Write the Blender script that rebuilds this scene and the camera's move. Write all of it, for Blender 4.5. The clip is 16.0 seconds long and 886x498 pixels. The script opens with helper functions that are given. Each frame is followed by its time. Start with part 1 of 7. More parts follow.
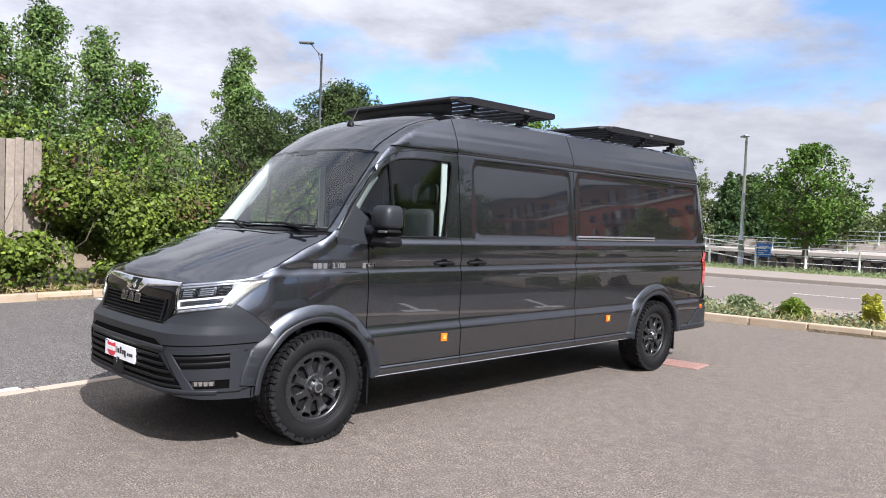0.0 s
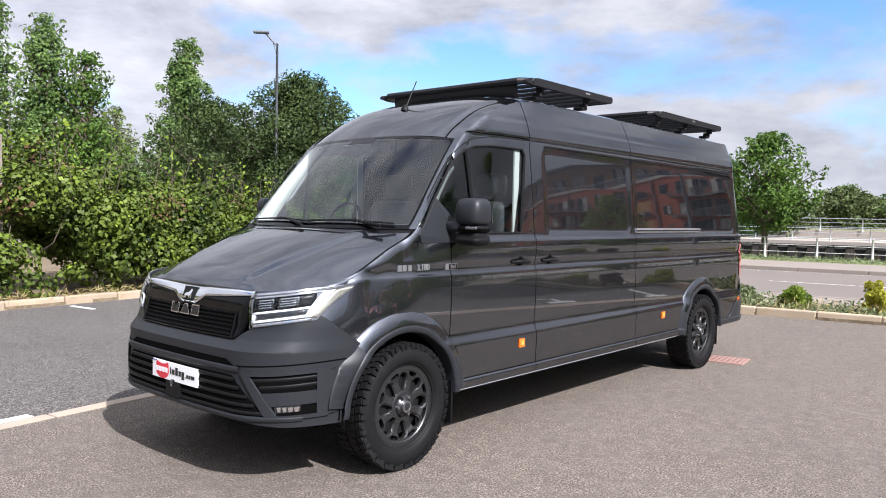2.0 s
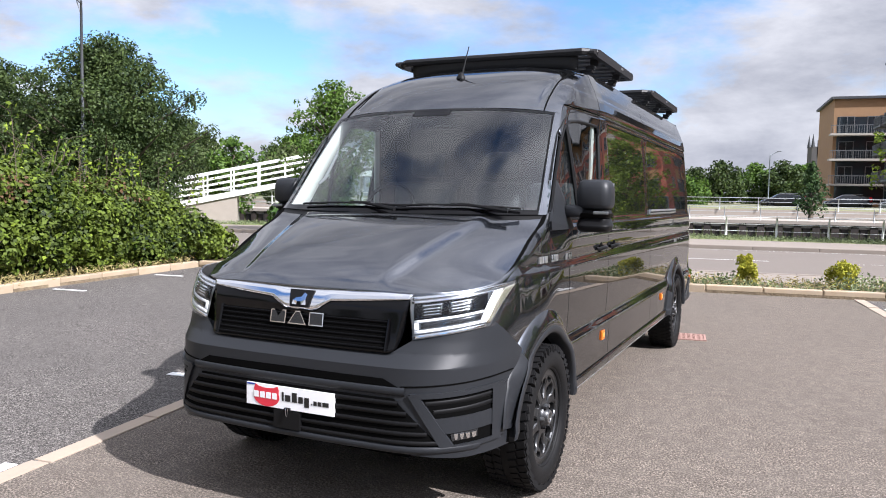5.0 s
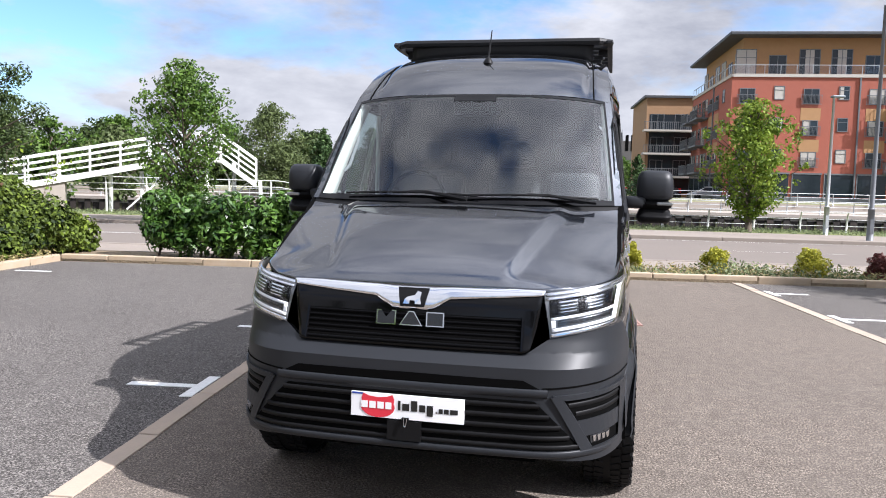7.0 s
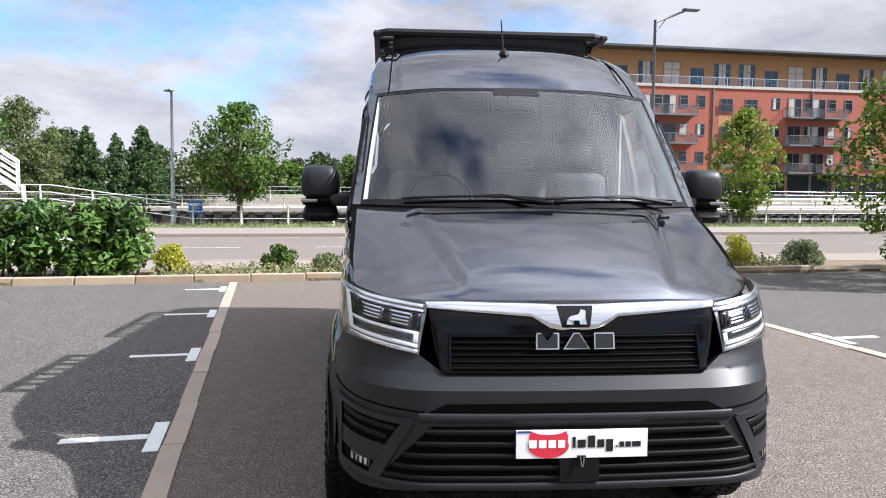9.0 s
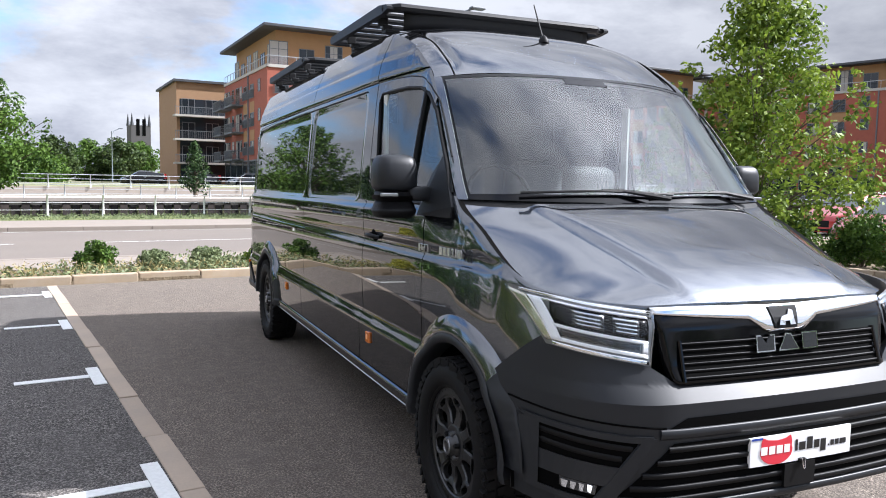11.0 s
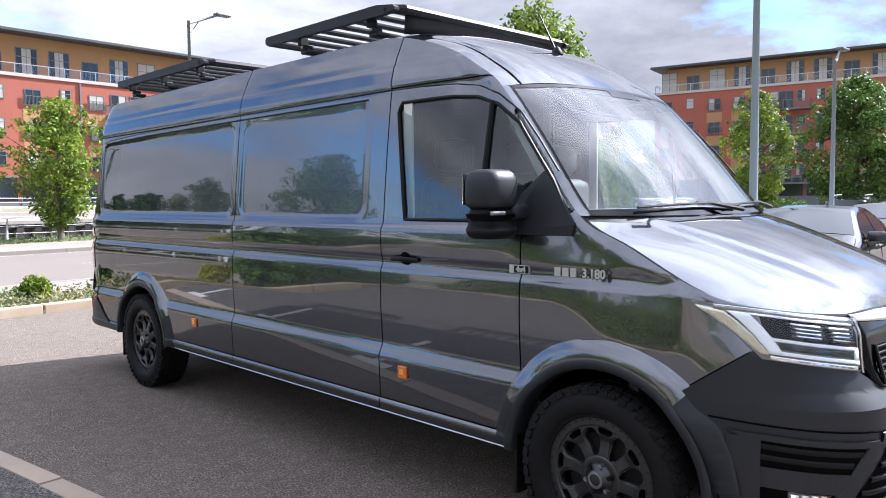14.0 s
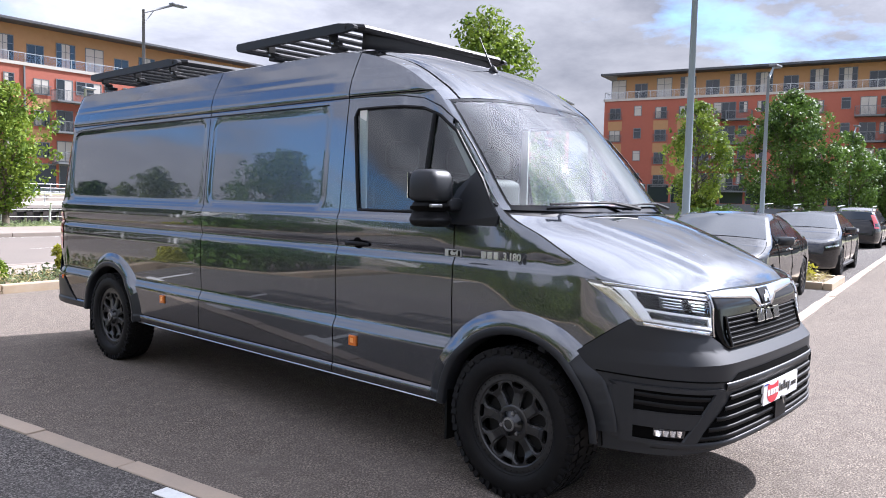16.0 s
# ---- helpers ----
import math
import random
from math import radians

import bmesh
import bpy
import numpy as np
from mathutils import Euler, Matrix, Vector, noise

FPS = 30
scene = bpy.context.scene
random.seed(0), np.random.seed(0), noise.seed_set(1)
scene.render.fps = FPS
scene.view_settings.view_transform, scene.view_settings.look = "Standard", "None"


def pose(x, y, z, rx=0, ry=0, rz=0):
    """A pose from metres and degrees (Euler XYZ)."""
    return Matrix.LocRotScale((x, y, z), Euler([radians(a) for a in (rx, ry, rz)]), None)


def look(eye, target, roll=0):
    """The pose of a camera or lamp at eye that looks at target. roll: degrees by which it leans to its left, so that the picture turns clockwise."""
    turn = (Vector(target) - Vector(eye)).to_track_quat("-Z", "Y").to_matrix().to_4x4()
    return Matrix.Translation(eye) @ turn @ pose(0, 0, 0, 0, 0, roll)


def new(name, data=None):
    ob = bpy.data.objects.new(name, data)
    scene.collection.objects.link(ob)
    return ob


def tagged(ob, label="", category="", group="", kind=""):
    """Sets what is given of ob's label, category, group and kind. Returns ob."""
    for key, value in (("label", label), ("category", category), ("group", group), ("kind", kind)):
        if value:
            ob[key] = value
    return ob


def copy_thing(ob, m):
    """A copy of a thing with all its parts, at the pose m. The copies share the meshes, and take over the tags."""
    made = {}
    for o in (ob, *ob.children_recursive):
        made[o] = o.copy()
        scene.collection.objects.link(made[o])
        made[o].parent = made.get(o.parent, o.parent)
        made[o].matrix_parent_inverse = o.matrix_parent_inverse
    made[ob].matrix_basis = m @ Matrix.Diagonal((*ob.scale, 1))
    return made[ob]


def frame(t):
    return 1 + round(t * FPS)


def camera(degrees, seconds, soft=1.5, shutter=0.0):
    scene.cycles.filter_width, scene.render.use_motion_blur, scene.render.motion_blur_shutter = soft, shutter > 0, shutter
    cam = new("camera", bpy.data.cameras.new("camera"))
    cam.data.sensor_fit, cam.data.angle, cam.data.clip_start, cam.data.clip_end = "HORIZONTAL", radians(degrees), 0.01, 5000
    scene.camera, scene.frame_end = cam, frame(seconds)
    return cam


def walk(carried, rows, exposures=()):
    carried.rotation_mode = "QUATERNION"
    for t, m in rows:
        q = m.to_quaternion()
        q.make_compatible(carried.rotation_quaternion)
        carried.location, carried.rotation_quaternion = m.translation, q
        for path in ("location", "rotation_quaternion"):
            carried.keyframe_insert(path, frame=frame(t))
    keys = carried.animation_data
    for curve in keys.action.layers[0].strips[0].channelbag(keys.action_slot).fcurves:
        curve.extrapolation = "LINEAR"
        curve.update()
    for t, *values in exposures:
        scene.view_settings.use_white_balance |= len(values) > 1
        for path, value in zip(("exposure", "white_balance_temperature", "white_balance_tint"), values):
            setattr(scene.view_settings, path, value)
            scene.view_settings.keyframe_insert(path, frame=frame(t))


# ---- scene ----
cam = camera(60.4, 16.0, soft=1.0)
PATH = [
    (0, (5.258, -3.068, 1.572), (3.834, -1.665, 1.496), 2.2),
    (0.5, (5.032, -3.129, 1.574), (3.613, -1.722, 1.495), 1.9),
    (1, (4.783, -3.203, 1.572), (3.381, -1.779, 1.493), 1.7),
    (1.5, (4.469, -3.226, 1.563), (3.102, -1.768, 1.481), 1.5),
    (2, (4.125, -3.317, 1.551), (2.814, -1.809, 1.462), 1.2),
    (2.5, (3.771, -3.457, 1.571), (2.528, -1.894, 1.474), 0.8),
    (3, (3.429, -3.536, 1.556), (2.256, -1.92, 1.449), 0.6),
    (3.5, (3.077, -3.638, 1.556), (1.976, -1.972, 1.446), 0.4),
    (4, (2.762, -3.784, 1.574), (1.733, -2.072, 1.456), 0.6),
    (4.5, (2.468, -3.829, 1.541), (1.523, -2.071, 1.417), 0.8),
    (5, (2.159, -3.862, 1.547), (1.306, -2.058, 1.411), 1.0),
    (5.2, (2.032, -3.892, 1.549), (1.221, -2.069, 1.407), 1.2),
    (7.5, (0.467, -4.085, 1.522), (0.167, -2.114, 1.365), 1.2),
    (8, (0.078, -3.956, 1.532), (-0.077, -1.968, 1.375), 0.9),
    (8.5, (-0.352, -3.862, 1.537), (-0.35, -1.868, 1.384), 0.6),
    (9, (-0.745, -3.716, 1.52), (-0.581, -1.728, 1.373), 0.5),
    (9.2, (-0.897, -3.626, 1.546), (-0.665, -1.646, 1.394), 0.3),
    (11.3, (-2.475, -2.86, 1.518), (-1.612, -1.063, 1.354), 0.9),
    (11.5, (-2.585, -2.778, 1.53), (-1.671, -1.007, 1.367), 0.8),
    (12, (-2.801, -2.515, 1.523), (-1.765, -0.812, 1.367), 0.6),
    (12.5, (-3.021, -2.299, 1.535), (-1.873, -0.668, 1.389), 0.2),
    (13, (-3.277, -2.101, 1.546), (-2.031, -0.542, 1.407), -0.2),
    (13.5, (-3.423, -1.895, 1.525), (-2.097, -0.404, 1.393), -0.5),
    (14, (-3.541, -1.751, 1.534), (-2.15, -0.32, 1.404), -0.5),
    (14.5, (-3.731, -1.771, 1.543), (-2.294, -0.385, 1.413), -0.2),
    (15, (-3.855, -1.877, 1.536), (-2.391, -0.521, 1.406), 0.4),
    (15.5, (-3.927, -2.082, 1.521), (-2.45, -0.74, 1.387), 1.0),
    (16, (-4.009, -2.257, 1.514), (-2.527, -0.921, 1.38), 1.3),
]
walk(cam, [(t, look(e, g, r)) for t, e, g, r in PATH], exposures=[(0.0, 0.93, 6050, 15), (5.0, 0.96, 6050, 15), (9.0, 1.06, 6050, 14), (11.5, 1.26, 5900, 13), (14.0, 1.53, 5800, 16), (16.0, 1.45, 5850, 17)])

# ---- light ----
SUN_DIR = Vector((0.97 * 0.745, -0.24 * 0.745, 0.667)).normalized()
world = bpy.data.worlds.new("sky")
scene.world = world
world.use_nodes = True
wn, wl = world.node_tree.nodes, world.node_tree.links
wn.clear()
w_out = wn.new("ShaderNodeOutputWorld")
w_bg = wn.new("ShaderNodeBackground")
w_sky = wn.new("ShaderNodeTexSky")
w_sky.sky_type = "NISHITA"
w_sky.sun_disc = False
w_sky.sun_elevation = math.asin(SUN_DIR.z)
w_sky.sun_rotation = math.atan2(SUN_DIR.x, SUN_DIR.y)
w_sky.dust_density = 0.2
w_co = wn.new("ShaderNodeTexCoord")
w_sep = wn.new("ShaderNodeSeparateXYZ")
wl.new(w_co.outputs["Generated"], w_sep.inputs[0])


def wmath(op, a, b=None):
    n = wn.new("ShaderNodeMath")
    n.operation = op
    for i, v in enumerate((a, b)):
        if v is None:
            continue
        if isinstance(v, (int, float)):
            n.inputs[i].default_value = v
        else:
            wl.new(v, n.inputs[i])
    return n.outputs[0]


# clouds: soft heaps over the whole sky, flattened towards the horizon
w_cmb = wn.new("ShaderNodeCombineXYZ")
wl.new(w_sep.outputs[0], w_cmb.inputs[0])
wl.new(w_sep.outputs[1], w_cmb.inputs[1])
wl.new(wmath("MULTIPLY", w_sep.outputs[2], 2.6), w_cmb.inputs[2])


def sky_noise(scale, detail, rough, shift):
    mp = wn.new("ShaderNodeMapping")
    mp.inputs["Location"].default_value = shift
    wl.new(w_cmb.outputs[0], mp.inputs["Vector"])
    t = wn.new("ShaderNodeTexNoise")
    t.inputs["Scale"].default_value, t.inputs["Detail"].default_value = scale, detail
    t.inputs["Roughness"].default_value, t.inputs["Distortion"].default_value = rough, 0.15
    wl.new(mp.outputs[0], t.inputs["Vector"])
    return t.outputs[0]


# how far a direction lies from a given one
def toward(d):
    n = wn.new("ShaderNodeVectorMath")
    n.operation = "DOT_PRODUCT"
    n.inputs[1].default_value = Vector(d).normalized()
    wl.new(w_co.outputs["Generated"], n.inputs[0])
    return wmath("MAXIMUM", n.outputs["Value"], 0.0)


w_near = toward(SUN_DIR)
# the sky is clear low in the north-west and high in the south-west, cloudier in the west and north-east
w_band = wmath("DIVIDE", wmath("SUBTRACT", w_sep.outputs[2], 0.165), 0.11)
w_clear = wmath("MULTIPLY", wmath("POWER", toward((-0.72, 0.69, 0.12)), 12.0), wmath("MAXIMUM", wmath("SUBTRACT", 1.0, wmath("MULTIPLY", w_band, w_band)), 0.0))
w_cover = wmath("SUBTRACT", wmath("ADD", sky_noise(2.3, 12, 0.58, (2.3, 0.7, 0.4)), wmath("MULTIPLY", w_sep.outputs[2], 0.10)), wmath("SUBTRACT", wmath("ADD", wmath("ADD", wmath("MULTIPLY", w_clear, 0.22), wmath("MULTIPLY", wmath("POWER", toward((-0.16, 0.96, 0.22)), 16.0), 0.07)), wmath("MULTIPLY", wmath("POWER", toward((-0.50, -0.36, 0.78)), 8.0), 0.09)), wmath("ADD", wmath("MULTIPLY", wmath("POWER", toward((-0.92, 0.22, 0.30)), 6.0), 0.12), wmath("ADD", wmath("MULTIPLY", wmath("POWER", toward((0.50, 0.86, 0.05)), 5.0), 0.09), wmath("MULTIPLY", wmath("POWER", toward((0.85, 0.50, 0.12)), 14.0), 0.09)))))
w_r1 = wn.new("ShaderNodeValToRGB")
w_r1.color_ramp.elements[0].position, w_r1.color_ramp.elements[1].position = 0.375, 0.51
wl.new(w_cover, w_r1.inputs[0])
# heaps: grey thick parts, white thin and sunlit parts
w_r2 = wn.new("ShaderNodeValToRGB")
w_r2.color_ramp.elements[0].position, w_r2.color_ramp.elements[1].position = 0.36, 0.60
w_r2.color_ramp.elements[0].color = (2.05, 2.12, 2.32, 1)
w_r2.color_ramp.elements[1].color = (3.55, 3.58, 3.65, 1)
wl.new(sky_noise(4.2, 11, 0.60, (5.1, 3.3, 1.0)), w_r2.inputs[0])
w_mix = wn.new("ShaderNodeMix")
w_mix.data_type = "RGBA"
wl.new(w_r1.outputs[0], w_mix.inputs[0])
w_blue = wn.new("ShaderNodeMix")
w_blue.data_type, w_blue.blend_type = "RGBA", "MULTIPLY"
w_blue.inputs[0].default_value = 1.0
w_blue.inputs[7].default_value = (0.62, 0.80, 0.98, 1)
wl.new(w_sky.outputs[0], w_blue.inputs[6])
wl.new(w_blue.outputs[2], w_mix.inputs[6])
w_lift = wn.new("ShaderNodeMix")
w_lift.data_type, w_lift.blend_type = "RGBA", "MULTIPLY"
w_lift.inputs[0].default_value = 1.0
wl.new(w_r2.outputs[0], w_lift.inputs[6])
# clouds shine strongly close round the sun and overhead, brighter in the west, and are duller low in the east
w_high = wmath("MULTIPLY", wmath("MULTIPLY", w_sep.outputs[2], w_sep.outputs[2]), 0.80)
w_east = wmath("MULTIPLY", wmath("POWER", toward((0.94, 0.32, 0.1)), 5.0), -0.50)
w_west = wmath("MULTIPLY", wmath("POWER", toward((-0.90, 0.12, 0.42)), 8.0), 0.45)
w_top = wmath("MULTIPLY", wmath("POWER", toward((0.36, 0.24, 0.90)), 10.0), 1.5)
w_sum = wmath("ADD", wmath("MULTIPLY", wmath("POWER", w_near, 14.0), 4.6), 1.0)
for w_more in (w_high, w_east, w_west, w_top):
    w_sum = wmath("ADD", w_sum, w_more)
wl.new(w_sum, w_lift.inputs[7])
wl.new(w_lift.outputs[2], w_mix.inputs[7])
wl.new(w_mix.outputs[2], w_bg.inputs[0])
w_bg.inputs[1].default_value = 0.115
wl.new(w_bg.outputs[0], w_out.inputs[0])

sun = new("sun", bpy.data.lights.new("sun", "SUN"))
sun.data.energy, sun.data.angle, sun.data.color = 5.0, radians(0.6), (1.0, 0.962, 0.91)
sun.matrix_world = look(SUN_DIR * 60, (0, 0, 0))


# ---- helpers of the build ----
def mat(name, color=(0.5, 0.5, 0.5), rough=0.6, metal=0.0, coat=0.0, **kw):
    """A principled material; kw: coat_rough, spec, noise=(scale, amount, colour2), bump=(scale, strength, distance)."""
    m = bpy.data.materials.new(name)
    m.use_nodes = True
    n, l = m.node_tree.nodes, m.node_tree.links
    b = n["Principled BSDF"]
    b.inputs["Base Color"].default_value = (*color, 1)
    b.inputs["Roughness"].default_value = rough
    b.inputs["Metallic"].default_value = metal
    b.inputs["Coat Weight"].default_value = coat
    b.inputs["Coat Roughness"].default_value = kw.get("coat_rough", 0.03)
    b.inputs["Coat IOR"].default_value = kw.get("coat_ior", 1.5)
    if "spec" in kw:
        b.inputs["Specular IOR Level"].default_value = kw["spec"]
    if "edge" in kw:
        b.inputs["Specular Tint"].default_value = (kw["edge"], kw["edge"], kw["edge"], 1)
    co = n.new("ShaderNodeTexCoord")
    last = None
    for k, (scale, amount, c2) in enumerate(kw.get("noise", ())):
        t = n.new("ShaderNodeTexNoise")
        t.inputs["Scale"].default_value, t.inputs["Detail"].default_value = scale, 6
        t.inputs["Roughness"].default_value = 0.6
        l.new(co.outputs["Object"], t.inputs["Vector"])
        ramp = n.new("ShaderNodeValToRGB")
        ramp.color_ramp.elements[0].position, ramp.color_ramp.elements[1].position = (0.46, 0.58) if 70 < scale < 140 else (0.38, 0.64)
        ramp.color_ramp.elements[0].color = (0, 0, 0, 1)
        ramp.color_ramp.elements[1].color = (amount, amount, amount, 1)
        l.new(t.outputs[0], ramp.inputs[0])
        mx = n.new("ShaderNodeMix")
        mx.data_type = "RGBA"
        l.new(ramp.outputs[0], mx.inputs[0])
        if last:
            l.new(last, mx.inputs[6])
        else:
            mx.inputs[6].default_value = (*color, 1)
        mx.inputs[7].default_value = (*c2, 1)
        last = mx.outputs[2]
    if "vary" in kw:
        oi = n.new("ShaderNodeObjectInfo" if kw["vary"][0] == "object" else "ShaderNodeNewGeometry")
        hs = n.new("ShaderNodeHueSaturation")
        mr = n.new("ShaderNodeMapRange")
        mr.inputs[3].default_value, mr.inputs[4].default_value = kw["vary"][1], kw["vary"][2]
        l.new(oi.outputs["Random" if kw["vary"][0] == "object" else "Random Per Island"], mr.inputs[0])
        l.new(mr.outputs[0], hs.inputs["Value"])
        if last:
            l.new(last, hs.inputs["Color"])
        else:
            hs.inputs["Color"].default_value = (*color, 1)
        last = hs.outputs[0]
    if last:
        l.new(last, b.inputs["Base Color"])
    if "bump" in kw:
        scale, strength, dist = kw["bump"]
        t = n.new("ShaderNodeTexNoise")
        t.inputs["Scale"].default_value, t.inputs["Detail"].default_value = scale, 5
        l.new(co.outputs["Object"], t.inputs["Vector"])
        bp = n.new("ShaderNodeBump")
        bp.inputs["Strength"].default_value, bp.inputs["Distance"].default_value = strength, dist
        l.new(t.outputs[0], bp.inputs["Height"])
        l.new(bp.outputs[0], b.inputs["Normal"])
    if "emit" in kw:
        b.inputs["Emission Color"].default_value = (*kw["emit"][0], 1)
        b.inputs["Emission Strength"].default_value = kw["emit"][1]
    if "trans" in kw:
        b.inputs["Transmission Weight"].default_value = kw["trans"]
        b.inputs["IOR"].default_value = kw.get("ior", 1.45)
    return m


def mesh_ob(name, bm, material, parent=None, label="", smooth=False):
    me = bpy.data.meshes.new(name)
    bm.normal_update()
    bm.to_mesh(me)
    bm.free()
    for p in me.polygons:
        p.use_smooth = smooth
    for m in material if isinstance(material, (list, tuple)) else (material,):
        me.materials.append(m)
    ob = new(name, me)
    if parent:
        ob.parent = parent
    if label:
        ob["label"] = label
    return ob


def part(name, bm, material, parent, label="", smooth=False):
    return mesh_ob(name, bm, material, parent, label, smooth)


def thing(name, label, category, m=Matrix(), group="", kind=""):
    ob = new(name)
    ob.matrix_world = m
    return tagged(ob, label, category, group, kind)


def box(bm, x0, y0, z0, x1, y1, z1, bevel=0.0):
    r = bmesh.ops.create_cube(bm, size=1, matrix=Matrix.Translation(((x0 + x1) / 2, (y0 + y1) / 2, (z0 + z1) / 2)) @ Matrix.Diagonal((abs(x1 - x0), abs(y1 - y0), abs(z1 - z0), 1)))
    if bevel:
        vs = set(r["verts"])
        es = [e for e in bm.edges if e.verts[0] in vs and e.verts[1] in vs]
        bmesh.ops.bevel(bm, geom=es, offset=bevel, segments=2, affect="EDGES", profile=0.5)
    return bm


def boxes(*rows, bevel=0.0):
    bm = bmesh.new()
    for r in rows:
        box(bm, *r, bevel=bevel)
    return bm


def tube(bm, pts, r, sides=8, cap=True):
    """A round bar through the points; r: one radius or one a point."""
    pts = [Vector(p) for p in pts]
    rings = []
    for i, p in enumerate(pts):
        d = (pts[min(i + 1, len(pts) - 1)] - pts[max(i - 1, 0)]).normalized()
        a = d.cross(Vector((0, 0, 1)))
        if a.length < 0.05:
            a = d.cross(Vector((0, 1, 0)))
        a.normalize()
        b = d.cross(a)
        rr = r[i] if isinstance(r, (list, tuple)) else r
        rings.append([bm.verts.new(p + (a * math.cos(t) + b * math.sin(t)) * rr) for t in (math.tau * k / sides for k in range(sides))])
    for q, w in zip(rings, rings[1:]):
        for k in range(sides):
            bm.faces.new((q[k], q[(k + 1) % sides], w[(k + 1) % sides], w[k]))
    if cap:
        bm.faces.new(rings[0])
        bm.faces.new(rings[-1][::-1])
    return bm


def tubes(*rows, sides=8):
    bm = bmesh.new()
    for pts, r in rows:
        tube(bm, pts, r, sides)
    return bm


def lathe(bm, profile, steps=32, axis="x"):
    """Turns (radius, along) points round an axis through the origin."""
    rings = []
    for r, h in profile:
        ring = []
        for k in range(steps):
            a = math.tau * k / steps
            c, s = r * math.cos(a), r * math.sin(a)
            ring.append(bm.verts.new({"x": (h, c, s), "z": (c, s, h), "y": (c, h, s)}[axis]))
        rings.append(ring)
    for q, w in zip(rings, rings[1:]):
        for k in range(steps):
            bm.faces.new((q[k], q[(k + 1) % steps], w[(k + 1) % steps], w[k]))
    return bm


def grid(bm, fn, us, vs, keep=None, flip=False):
    """A sheet fn(u, v); keep(u, v) says which cells stay."""
    vt = [[bm.verts.new(fn(u, v)) for v in vs] for u in us]
    for i in range(len(us) - 1):
        for j in range(len(vs) - 1):
            if keep is None or keep((us[i] + us[i + 1]) / 2, (vs[j] + vs[j + 1]) / 2):
                q = (vt[i][j], vt[i + 1][j], vt[i + 1][j + 1], vt[i][j + 1])
                bm.faces.new(q[::-1] if flip else q)
    return bm


def tidy(bm, dist=0.0005):
    bmesh.ops.remove_doubles(bm, verts=bm.verts, dist=dist)
    bmesh.ops.delete(bm, geom=[v for v in bm.verts if not v.link_faces], context="VERTS")
    return bm


def thicken(bm, t):
    bmesh.ops.recalc_face_normals(bm, faces=bm.faces)
    bmesh.ops.solidify(bm, geom=bm.faces[:], thickness=t)
    return bm


def lin(a, b, n):
    return [a + (b - a) * i / n for i in range(n + 1)]


def table(rows, x):
    """Reads a table of (x, value) by straight lines."""
    if x <= rows[0][0]:
        return rows[0][1]
    for (a, p), (b, q) in zip(rows, rows[1:]):
        if x <= b:
            return p + (q - p) * (x - a) / (b - a)
    return rows[-1][1]


def ease(a, b, x):
    t = min(1, max(0, (x - a) / (b - a)))
    return t * t * (3 - 2 * t)


# the car park lies turned against the van: u along the road, v towards it
SITE = radians(8.3)
CU, SU = math.cos(SITE), math.sin(SITE)


def S(u, v, z=0.0):
    return Vector((u * CU - v * SU, u * SU + v * CU, z))


def site(u, v, z=0.0, turn=0.0):
    p = S(u, v, z)
    return pose(p.x, p.y, p.z, 0, 0, math.degrees(SITE) + turn)


# ---- materials ----
M_ASPHALT = mat("asphalt", (0.147, 0.123, 0.104), 0.9, noise=((110, 1.0, (0.47, 0.395, 0.33)), (72, 0.95, (0.035, 0.031, 0.027)), (0.35, 0.4, (0.122, 0.107, 0.094)), (2.6, 0.5, (0.190, 0.164, 0.141)), (9, 0.5, (0.100, 0.086, 0.074)), (22, 0.4, (0.090, 0.078, 0.067))), bump=(60, 0.9, 0.014), spec=0.05)
M_ASPHALT_DARK = mat("asphalt_new", (0.088, 0.081, 0.075), 0.9, noise=((110, 1.0, (0.33, 0.302, 0.28)), (72, 0.95, (0.026, 0.024, 0.023)), (0.5, 0.3, (0.073, 0.068, 0.064)), (2.6, 0.4, (0.128, 0.119, 0.111)), (9, 0.35, (0.073, 0.068, 0.064))), bump=(60, 0.9, 0.012), spec=0.05)
M_ROAD = mat("road_surface", (0.160, 0.136, 0.118), 0.92, noise=((160, 0.5, (0.22, 0.20, 0.18)), (0.4, 0.4, (0.145, 0.13, 0.118))), bump=(150, 0.3, 0.005), spec=0.08)
M_PATH = mat("footway", (0.215, 0.180, 0.150), 0.9, noise=((90, 0.5, (0.27, 0.235, 0.20)), (1.2, 0.4, (0.18, 0.155, 0.132))), bump=(120, 0.3, 0.004))
M_KERB = mat("kerb_stone", (0.37, 0.275, 0.175), 0.9, noise=((45, 0.5, (0.29, 0.225, 0.15)), (4, 0.6, (0.42, 0.34, 0.25)), (1.1, 0.35, (0.26, 0.23, 0.185))), bump=(60, 0.4, 0.004), vary=("object", 0.8, 1.12))
M_SETT = mat("flush_kerb", (0.40, 0.315, 0.24), 0.9, noise=((60, 0.5, (0.34, 0.28, 0.22)), (3, 0.5, (0.30, 0.255, 0.21))), bump=(70, 0.35, 0.003), vary=("object", 0.86, 1.08))
M_WHITE = mat("road_paint", (0.74, 0.74, 0.72), 0.7, noise=((40, 0.45, (0.55, 0.55, 0.53)), (6, 0.3, (0.66, 0.66, 0.63))), bump=(90, 0.2, 0.002))
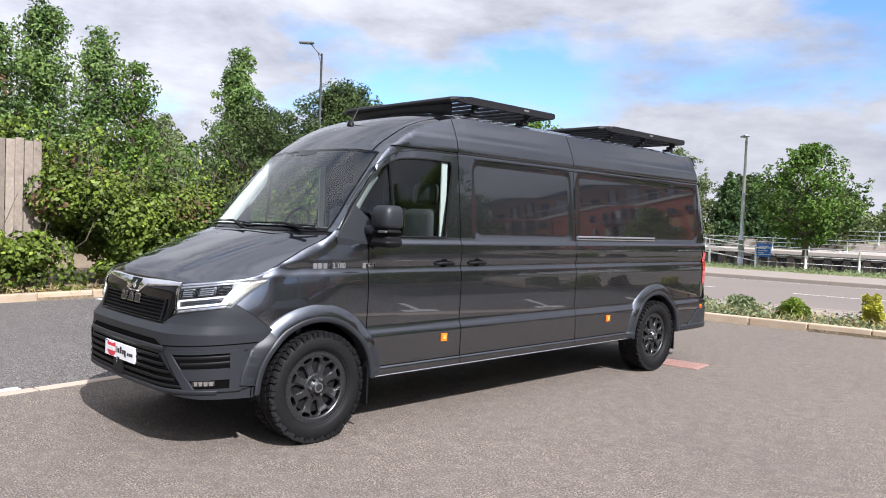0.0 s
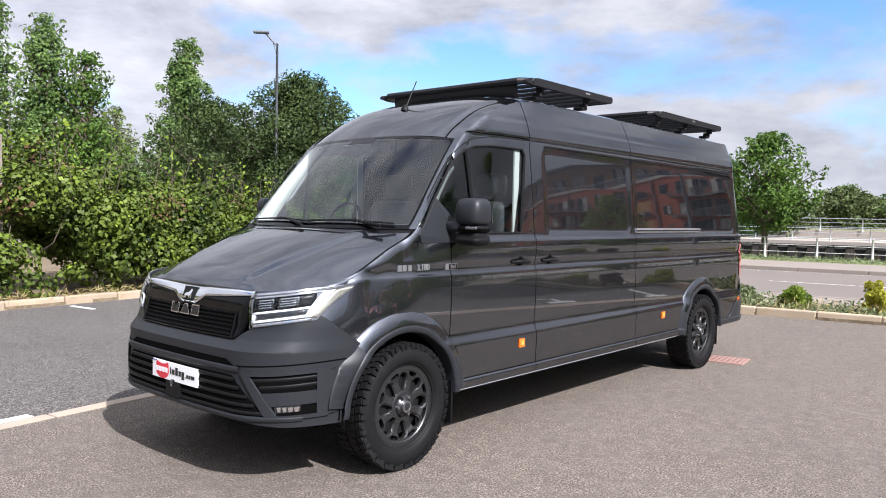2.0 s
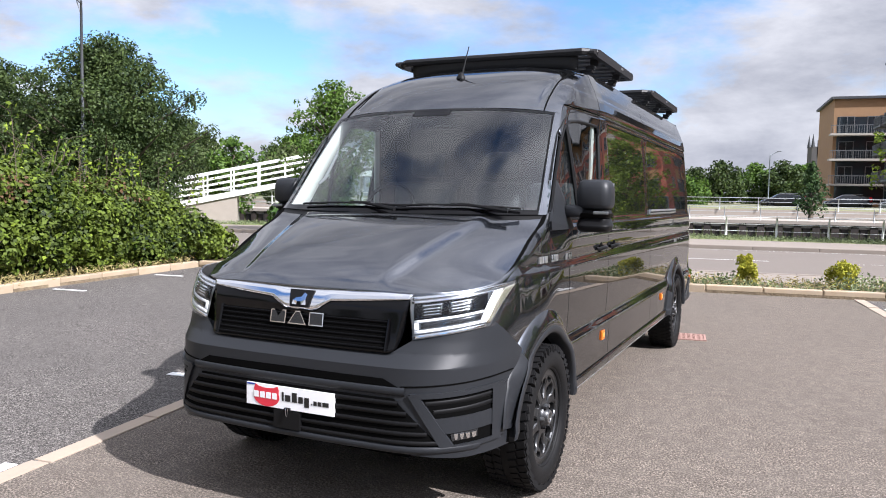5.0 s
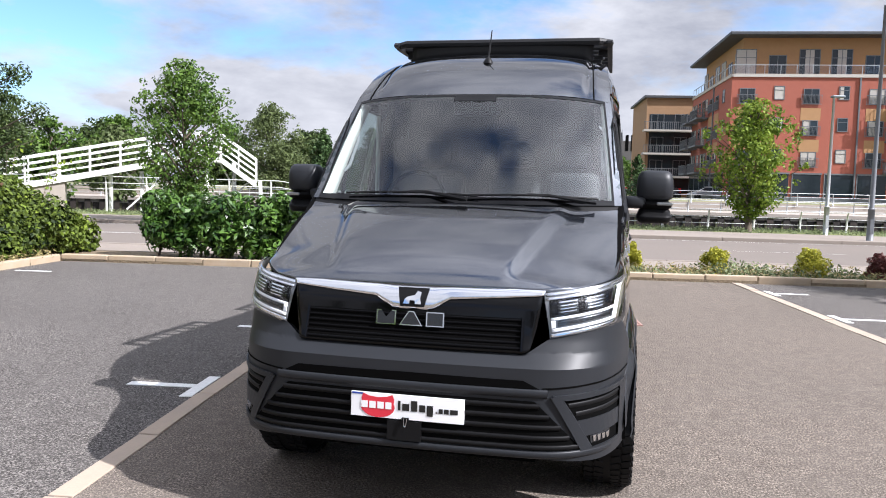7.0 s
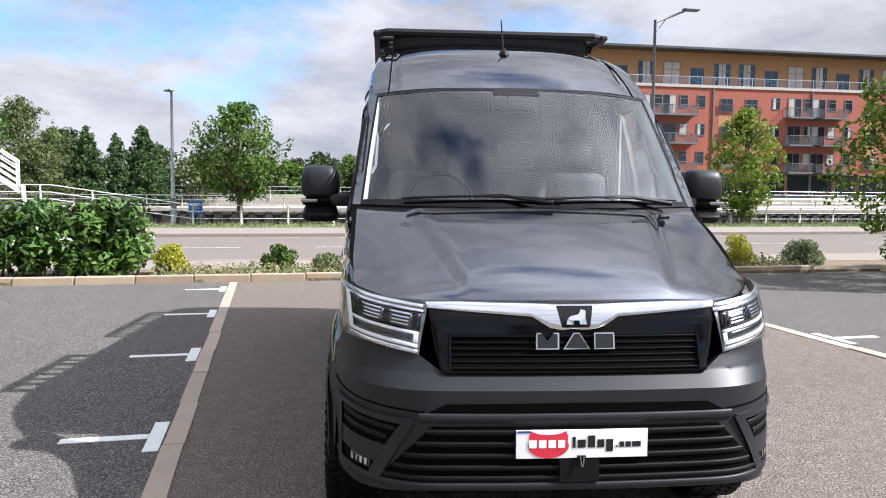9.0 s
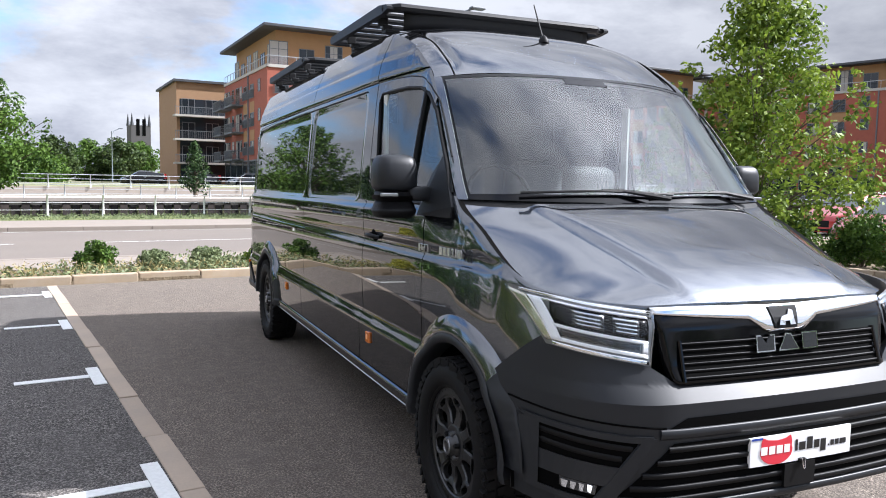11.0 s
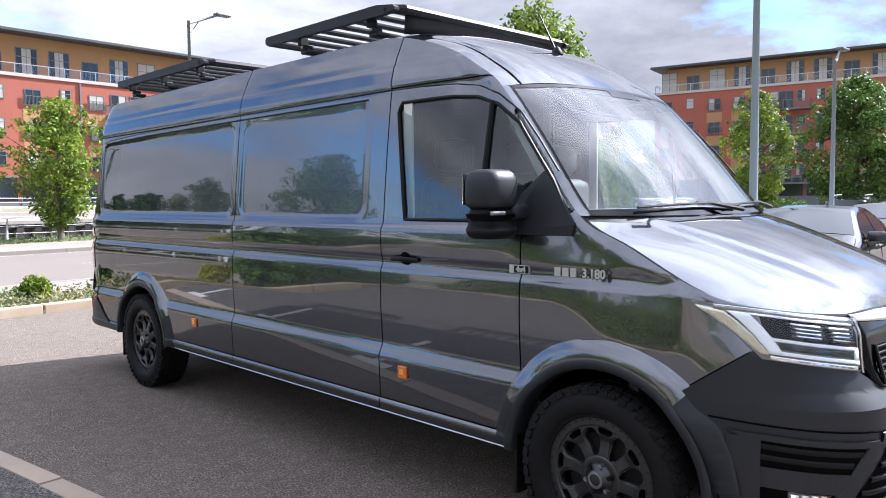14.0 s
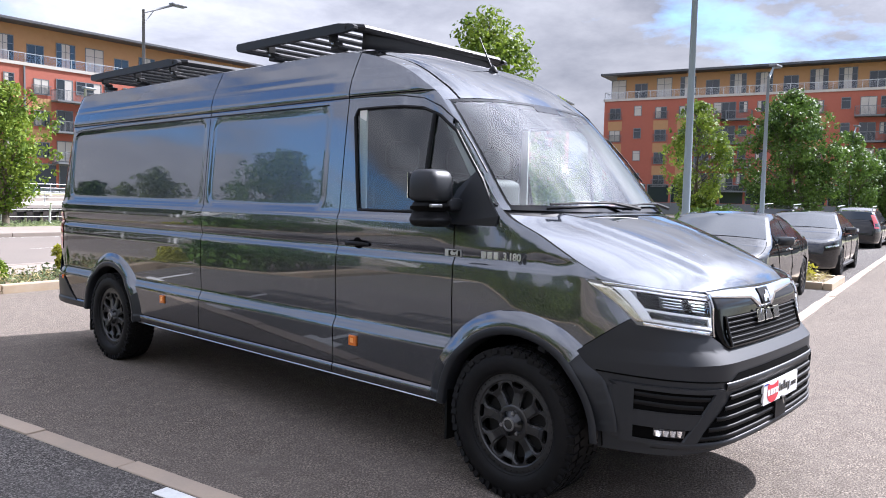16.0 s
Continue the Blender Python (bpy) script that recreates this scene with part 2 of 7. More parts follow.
M_SOIL = mat("soil", (0.14, 0.10, 0.065), 0.95, noise=((25, 0.7, (0.30, 0.24, 0.15)), (3, 0.5, (0.09, 0.07, 0.04))), bump=(30, 0.8, 0.03))
M_GRASS = mat("grass_ground", (0.12, 0.15, 0.045), 0.95, noise=((12, 0.6, (0.22, 0.22, 0.08)), (1.5, 0.5, (0.08, 0.11, 0.03))), bump=(40, 0.8, 0.05))
M_WATER = mat("river_water", (0.02, 0.025, 0.02), 0.12, bump=(3, 0.15, 0.05))
M_LAND = mat("far_ground", (0.16, 0.17, 0.08), 0.95, noise=((0.2, 0.6, (0.25, 0.22, 0.14)),))

M_PAINT = mat("grey_metallic_paint", (0.104, 0.112, 0.127), 0.25, metal=0.97, edge=0.06, coat=1.0, coat_rough=0.02, coat_ior=1.75)
M_PLASTIC = mat("grey_bumper_plastic", (0.0165, 0.0180, 0.0210), 0.45, spec=0.30, bump=(400, 0.05, 0.0005))
M_BLACK = mat("black_plastic", (0.006, 0.006, 0.0065), 0.5, spec=0.16)
M_GLOSSBLACK = mat("gloss_black", (0.003, 0.003, 0.0035), 0.08, spec=0.22)
# near-black: shade of uncut openings, also dark joints and liners
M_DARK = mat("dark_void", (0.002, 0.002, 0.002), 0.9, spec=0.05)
M_SLAT = mat("satin_black_slat", (0.003, 0.003, 0.0035), 0.4, spec=0.07)
M_CHROME = mat("chrome", (0.80, 0.81, 0.83), 0.08, metal=1.0)
M_SILVER = mat("satin_silver", (0.62, 0.63, 0.65), 0.3, metal=0.9)
M_RUBBER = mat("tyre_rubber", (0.007, 0.007, 0.0076), 0.62, noise=((30, 0.4, (0.012, 0.0115, 0.011)),), bump=(120, 0.25, 0.002), spec=0.14)
M_RIM = mat("gunmetal_rim", (0.060, 0.061, 0.063), 0.36, metal=0.8)
M_RIMDARK = mat("rim_shade", (0.008, 0.008, 0.0085), 0.6, spec=0.15)
M_RACK = mat("black_powder_coat", (0.010, 0.010, 0.011), 0.5, spec=0.3)
M_ORANGE = mat("orange_lens", (0.62, 0.15, 0.012), 0.25, coat=0.6)
M_REDLENS = mat("red_lens", (0.45, 0.012, 0.015), 0.12, coat=1.0)
M_LAMPIN = mat("lamp_reflector", (0.75, 0.77, 0.80), 0.16, metal=1.0)
M_PLATE = mat("plate_white", (0.82, 0.82, 0.82), 0.35)
M_PLATERED = mat("plate_red", (0.62, 0.03, 0.05), 0.4)
M_PLATEBLACK = mat("plate_black", (0.01, 0.01, 0.01), 0.4)
M_PLATEBLUE = mat("plate_blue", (0.02, 0.06, 0.35), 0.4)
M_TRIM = mat("cabin_trim", (0.032, 0.033, 0.036), 0.7)
M_DASH = mat("dash_grey", (0.15, 0.158, 0.165), 0.65)
M_TRIMLIGHT = mat("cabin_light_trim", (0.62, 0.62, 0.58), 0.8)


def glass(name, tint, gloss):
    """Thin tinted pane: mirror gloss over a see-through tint."""
    m = bpy.data.materials.new(name)
    m.use_nodes = True
    n, l = m.node_tree.nodes, m.node_tree.links
    n.clear()
    out = n.new("ShaderNodeOutputMaterial")
    tr = n.new("ShaderNodeBsdfTransparent")
    tr.inputs[0].default_value = (*tint, 1)
    gl = n.new("ShaderNodeBsdfGlossy")
    gl.inputs["Roughness"].default_value = 0.0
    lw = n.new("ShaderNodeLayerWeight")
    lw.inputs[0].default_value = 0.5
    pw = n.new("ShaderNodeMath")
    pw.operation = "POWER"
    pw.inputs[1].default_value = 4.6
    l.new(lw.outputs["Facing"], pw.inputs[0])
    mp = n.new("ShaderNodeMapRange")
    mp.inputs[3].default_value, mp.inputs[4].default_value = gloss, 1.0
    l.new(pw.outputs[0], mp.inputs[0])
    mx = n.new("ShaderNodeMixShader")
    l.new(mp.outputs[0], mx.inputs[0])
    l.new(tr.outputs[0], mx.inputs[1])
    l.new(gl.outputs[0], mx.inputs[2])
    l.new(mx.outputs[0], out.inputs[0])
    return m


M_WINDSCREEN = glass("windscreen_glass", (0.78, 0.88, 0.87), 0.115)
M_SIDEGLASS = glass("side_glass", (0.52, 0.60, 0.60), 0.09)
M_LENS = glass("lamp_lens", (0.95, 0.96, 0.97), 0.04)
M_LAMPBACK = mat("lamp_backing", (0.003, 0.003, 0.0035), 0.25, spec=0.1)
M_BADGE = mat("dull_silver", (0.30, 0.305, 0.31), 0.3, metal=0.9)
M_LAMPSILVER = mat("lamp_housing", (0.20, 0.205, 0.21), 0.3, metal=0.8)
M_LAMPAMBER = mat("side_reflector", (0.62, 0.60, 0.50), 0.2, metal=0.8)
M_GUIDE = mat("white_light_guide", (0.82, 0.84, 0.86), 0.25)
M_LAMPDARK = mat("lamp_bezel", (0.05, 0.052, 0.055), 0.25, metal=0.7)
M_PANE = mat("window_pane", (0.02, 0.027, 0.034), 0.06, spec=0.5)

M_BRICK = mat("red_brick", (0.33, 0.092, 0.058), 0.85, noise=((2.2, 0.5, (0.27, 0.070, 0.044)), (14, 0.4, (0.40, 0.13, 0.086)), (0.25, 0.4, (0.30, 0.098, 0.066))), bump=(20, 0.3, 0.02))
M_OCHRE = mat("ochre_cladding", (0.37, 0.205, 0.092), 0.8, noise=((1.6, 0.4, (0.31, 0.165, 0.070)), (18, 0.3, (0.41, 0.24, 0.115))))
M_BROWN = mat("brown_brick", (0.30, 0.18, 0.095), 0.85, noise=((1.6, 0.4, (0.25, 0.14, 0.07)), (18, 0.3, (0.35, 0.22, 0.13))))
M_SLATE = mat("dark_roof", (0.045, 0.048, 0.055), 0.6, noise=((1.2, 0.4, (0.07, 0.072, 0.078)),))
M_FRAMEGREY = mat("grey_frame", (0.13, 0.14, 0.15), 0.5)
M_RENDER = mat("pale_wall", (0.45, 0.42, 0.38), 0.85, noise=((1.5, 0.4, (0.38, 0.36, 0.32)),))
M_GALV = mat("galvanised_steel", (0.45, 0.47, 0.48), 0.45, metal=0.6, noise=((12, 0.4, (0.36, 0.38, 0.39)),))
M_GREYPOST = mat("painted_grey_post", (0.20, 0.24, 0.26), 0.5)
M_WHITESTEEL = mat("white_painted_steel", (0.74, 0.74, 0.72), 0.5, noise=((2, 0.3, (0.62, 0.61, 0.57)),))
M_PILE = mat("rusty_sheet_pile", (0.022, 0.018, 0.016), 0.85, noise=((2, 0.5, (0.05, 0.035, 0.026)),), vary=("island", 0.6, 1.5))
M_CONCRETE = mat("concrete", (0.32, 0.28, 0.24), 0.9, noise=((3, 0.4, (0.26, 0.23, 0.20)), (40, 0.3, (0.38, 0.34, 0.30))), bump=(40, 0.2, 0.004))
M_TIMBER = mat("weathered_timber", (0.24, 0.20, 0.16), 0.9, noise=((4, 0.6, (0.13, 0.105, 0.08)), (60, 0.5, (0.34, 0.29, 0.24)), (14, 0.5, (0.16, 0.13, 0.10))), bump=(50, 0.4, 0.004), vary=("object", 0.6, 1.2))
M_BARK = mat("bark", (0.12, 0.095, 0.07), 0.95, noise=((14, 0.6, (0.07, 0.055, 0.04)),), bump=(25, 0.8, 0.02))
M_BLUESIGN = mat("blue_sign", (0.02, 0.16, 0.55), 0.4)


def leaf_mat(name, c1, c2, glow=0.25, rough=0.55, spec=0.2):
    """Leaves: colour by clump, some light passing through."""
    m = bpy.data.materials.new(name)
    m.use_nodes = True
    n, l = m.node_tree.nodes, m.node_tree.links
    b = n["Principled BSDF"]
    b.inputs["Roughness"].default_value = rough
    b.inputs["Specular IOR Level"].default_value = spec
    g = n.new("ShaderNodeNewGeometry")
    co = n.new("ShaderNodeTexCoord")
    t = n.new("ShaderNodeTexNoise")
    t.inputs["Scale"].default_value = 0.9
    l.new(co.outputs["Object"], t.inputs["Vector"])
    ad = n.new("ShaderNodeMath")
    ad.operation = "MULTIPLY_ADD"
    l.new(g.outputs["Random Per Island"], ad.inputs[0])
    ad.inputs[1].default_value = 0.7
    mm = n.new("ShaderNodeMath")
    mm.operation = "MULTIPLY_ADD"
    l.new(t.outputs[0], mm.inputs[0])
    mm.inputs[1].default_value, mm.inputs[2].default_value = 1.6, -0.65
    l.new(mm.outputs[0], ad.inputs[2])
    mx = n.new("ShaderNodeMix")
    mx.data_type = "RGBA"
    mx.clamp_factor = True
    l.new(ad.outputs[0], mx.inputs[0])
    mx.inputs[6].default_value, mx.inputs[7].default_value = (*c1, 1), (*c2, 1)
    l.new(mx.outputs[2], b.inputs["Base Color"])
    tl = n.new("ShaderNodeBsdfTranslucent")
    l.new(mx.outputs[2], tl.inputs[0])
    ms = n.new("ShaderNodeMixShader")
    ms.inputs[0].default_value = glow
    l.new(b.outputs[0], ms.inputs[1])
    l.new(tl.outputs[0], ms.inputs[2])
    l.new(ms.outputs[0], n["Material Output"].inputs[0])
    return m


M_LEAF = leaf_mat("leaf_green", (0.022, 0.055, 0.010), (0.135, 0.225, 0.038), 0.28)
M_LEAFPOPLAR = leaf_mat("leaf_poplar", (0.028, 0.064, 0.016), (0.185, 0.275, 0.075), 0.26)
M_LEAFDARK = leaf_mat("leaf_dark", (0.014, 0.03, 0.009), (0.075, 0.11, 0.03), 0.18)
M_LEAFLIGHT = leaf_mat("leaf_light", (0.045, 0.095, 0.012), (0.25, 0.33, 0.04), 0.34)
M_LEAFYELLOW = leaf_mat("leaf_yellow", (0.24, 0.26, 0.03), (0.50, 0.46, 0.06), 0.3)
M_LEAFBRAMBLE = leaf_mat("leaf_bramble", (0.005, 0.014, 0.003), (0.125, 0.172, 0.024), 0.10)
M_LEAFFIR = leaf_mat("leaf_conifer", (0.016, 0.040, 0.014), (0.075, 0.130, 0.038), 0.12)
M_LEAFOLIVE = leaf_mat("leaf_olive", (0.045, 0.065, 0.022), (0.15, 0.19, 0.07), 0.22)
M_LEAFRED = leaf_mat("leaf_red", (0.06, 0.018, 0.02), (0.15, 0.05, 0.04))
M_LEAFGREY = leaf_mat("leaf_grey_green", (0.10, 0.13, 0.06), (0.22, 0.26, 0.13))
M_LEAFBROWN = leaf_mat("leaf_brown", (0.07, 0.04, 0.022), (0.19, 0.115, 0.06), 0.2)
M_DRYGRASS = leaf_mat("dry_grass", (0.25, 0.20, 0.08), (0.42, 0.36, 0.17))


# ---- ground ----
def ground_height(u, v):
    """The land: level on this side, a sunk river bed, a raised far bank."""
    if v < 31.2:
        return 0.0
    if v < 31.6:
        return -4.0 * (v - 31.2) / 0.4
    if v < 56:
        return -4.0
    if v < 56.4:
        return -4.0 + 3.7 * (v - 56) / 0.4
    return -0.3 + 1.6 * ease(56.4, 75, v)


us = [-2500, -700, -250, -120, -70, -40, -20, -10, 0, 10, 20, 40, 70, 120, 250, 700, 2500]
vs = [-2500, -700, -200, -90, -40, -15, 0, 10, 20, 31.2, 31.6, 40, 56, 56.4, 62, 68, 75, 100, 160, 300, 700, 2500]
bm = bmesh.new()
grid(bm, lambda u, v: S(u, v, ground_height(u, v) - 0.07), us, vs)
tagged(mesh_ob("ground", bm, M_LAND), "rough grassy ground reaching to the horizon", "ground", kind="structure")


def flat(name, rows, z, material, label, category="pavement", thick=0.015):
    """Level slabs given as corner lists in site coordinates."""
    bm = bmesh.new()
    for pts in rows:
        top = [bm.verts.new(S(u, v, z)) for u, v in pts]
        low = [bm.verts.new(S(u, v, z - thick)) for u, v in pts]
        bm.faces.new(top)
        for i in range(len(pts)):
            k = (i + 1) % len(pts)
            bm.faces.new((top[i], low[i], low[k], top[k]))
    bmesh.ops.recalc_face_normals(bm, faces=bm.faces)
    return tagged(mesh_ob(name, bm, material), label, category, kind="structure")


def rect(u0, v0, u1, v1):
    return [(u0, v0), (u1, v0), (u1, v1), (u0, v1)]


U_LEFT, V_BACK, LINE_L, LINE_R = -7.95, 9.55, -1.86, 4.46
flat("car_park", [rect(U_LEFT, -30, 60, V_BACK)], 0.0, M_ASPHALT, "worn grey asphalt car park with fine stone chips", "car park")
flat("parking_bays", [rect(U_LEFT + 0.1, -30, LINE_L, V_BACK - 0.1), rect(LINE_R, 0.05, 30, 9.4)], 0.004, M_ASPHALT_DARK, "darker asphalt of the parking bays", "asphalt", thick=0.003)
flat("planting_bed", [rect(-60, V_BACK, 90, 11.3)], 0.05, M_SOIL, "dry soil strip with weeds behind the kerb", "soil", thick=0.06)
flat("hedge_bed", [rect(-45, -30, U_LEFT, V_BACK)], 0.05, M_SOIL, "dry earth under the hedge beside the kerb", "soil", thick=0.06)
flat("pavement", [rect(-150, 11.3, 200, 13.1)], 0.06, M_PATH, "pale concrete pavement beside the road", "pavement", thick=0.08)
flat("road", [rect(-300, 13.1, 400, 22.8)], -0.015, M_ROAD, "light grey asphalt road with white centre line", "road", thick=0.02)
flat("pavement_far", [rect(-300, 22.8, 400, 27.2)], 0.09, M_PATH, "pale pavement along the river bank", "pavement", thick=0.12)
flat("verge", [rect(-300, 27.2, 400, 31.2)], 0.06, M_GRASS, "short grass verge in front of the river railing", "grass", thick=0.1)
flat("water", [rect(-600, 31.5, 600, 56.2)], -2.6, M_WATER, "dark river water between the banks", "water")
flat("promenade", [rect(-120, 56.3, 300, 64)], 0.25, M_CONCRETE, "pale concrete promenade on the far river bank", "pavement", thick=0.5)


# ---- the van ----
# widest half breadth of the flank by height, with its ledges and grooves
FLANK = [(0.385, 0.925), (0.40, 0.952), (0.415, 0.962), (0.455, 0.966), (0.468, 0.955), (0.56, 0.958), (0.69, 0.963), (0.705, 0.961), (0.755, 0.938), (0.775, 0.935), (0.95, 0.944), (1.10, 0.944), (1.165, 0.940), (1.195, 0.926), (1.215, 0.926), (1.245, 0.936), (1.32, 0.940), (1.385, 0.936), (1.405, 0.922), (1.43, 0.917), (1.6, 0.903), (1.8, 0.884), (2.0, 0.863), (2.105, 0.850), (2.12, 0.846), (2.135, 0.853), (2.165, 0.851), (2.20, 0.842), (2.245, 0.831), (2.256, 0.823), (2.30, 0.808), (2.38, 0.772), (2.44, 0.742)]
# shoulder line where flank and roof, screen or bonnet meet: y, x, z
EDGE = [(-0.60, 0.842, 1.125), (-0.50, 0.868, 1.150), (-0.36, 0.890, 1.195), (-0.10, 0.896, 1.330), (0.15, 0.886, 1.46), (0.40, 0.846, 1.765), (0.655, 0.802, 2.065), (0.83, 0.787, 2.19), (1.0, 0.776, 2.285), (1.25, 0.761, 2.375), (1.51, 0.752, 2.425), (2.0, 0.747, 2.437), (5.2, 0.745, 2.437), (5.5, 0.740, 2.415), (5.68, 0.725, 2.35)]


def smoothed(pts, n=6):
    """More points between the given ones, along a smooth curve."""
    out = []
    for i in range(len(pts) - 1):
        a, b, c, d = pts[max(i - 1, 0)], pts[i], pts[i + 1], pts[min(i + 2, len(pts) - 1)]
        for k in range(n):
            t = k / n
            out.append(tuple(0.5 * (2 * q + (r - p) * t + (2 * p - 5 * q + 4 * r - s) * t * t + (3 * q - p - 3 * r + s) * t ** 3) for p, q, r, s in zip(a, b, c, d)))
    return out + [pts[-1]]


EDGE = smoothed(EDGE)
E_X = [(y, x) for y, x, z in EDGE]
E_Z = [(y, z) for y, x, z in EDGE]
WHEELBASE, HUB_Z, ARCH = 4.49, 0.385, 0.475
RECESS = ((1.56, 2.955), (3.045, 5.46))


def flank(y, z, side=1, out=0.0):
    """A point of the van's side."""
    x = table(FLANK, z)
    if z > 1.245 and y < 0.5:
        plain = table([(1.245, 0.936), (1.6, 0.903), (2.0, 0.863)], z)
        x = plain + (x - plain) * ease(0.15, 0.5, y)
    ze, xe = table(E_Z, y), table(E_X, y)
    k = xe / table(FLANK, ze) - 1
    low = 0.85 + 0.45 * ease(-0.30, 0.70, y)
    x *= 1 + k * min(1, max(0, (z - low) / (ze - low))) ** 1.4
    # rounded shoulder below the bonnet's edge and along the windscreen pillar
    t = (ze - z) / 0.11
    if y < 1.1 and 0 < t < 1:
        x += 0.065 * t * (1 - t) ** 2 * ease(1.1, 0.8, y) * ease(-0.5, -0.2, y)
    if y < -0.05:
        x *= 1 - 0.045 * ((-0.05 - y) / 0.45) ** 2
    if y > 5.45:
        x *= 1 - 0.05 * ((y - 5.45) / 0.3) ** 2
    for a, b in RECESS:
        top = 2.085 - 0.02 * max(0, (y - 4.5))
        dy, dz, rc = min(y - a, b - y), min(z - 1.415, top - z), 0.10
        d = rc - math.hypot(rc - dy, rc - dz) if dy < rc and dz < rc else min(dy, dz)
        x -= 0.009 * ease(0.0, 0.03, d)
    return Vector((side * (x + out), y, z))


van = thing("van", "dark metallic grey high-roof panel van parked on asphalt", "van")
zs = sorted(set([z for z, _ in FLANK] + lin(0.39, 2.44, 84)))
zs = [z for i, z in enumerate(zs) if i == 0 or z - zs[i - 1] > 0.004]
ys = sorted(set(lin(-0.60, 5.68, 314)))


W_LINE = [(0.205, 1.432), (0.72, 1.432), (1.235, 1.432), (1.30, 1.80), (1.335, 2.00), (1.31, 2.045), (1.10, 2.047), (0.95, 2.045), (0.80, 2.030), (0.66, 1.980), (0.52, 1.885), (0.30, 1.615), (0.205, 1.47), (0.205, 1.432)]


def to_window_line(y, z):
    """The nearest point of the front door window's outline and its distance."""
    best = (9.0, y, z)
    for (y0, z0), (y1, z1) in zip(W_LINE, W_LINE[1:]):
        dy, dz = y1 - y0, z1 - z0
        f = min(1, max(0, ((y - y0) * dy + (z - z0) * dz) / (dy * dy + dz * dz + 1e-9)))
        d = math.hypot(y - y0 - f * dy, z - z0 - f * dz)
        best = min(best, (d, y0 + f * dy, z0 + f * dz))
    return best


def in_window(y, z):
    """The front door's side window."""
    top = min(2.045, table([(0.18, 1.44), (0.30, 1.62), (0.52, 1.89), (0.66, 1.985), (0.80, 2.035), (0.95, 2.05)], y))
    return 0.205 < y < table([(1.42, 1.235), (2.05, 1.335)], z) and 1.432 < z < top


def flank_cell(y, z):
    if z > table(E_Z, y):
        return False
    for wy in (0.0, WHEELBASE):
        if math.hypot(y - wy, z - HUB_Z) < ARCH:
            return False
    if y < -0.28 and z < 0.74 + (-0.33 - y) * 0.72:
        return False
    if in_window(y, z):
        return False
    return True


def flank_panel(y0, y1, side, out=0.0, z0=0.385, z1=3.0, test=None):
    bm = bmesh.new()
    yy = [y for y in ys if y0 < y < y1]
    yy = [y0] + [y for y in yy if y - y0 > 0.004 and y1 - y > 0.004] + [y1]
    zz = [z for z in zs if z0 < z < z1]
    if z0 > 0.385:
        zz = [z0] + zz
    if z1 < 2.4:
        zz = zz + [z1]

    def keep(y, z):
        return flank_cell(y, z) and (test is None or test(y, z))

    def fn(y, z):
        return flank(y, min(z, table(E_Z, y)), side, out)
    zz2 = zz + ([2.45] if z1 > 2.4 else [])
    vt = [[bm.verts.new(fn(y, z)) for z in zz2] for y in yy]
    for i in range(len(yy) - 1):
        for j in range(len(zz2) - 1):
            ym, zm = (yy[i] + yy[i + 1]) / 2, (zz2[j] + zz2[j + 1]) / 2
            if zz2[j] < max(table(E_Z, yy[i]), table(E_Z, yy[i + 1])) and keep(ym, min(zm, table(E_Z, ym) - 0.002)):
                q = (vt[i][j], vt[i + 1][j], vt[i + 1][j + 1], vt[i][j + 1])
                bm.faces.new(q if side > 0 else q[::-1])
    tidy(bm)
    for v in bm.verts:
        if v.is_boundary and 0.15 < v.co.y < 1.395 and 1.39 < v.co.z < 2.09:
            d, y, z = to_window_line(v.co.y, v.co.z)
            if d < 0.035:
                v.co = flank(y, z, side, out)
    return bm


GAP = 0.004
# slanted joint between wing and bumper
WING_CUT, WING_NORMAL = (0.0, -0.33, 0.80), (0.0, 0.72, 1.0)
B_PILLAR, MID, FENDER = 1.405, 3.0, 0.435
SEAMS = [(-0.60, FENDER - GAP, "front_wing"), (FENDER + GAP, B_PILLAR - GAP, "cab_door"), (B_PILLAR + GAP, MID - GAP, "mid_panel"), (MID + GAP, 5.68, "rear_panel")]


def flank_part(name, y0, y1, side, z0, z1, label=""):
    bm = flank_panel(y0, y1, side, 0.0, z0, z1)
    if name == "front_wing":
        bmesh.ops.bisect_plane(bm, geom=bm.verts[:] + bm.edges[:] + bm.faces[:], plane_co=WING_CUT, plane_no=WING_NORMAL, clear_inner=True)
    # turned-in edges, so that the seams read as gaps
    edges = [e for e in bm.edges if e.is_boundary]
    r = bmesh.ops.extrude_edge_only(bm, edges=edges)
    for g in r["geom"]:
        if isinstance(g, bmesh.types.BMVert):
            g.co.x -= side * 0.03
        elif isinstance(g, bmesh.types.BMFace):
            g.material_index = 1
            g.smooth = False
    bmesh.ops.split_edges(bm, edges=edges)
    ob = part(name, bm, (M_PAINT, M_DARK), van, label, smooth=True)
    return ob


for side in (1, -1):
    for y0, y1, name in SEAMS:
        if name == "cab_door":
            flank_part(name, y0, y1, side, 0.475, 2.125)
            flank_part("door_sill", y0, y1, side, 0.385, 0.467)
        elif name == "front_wing":
            flank_part(name, y0, y1, side, 0.385, 3.0)
        else:
            pname = "sliding_door" if (name == "mid_panel" and side == 1) else "side_panel"
            flank_part(pname, y0, y1, side, 0.475, 2.117)
            for a_, b_ in (((y0, WHEELBASE), (WHEELBASE, y1)) if y1 > WHEELBASE else ((y0, y1),)):
                flank_part("side_sill", a_, b_, side, 0.385, 0.467)
            flank_part("roof_side", y0, y1, side, 2.125, 3.0)
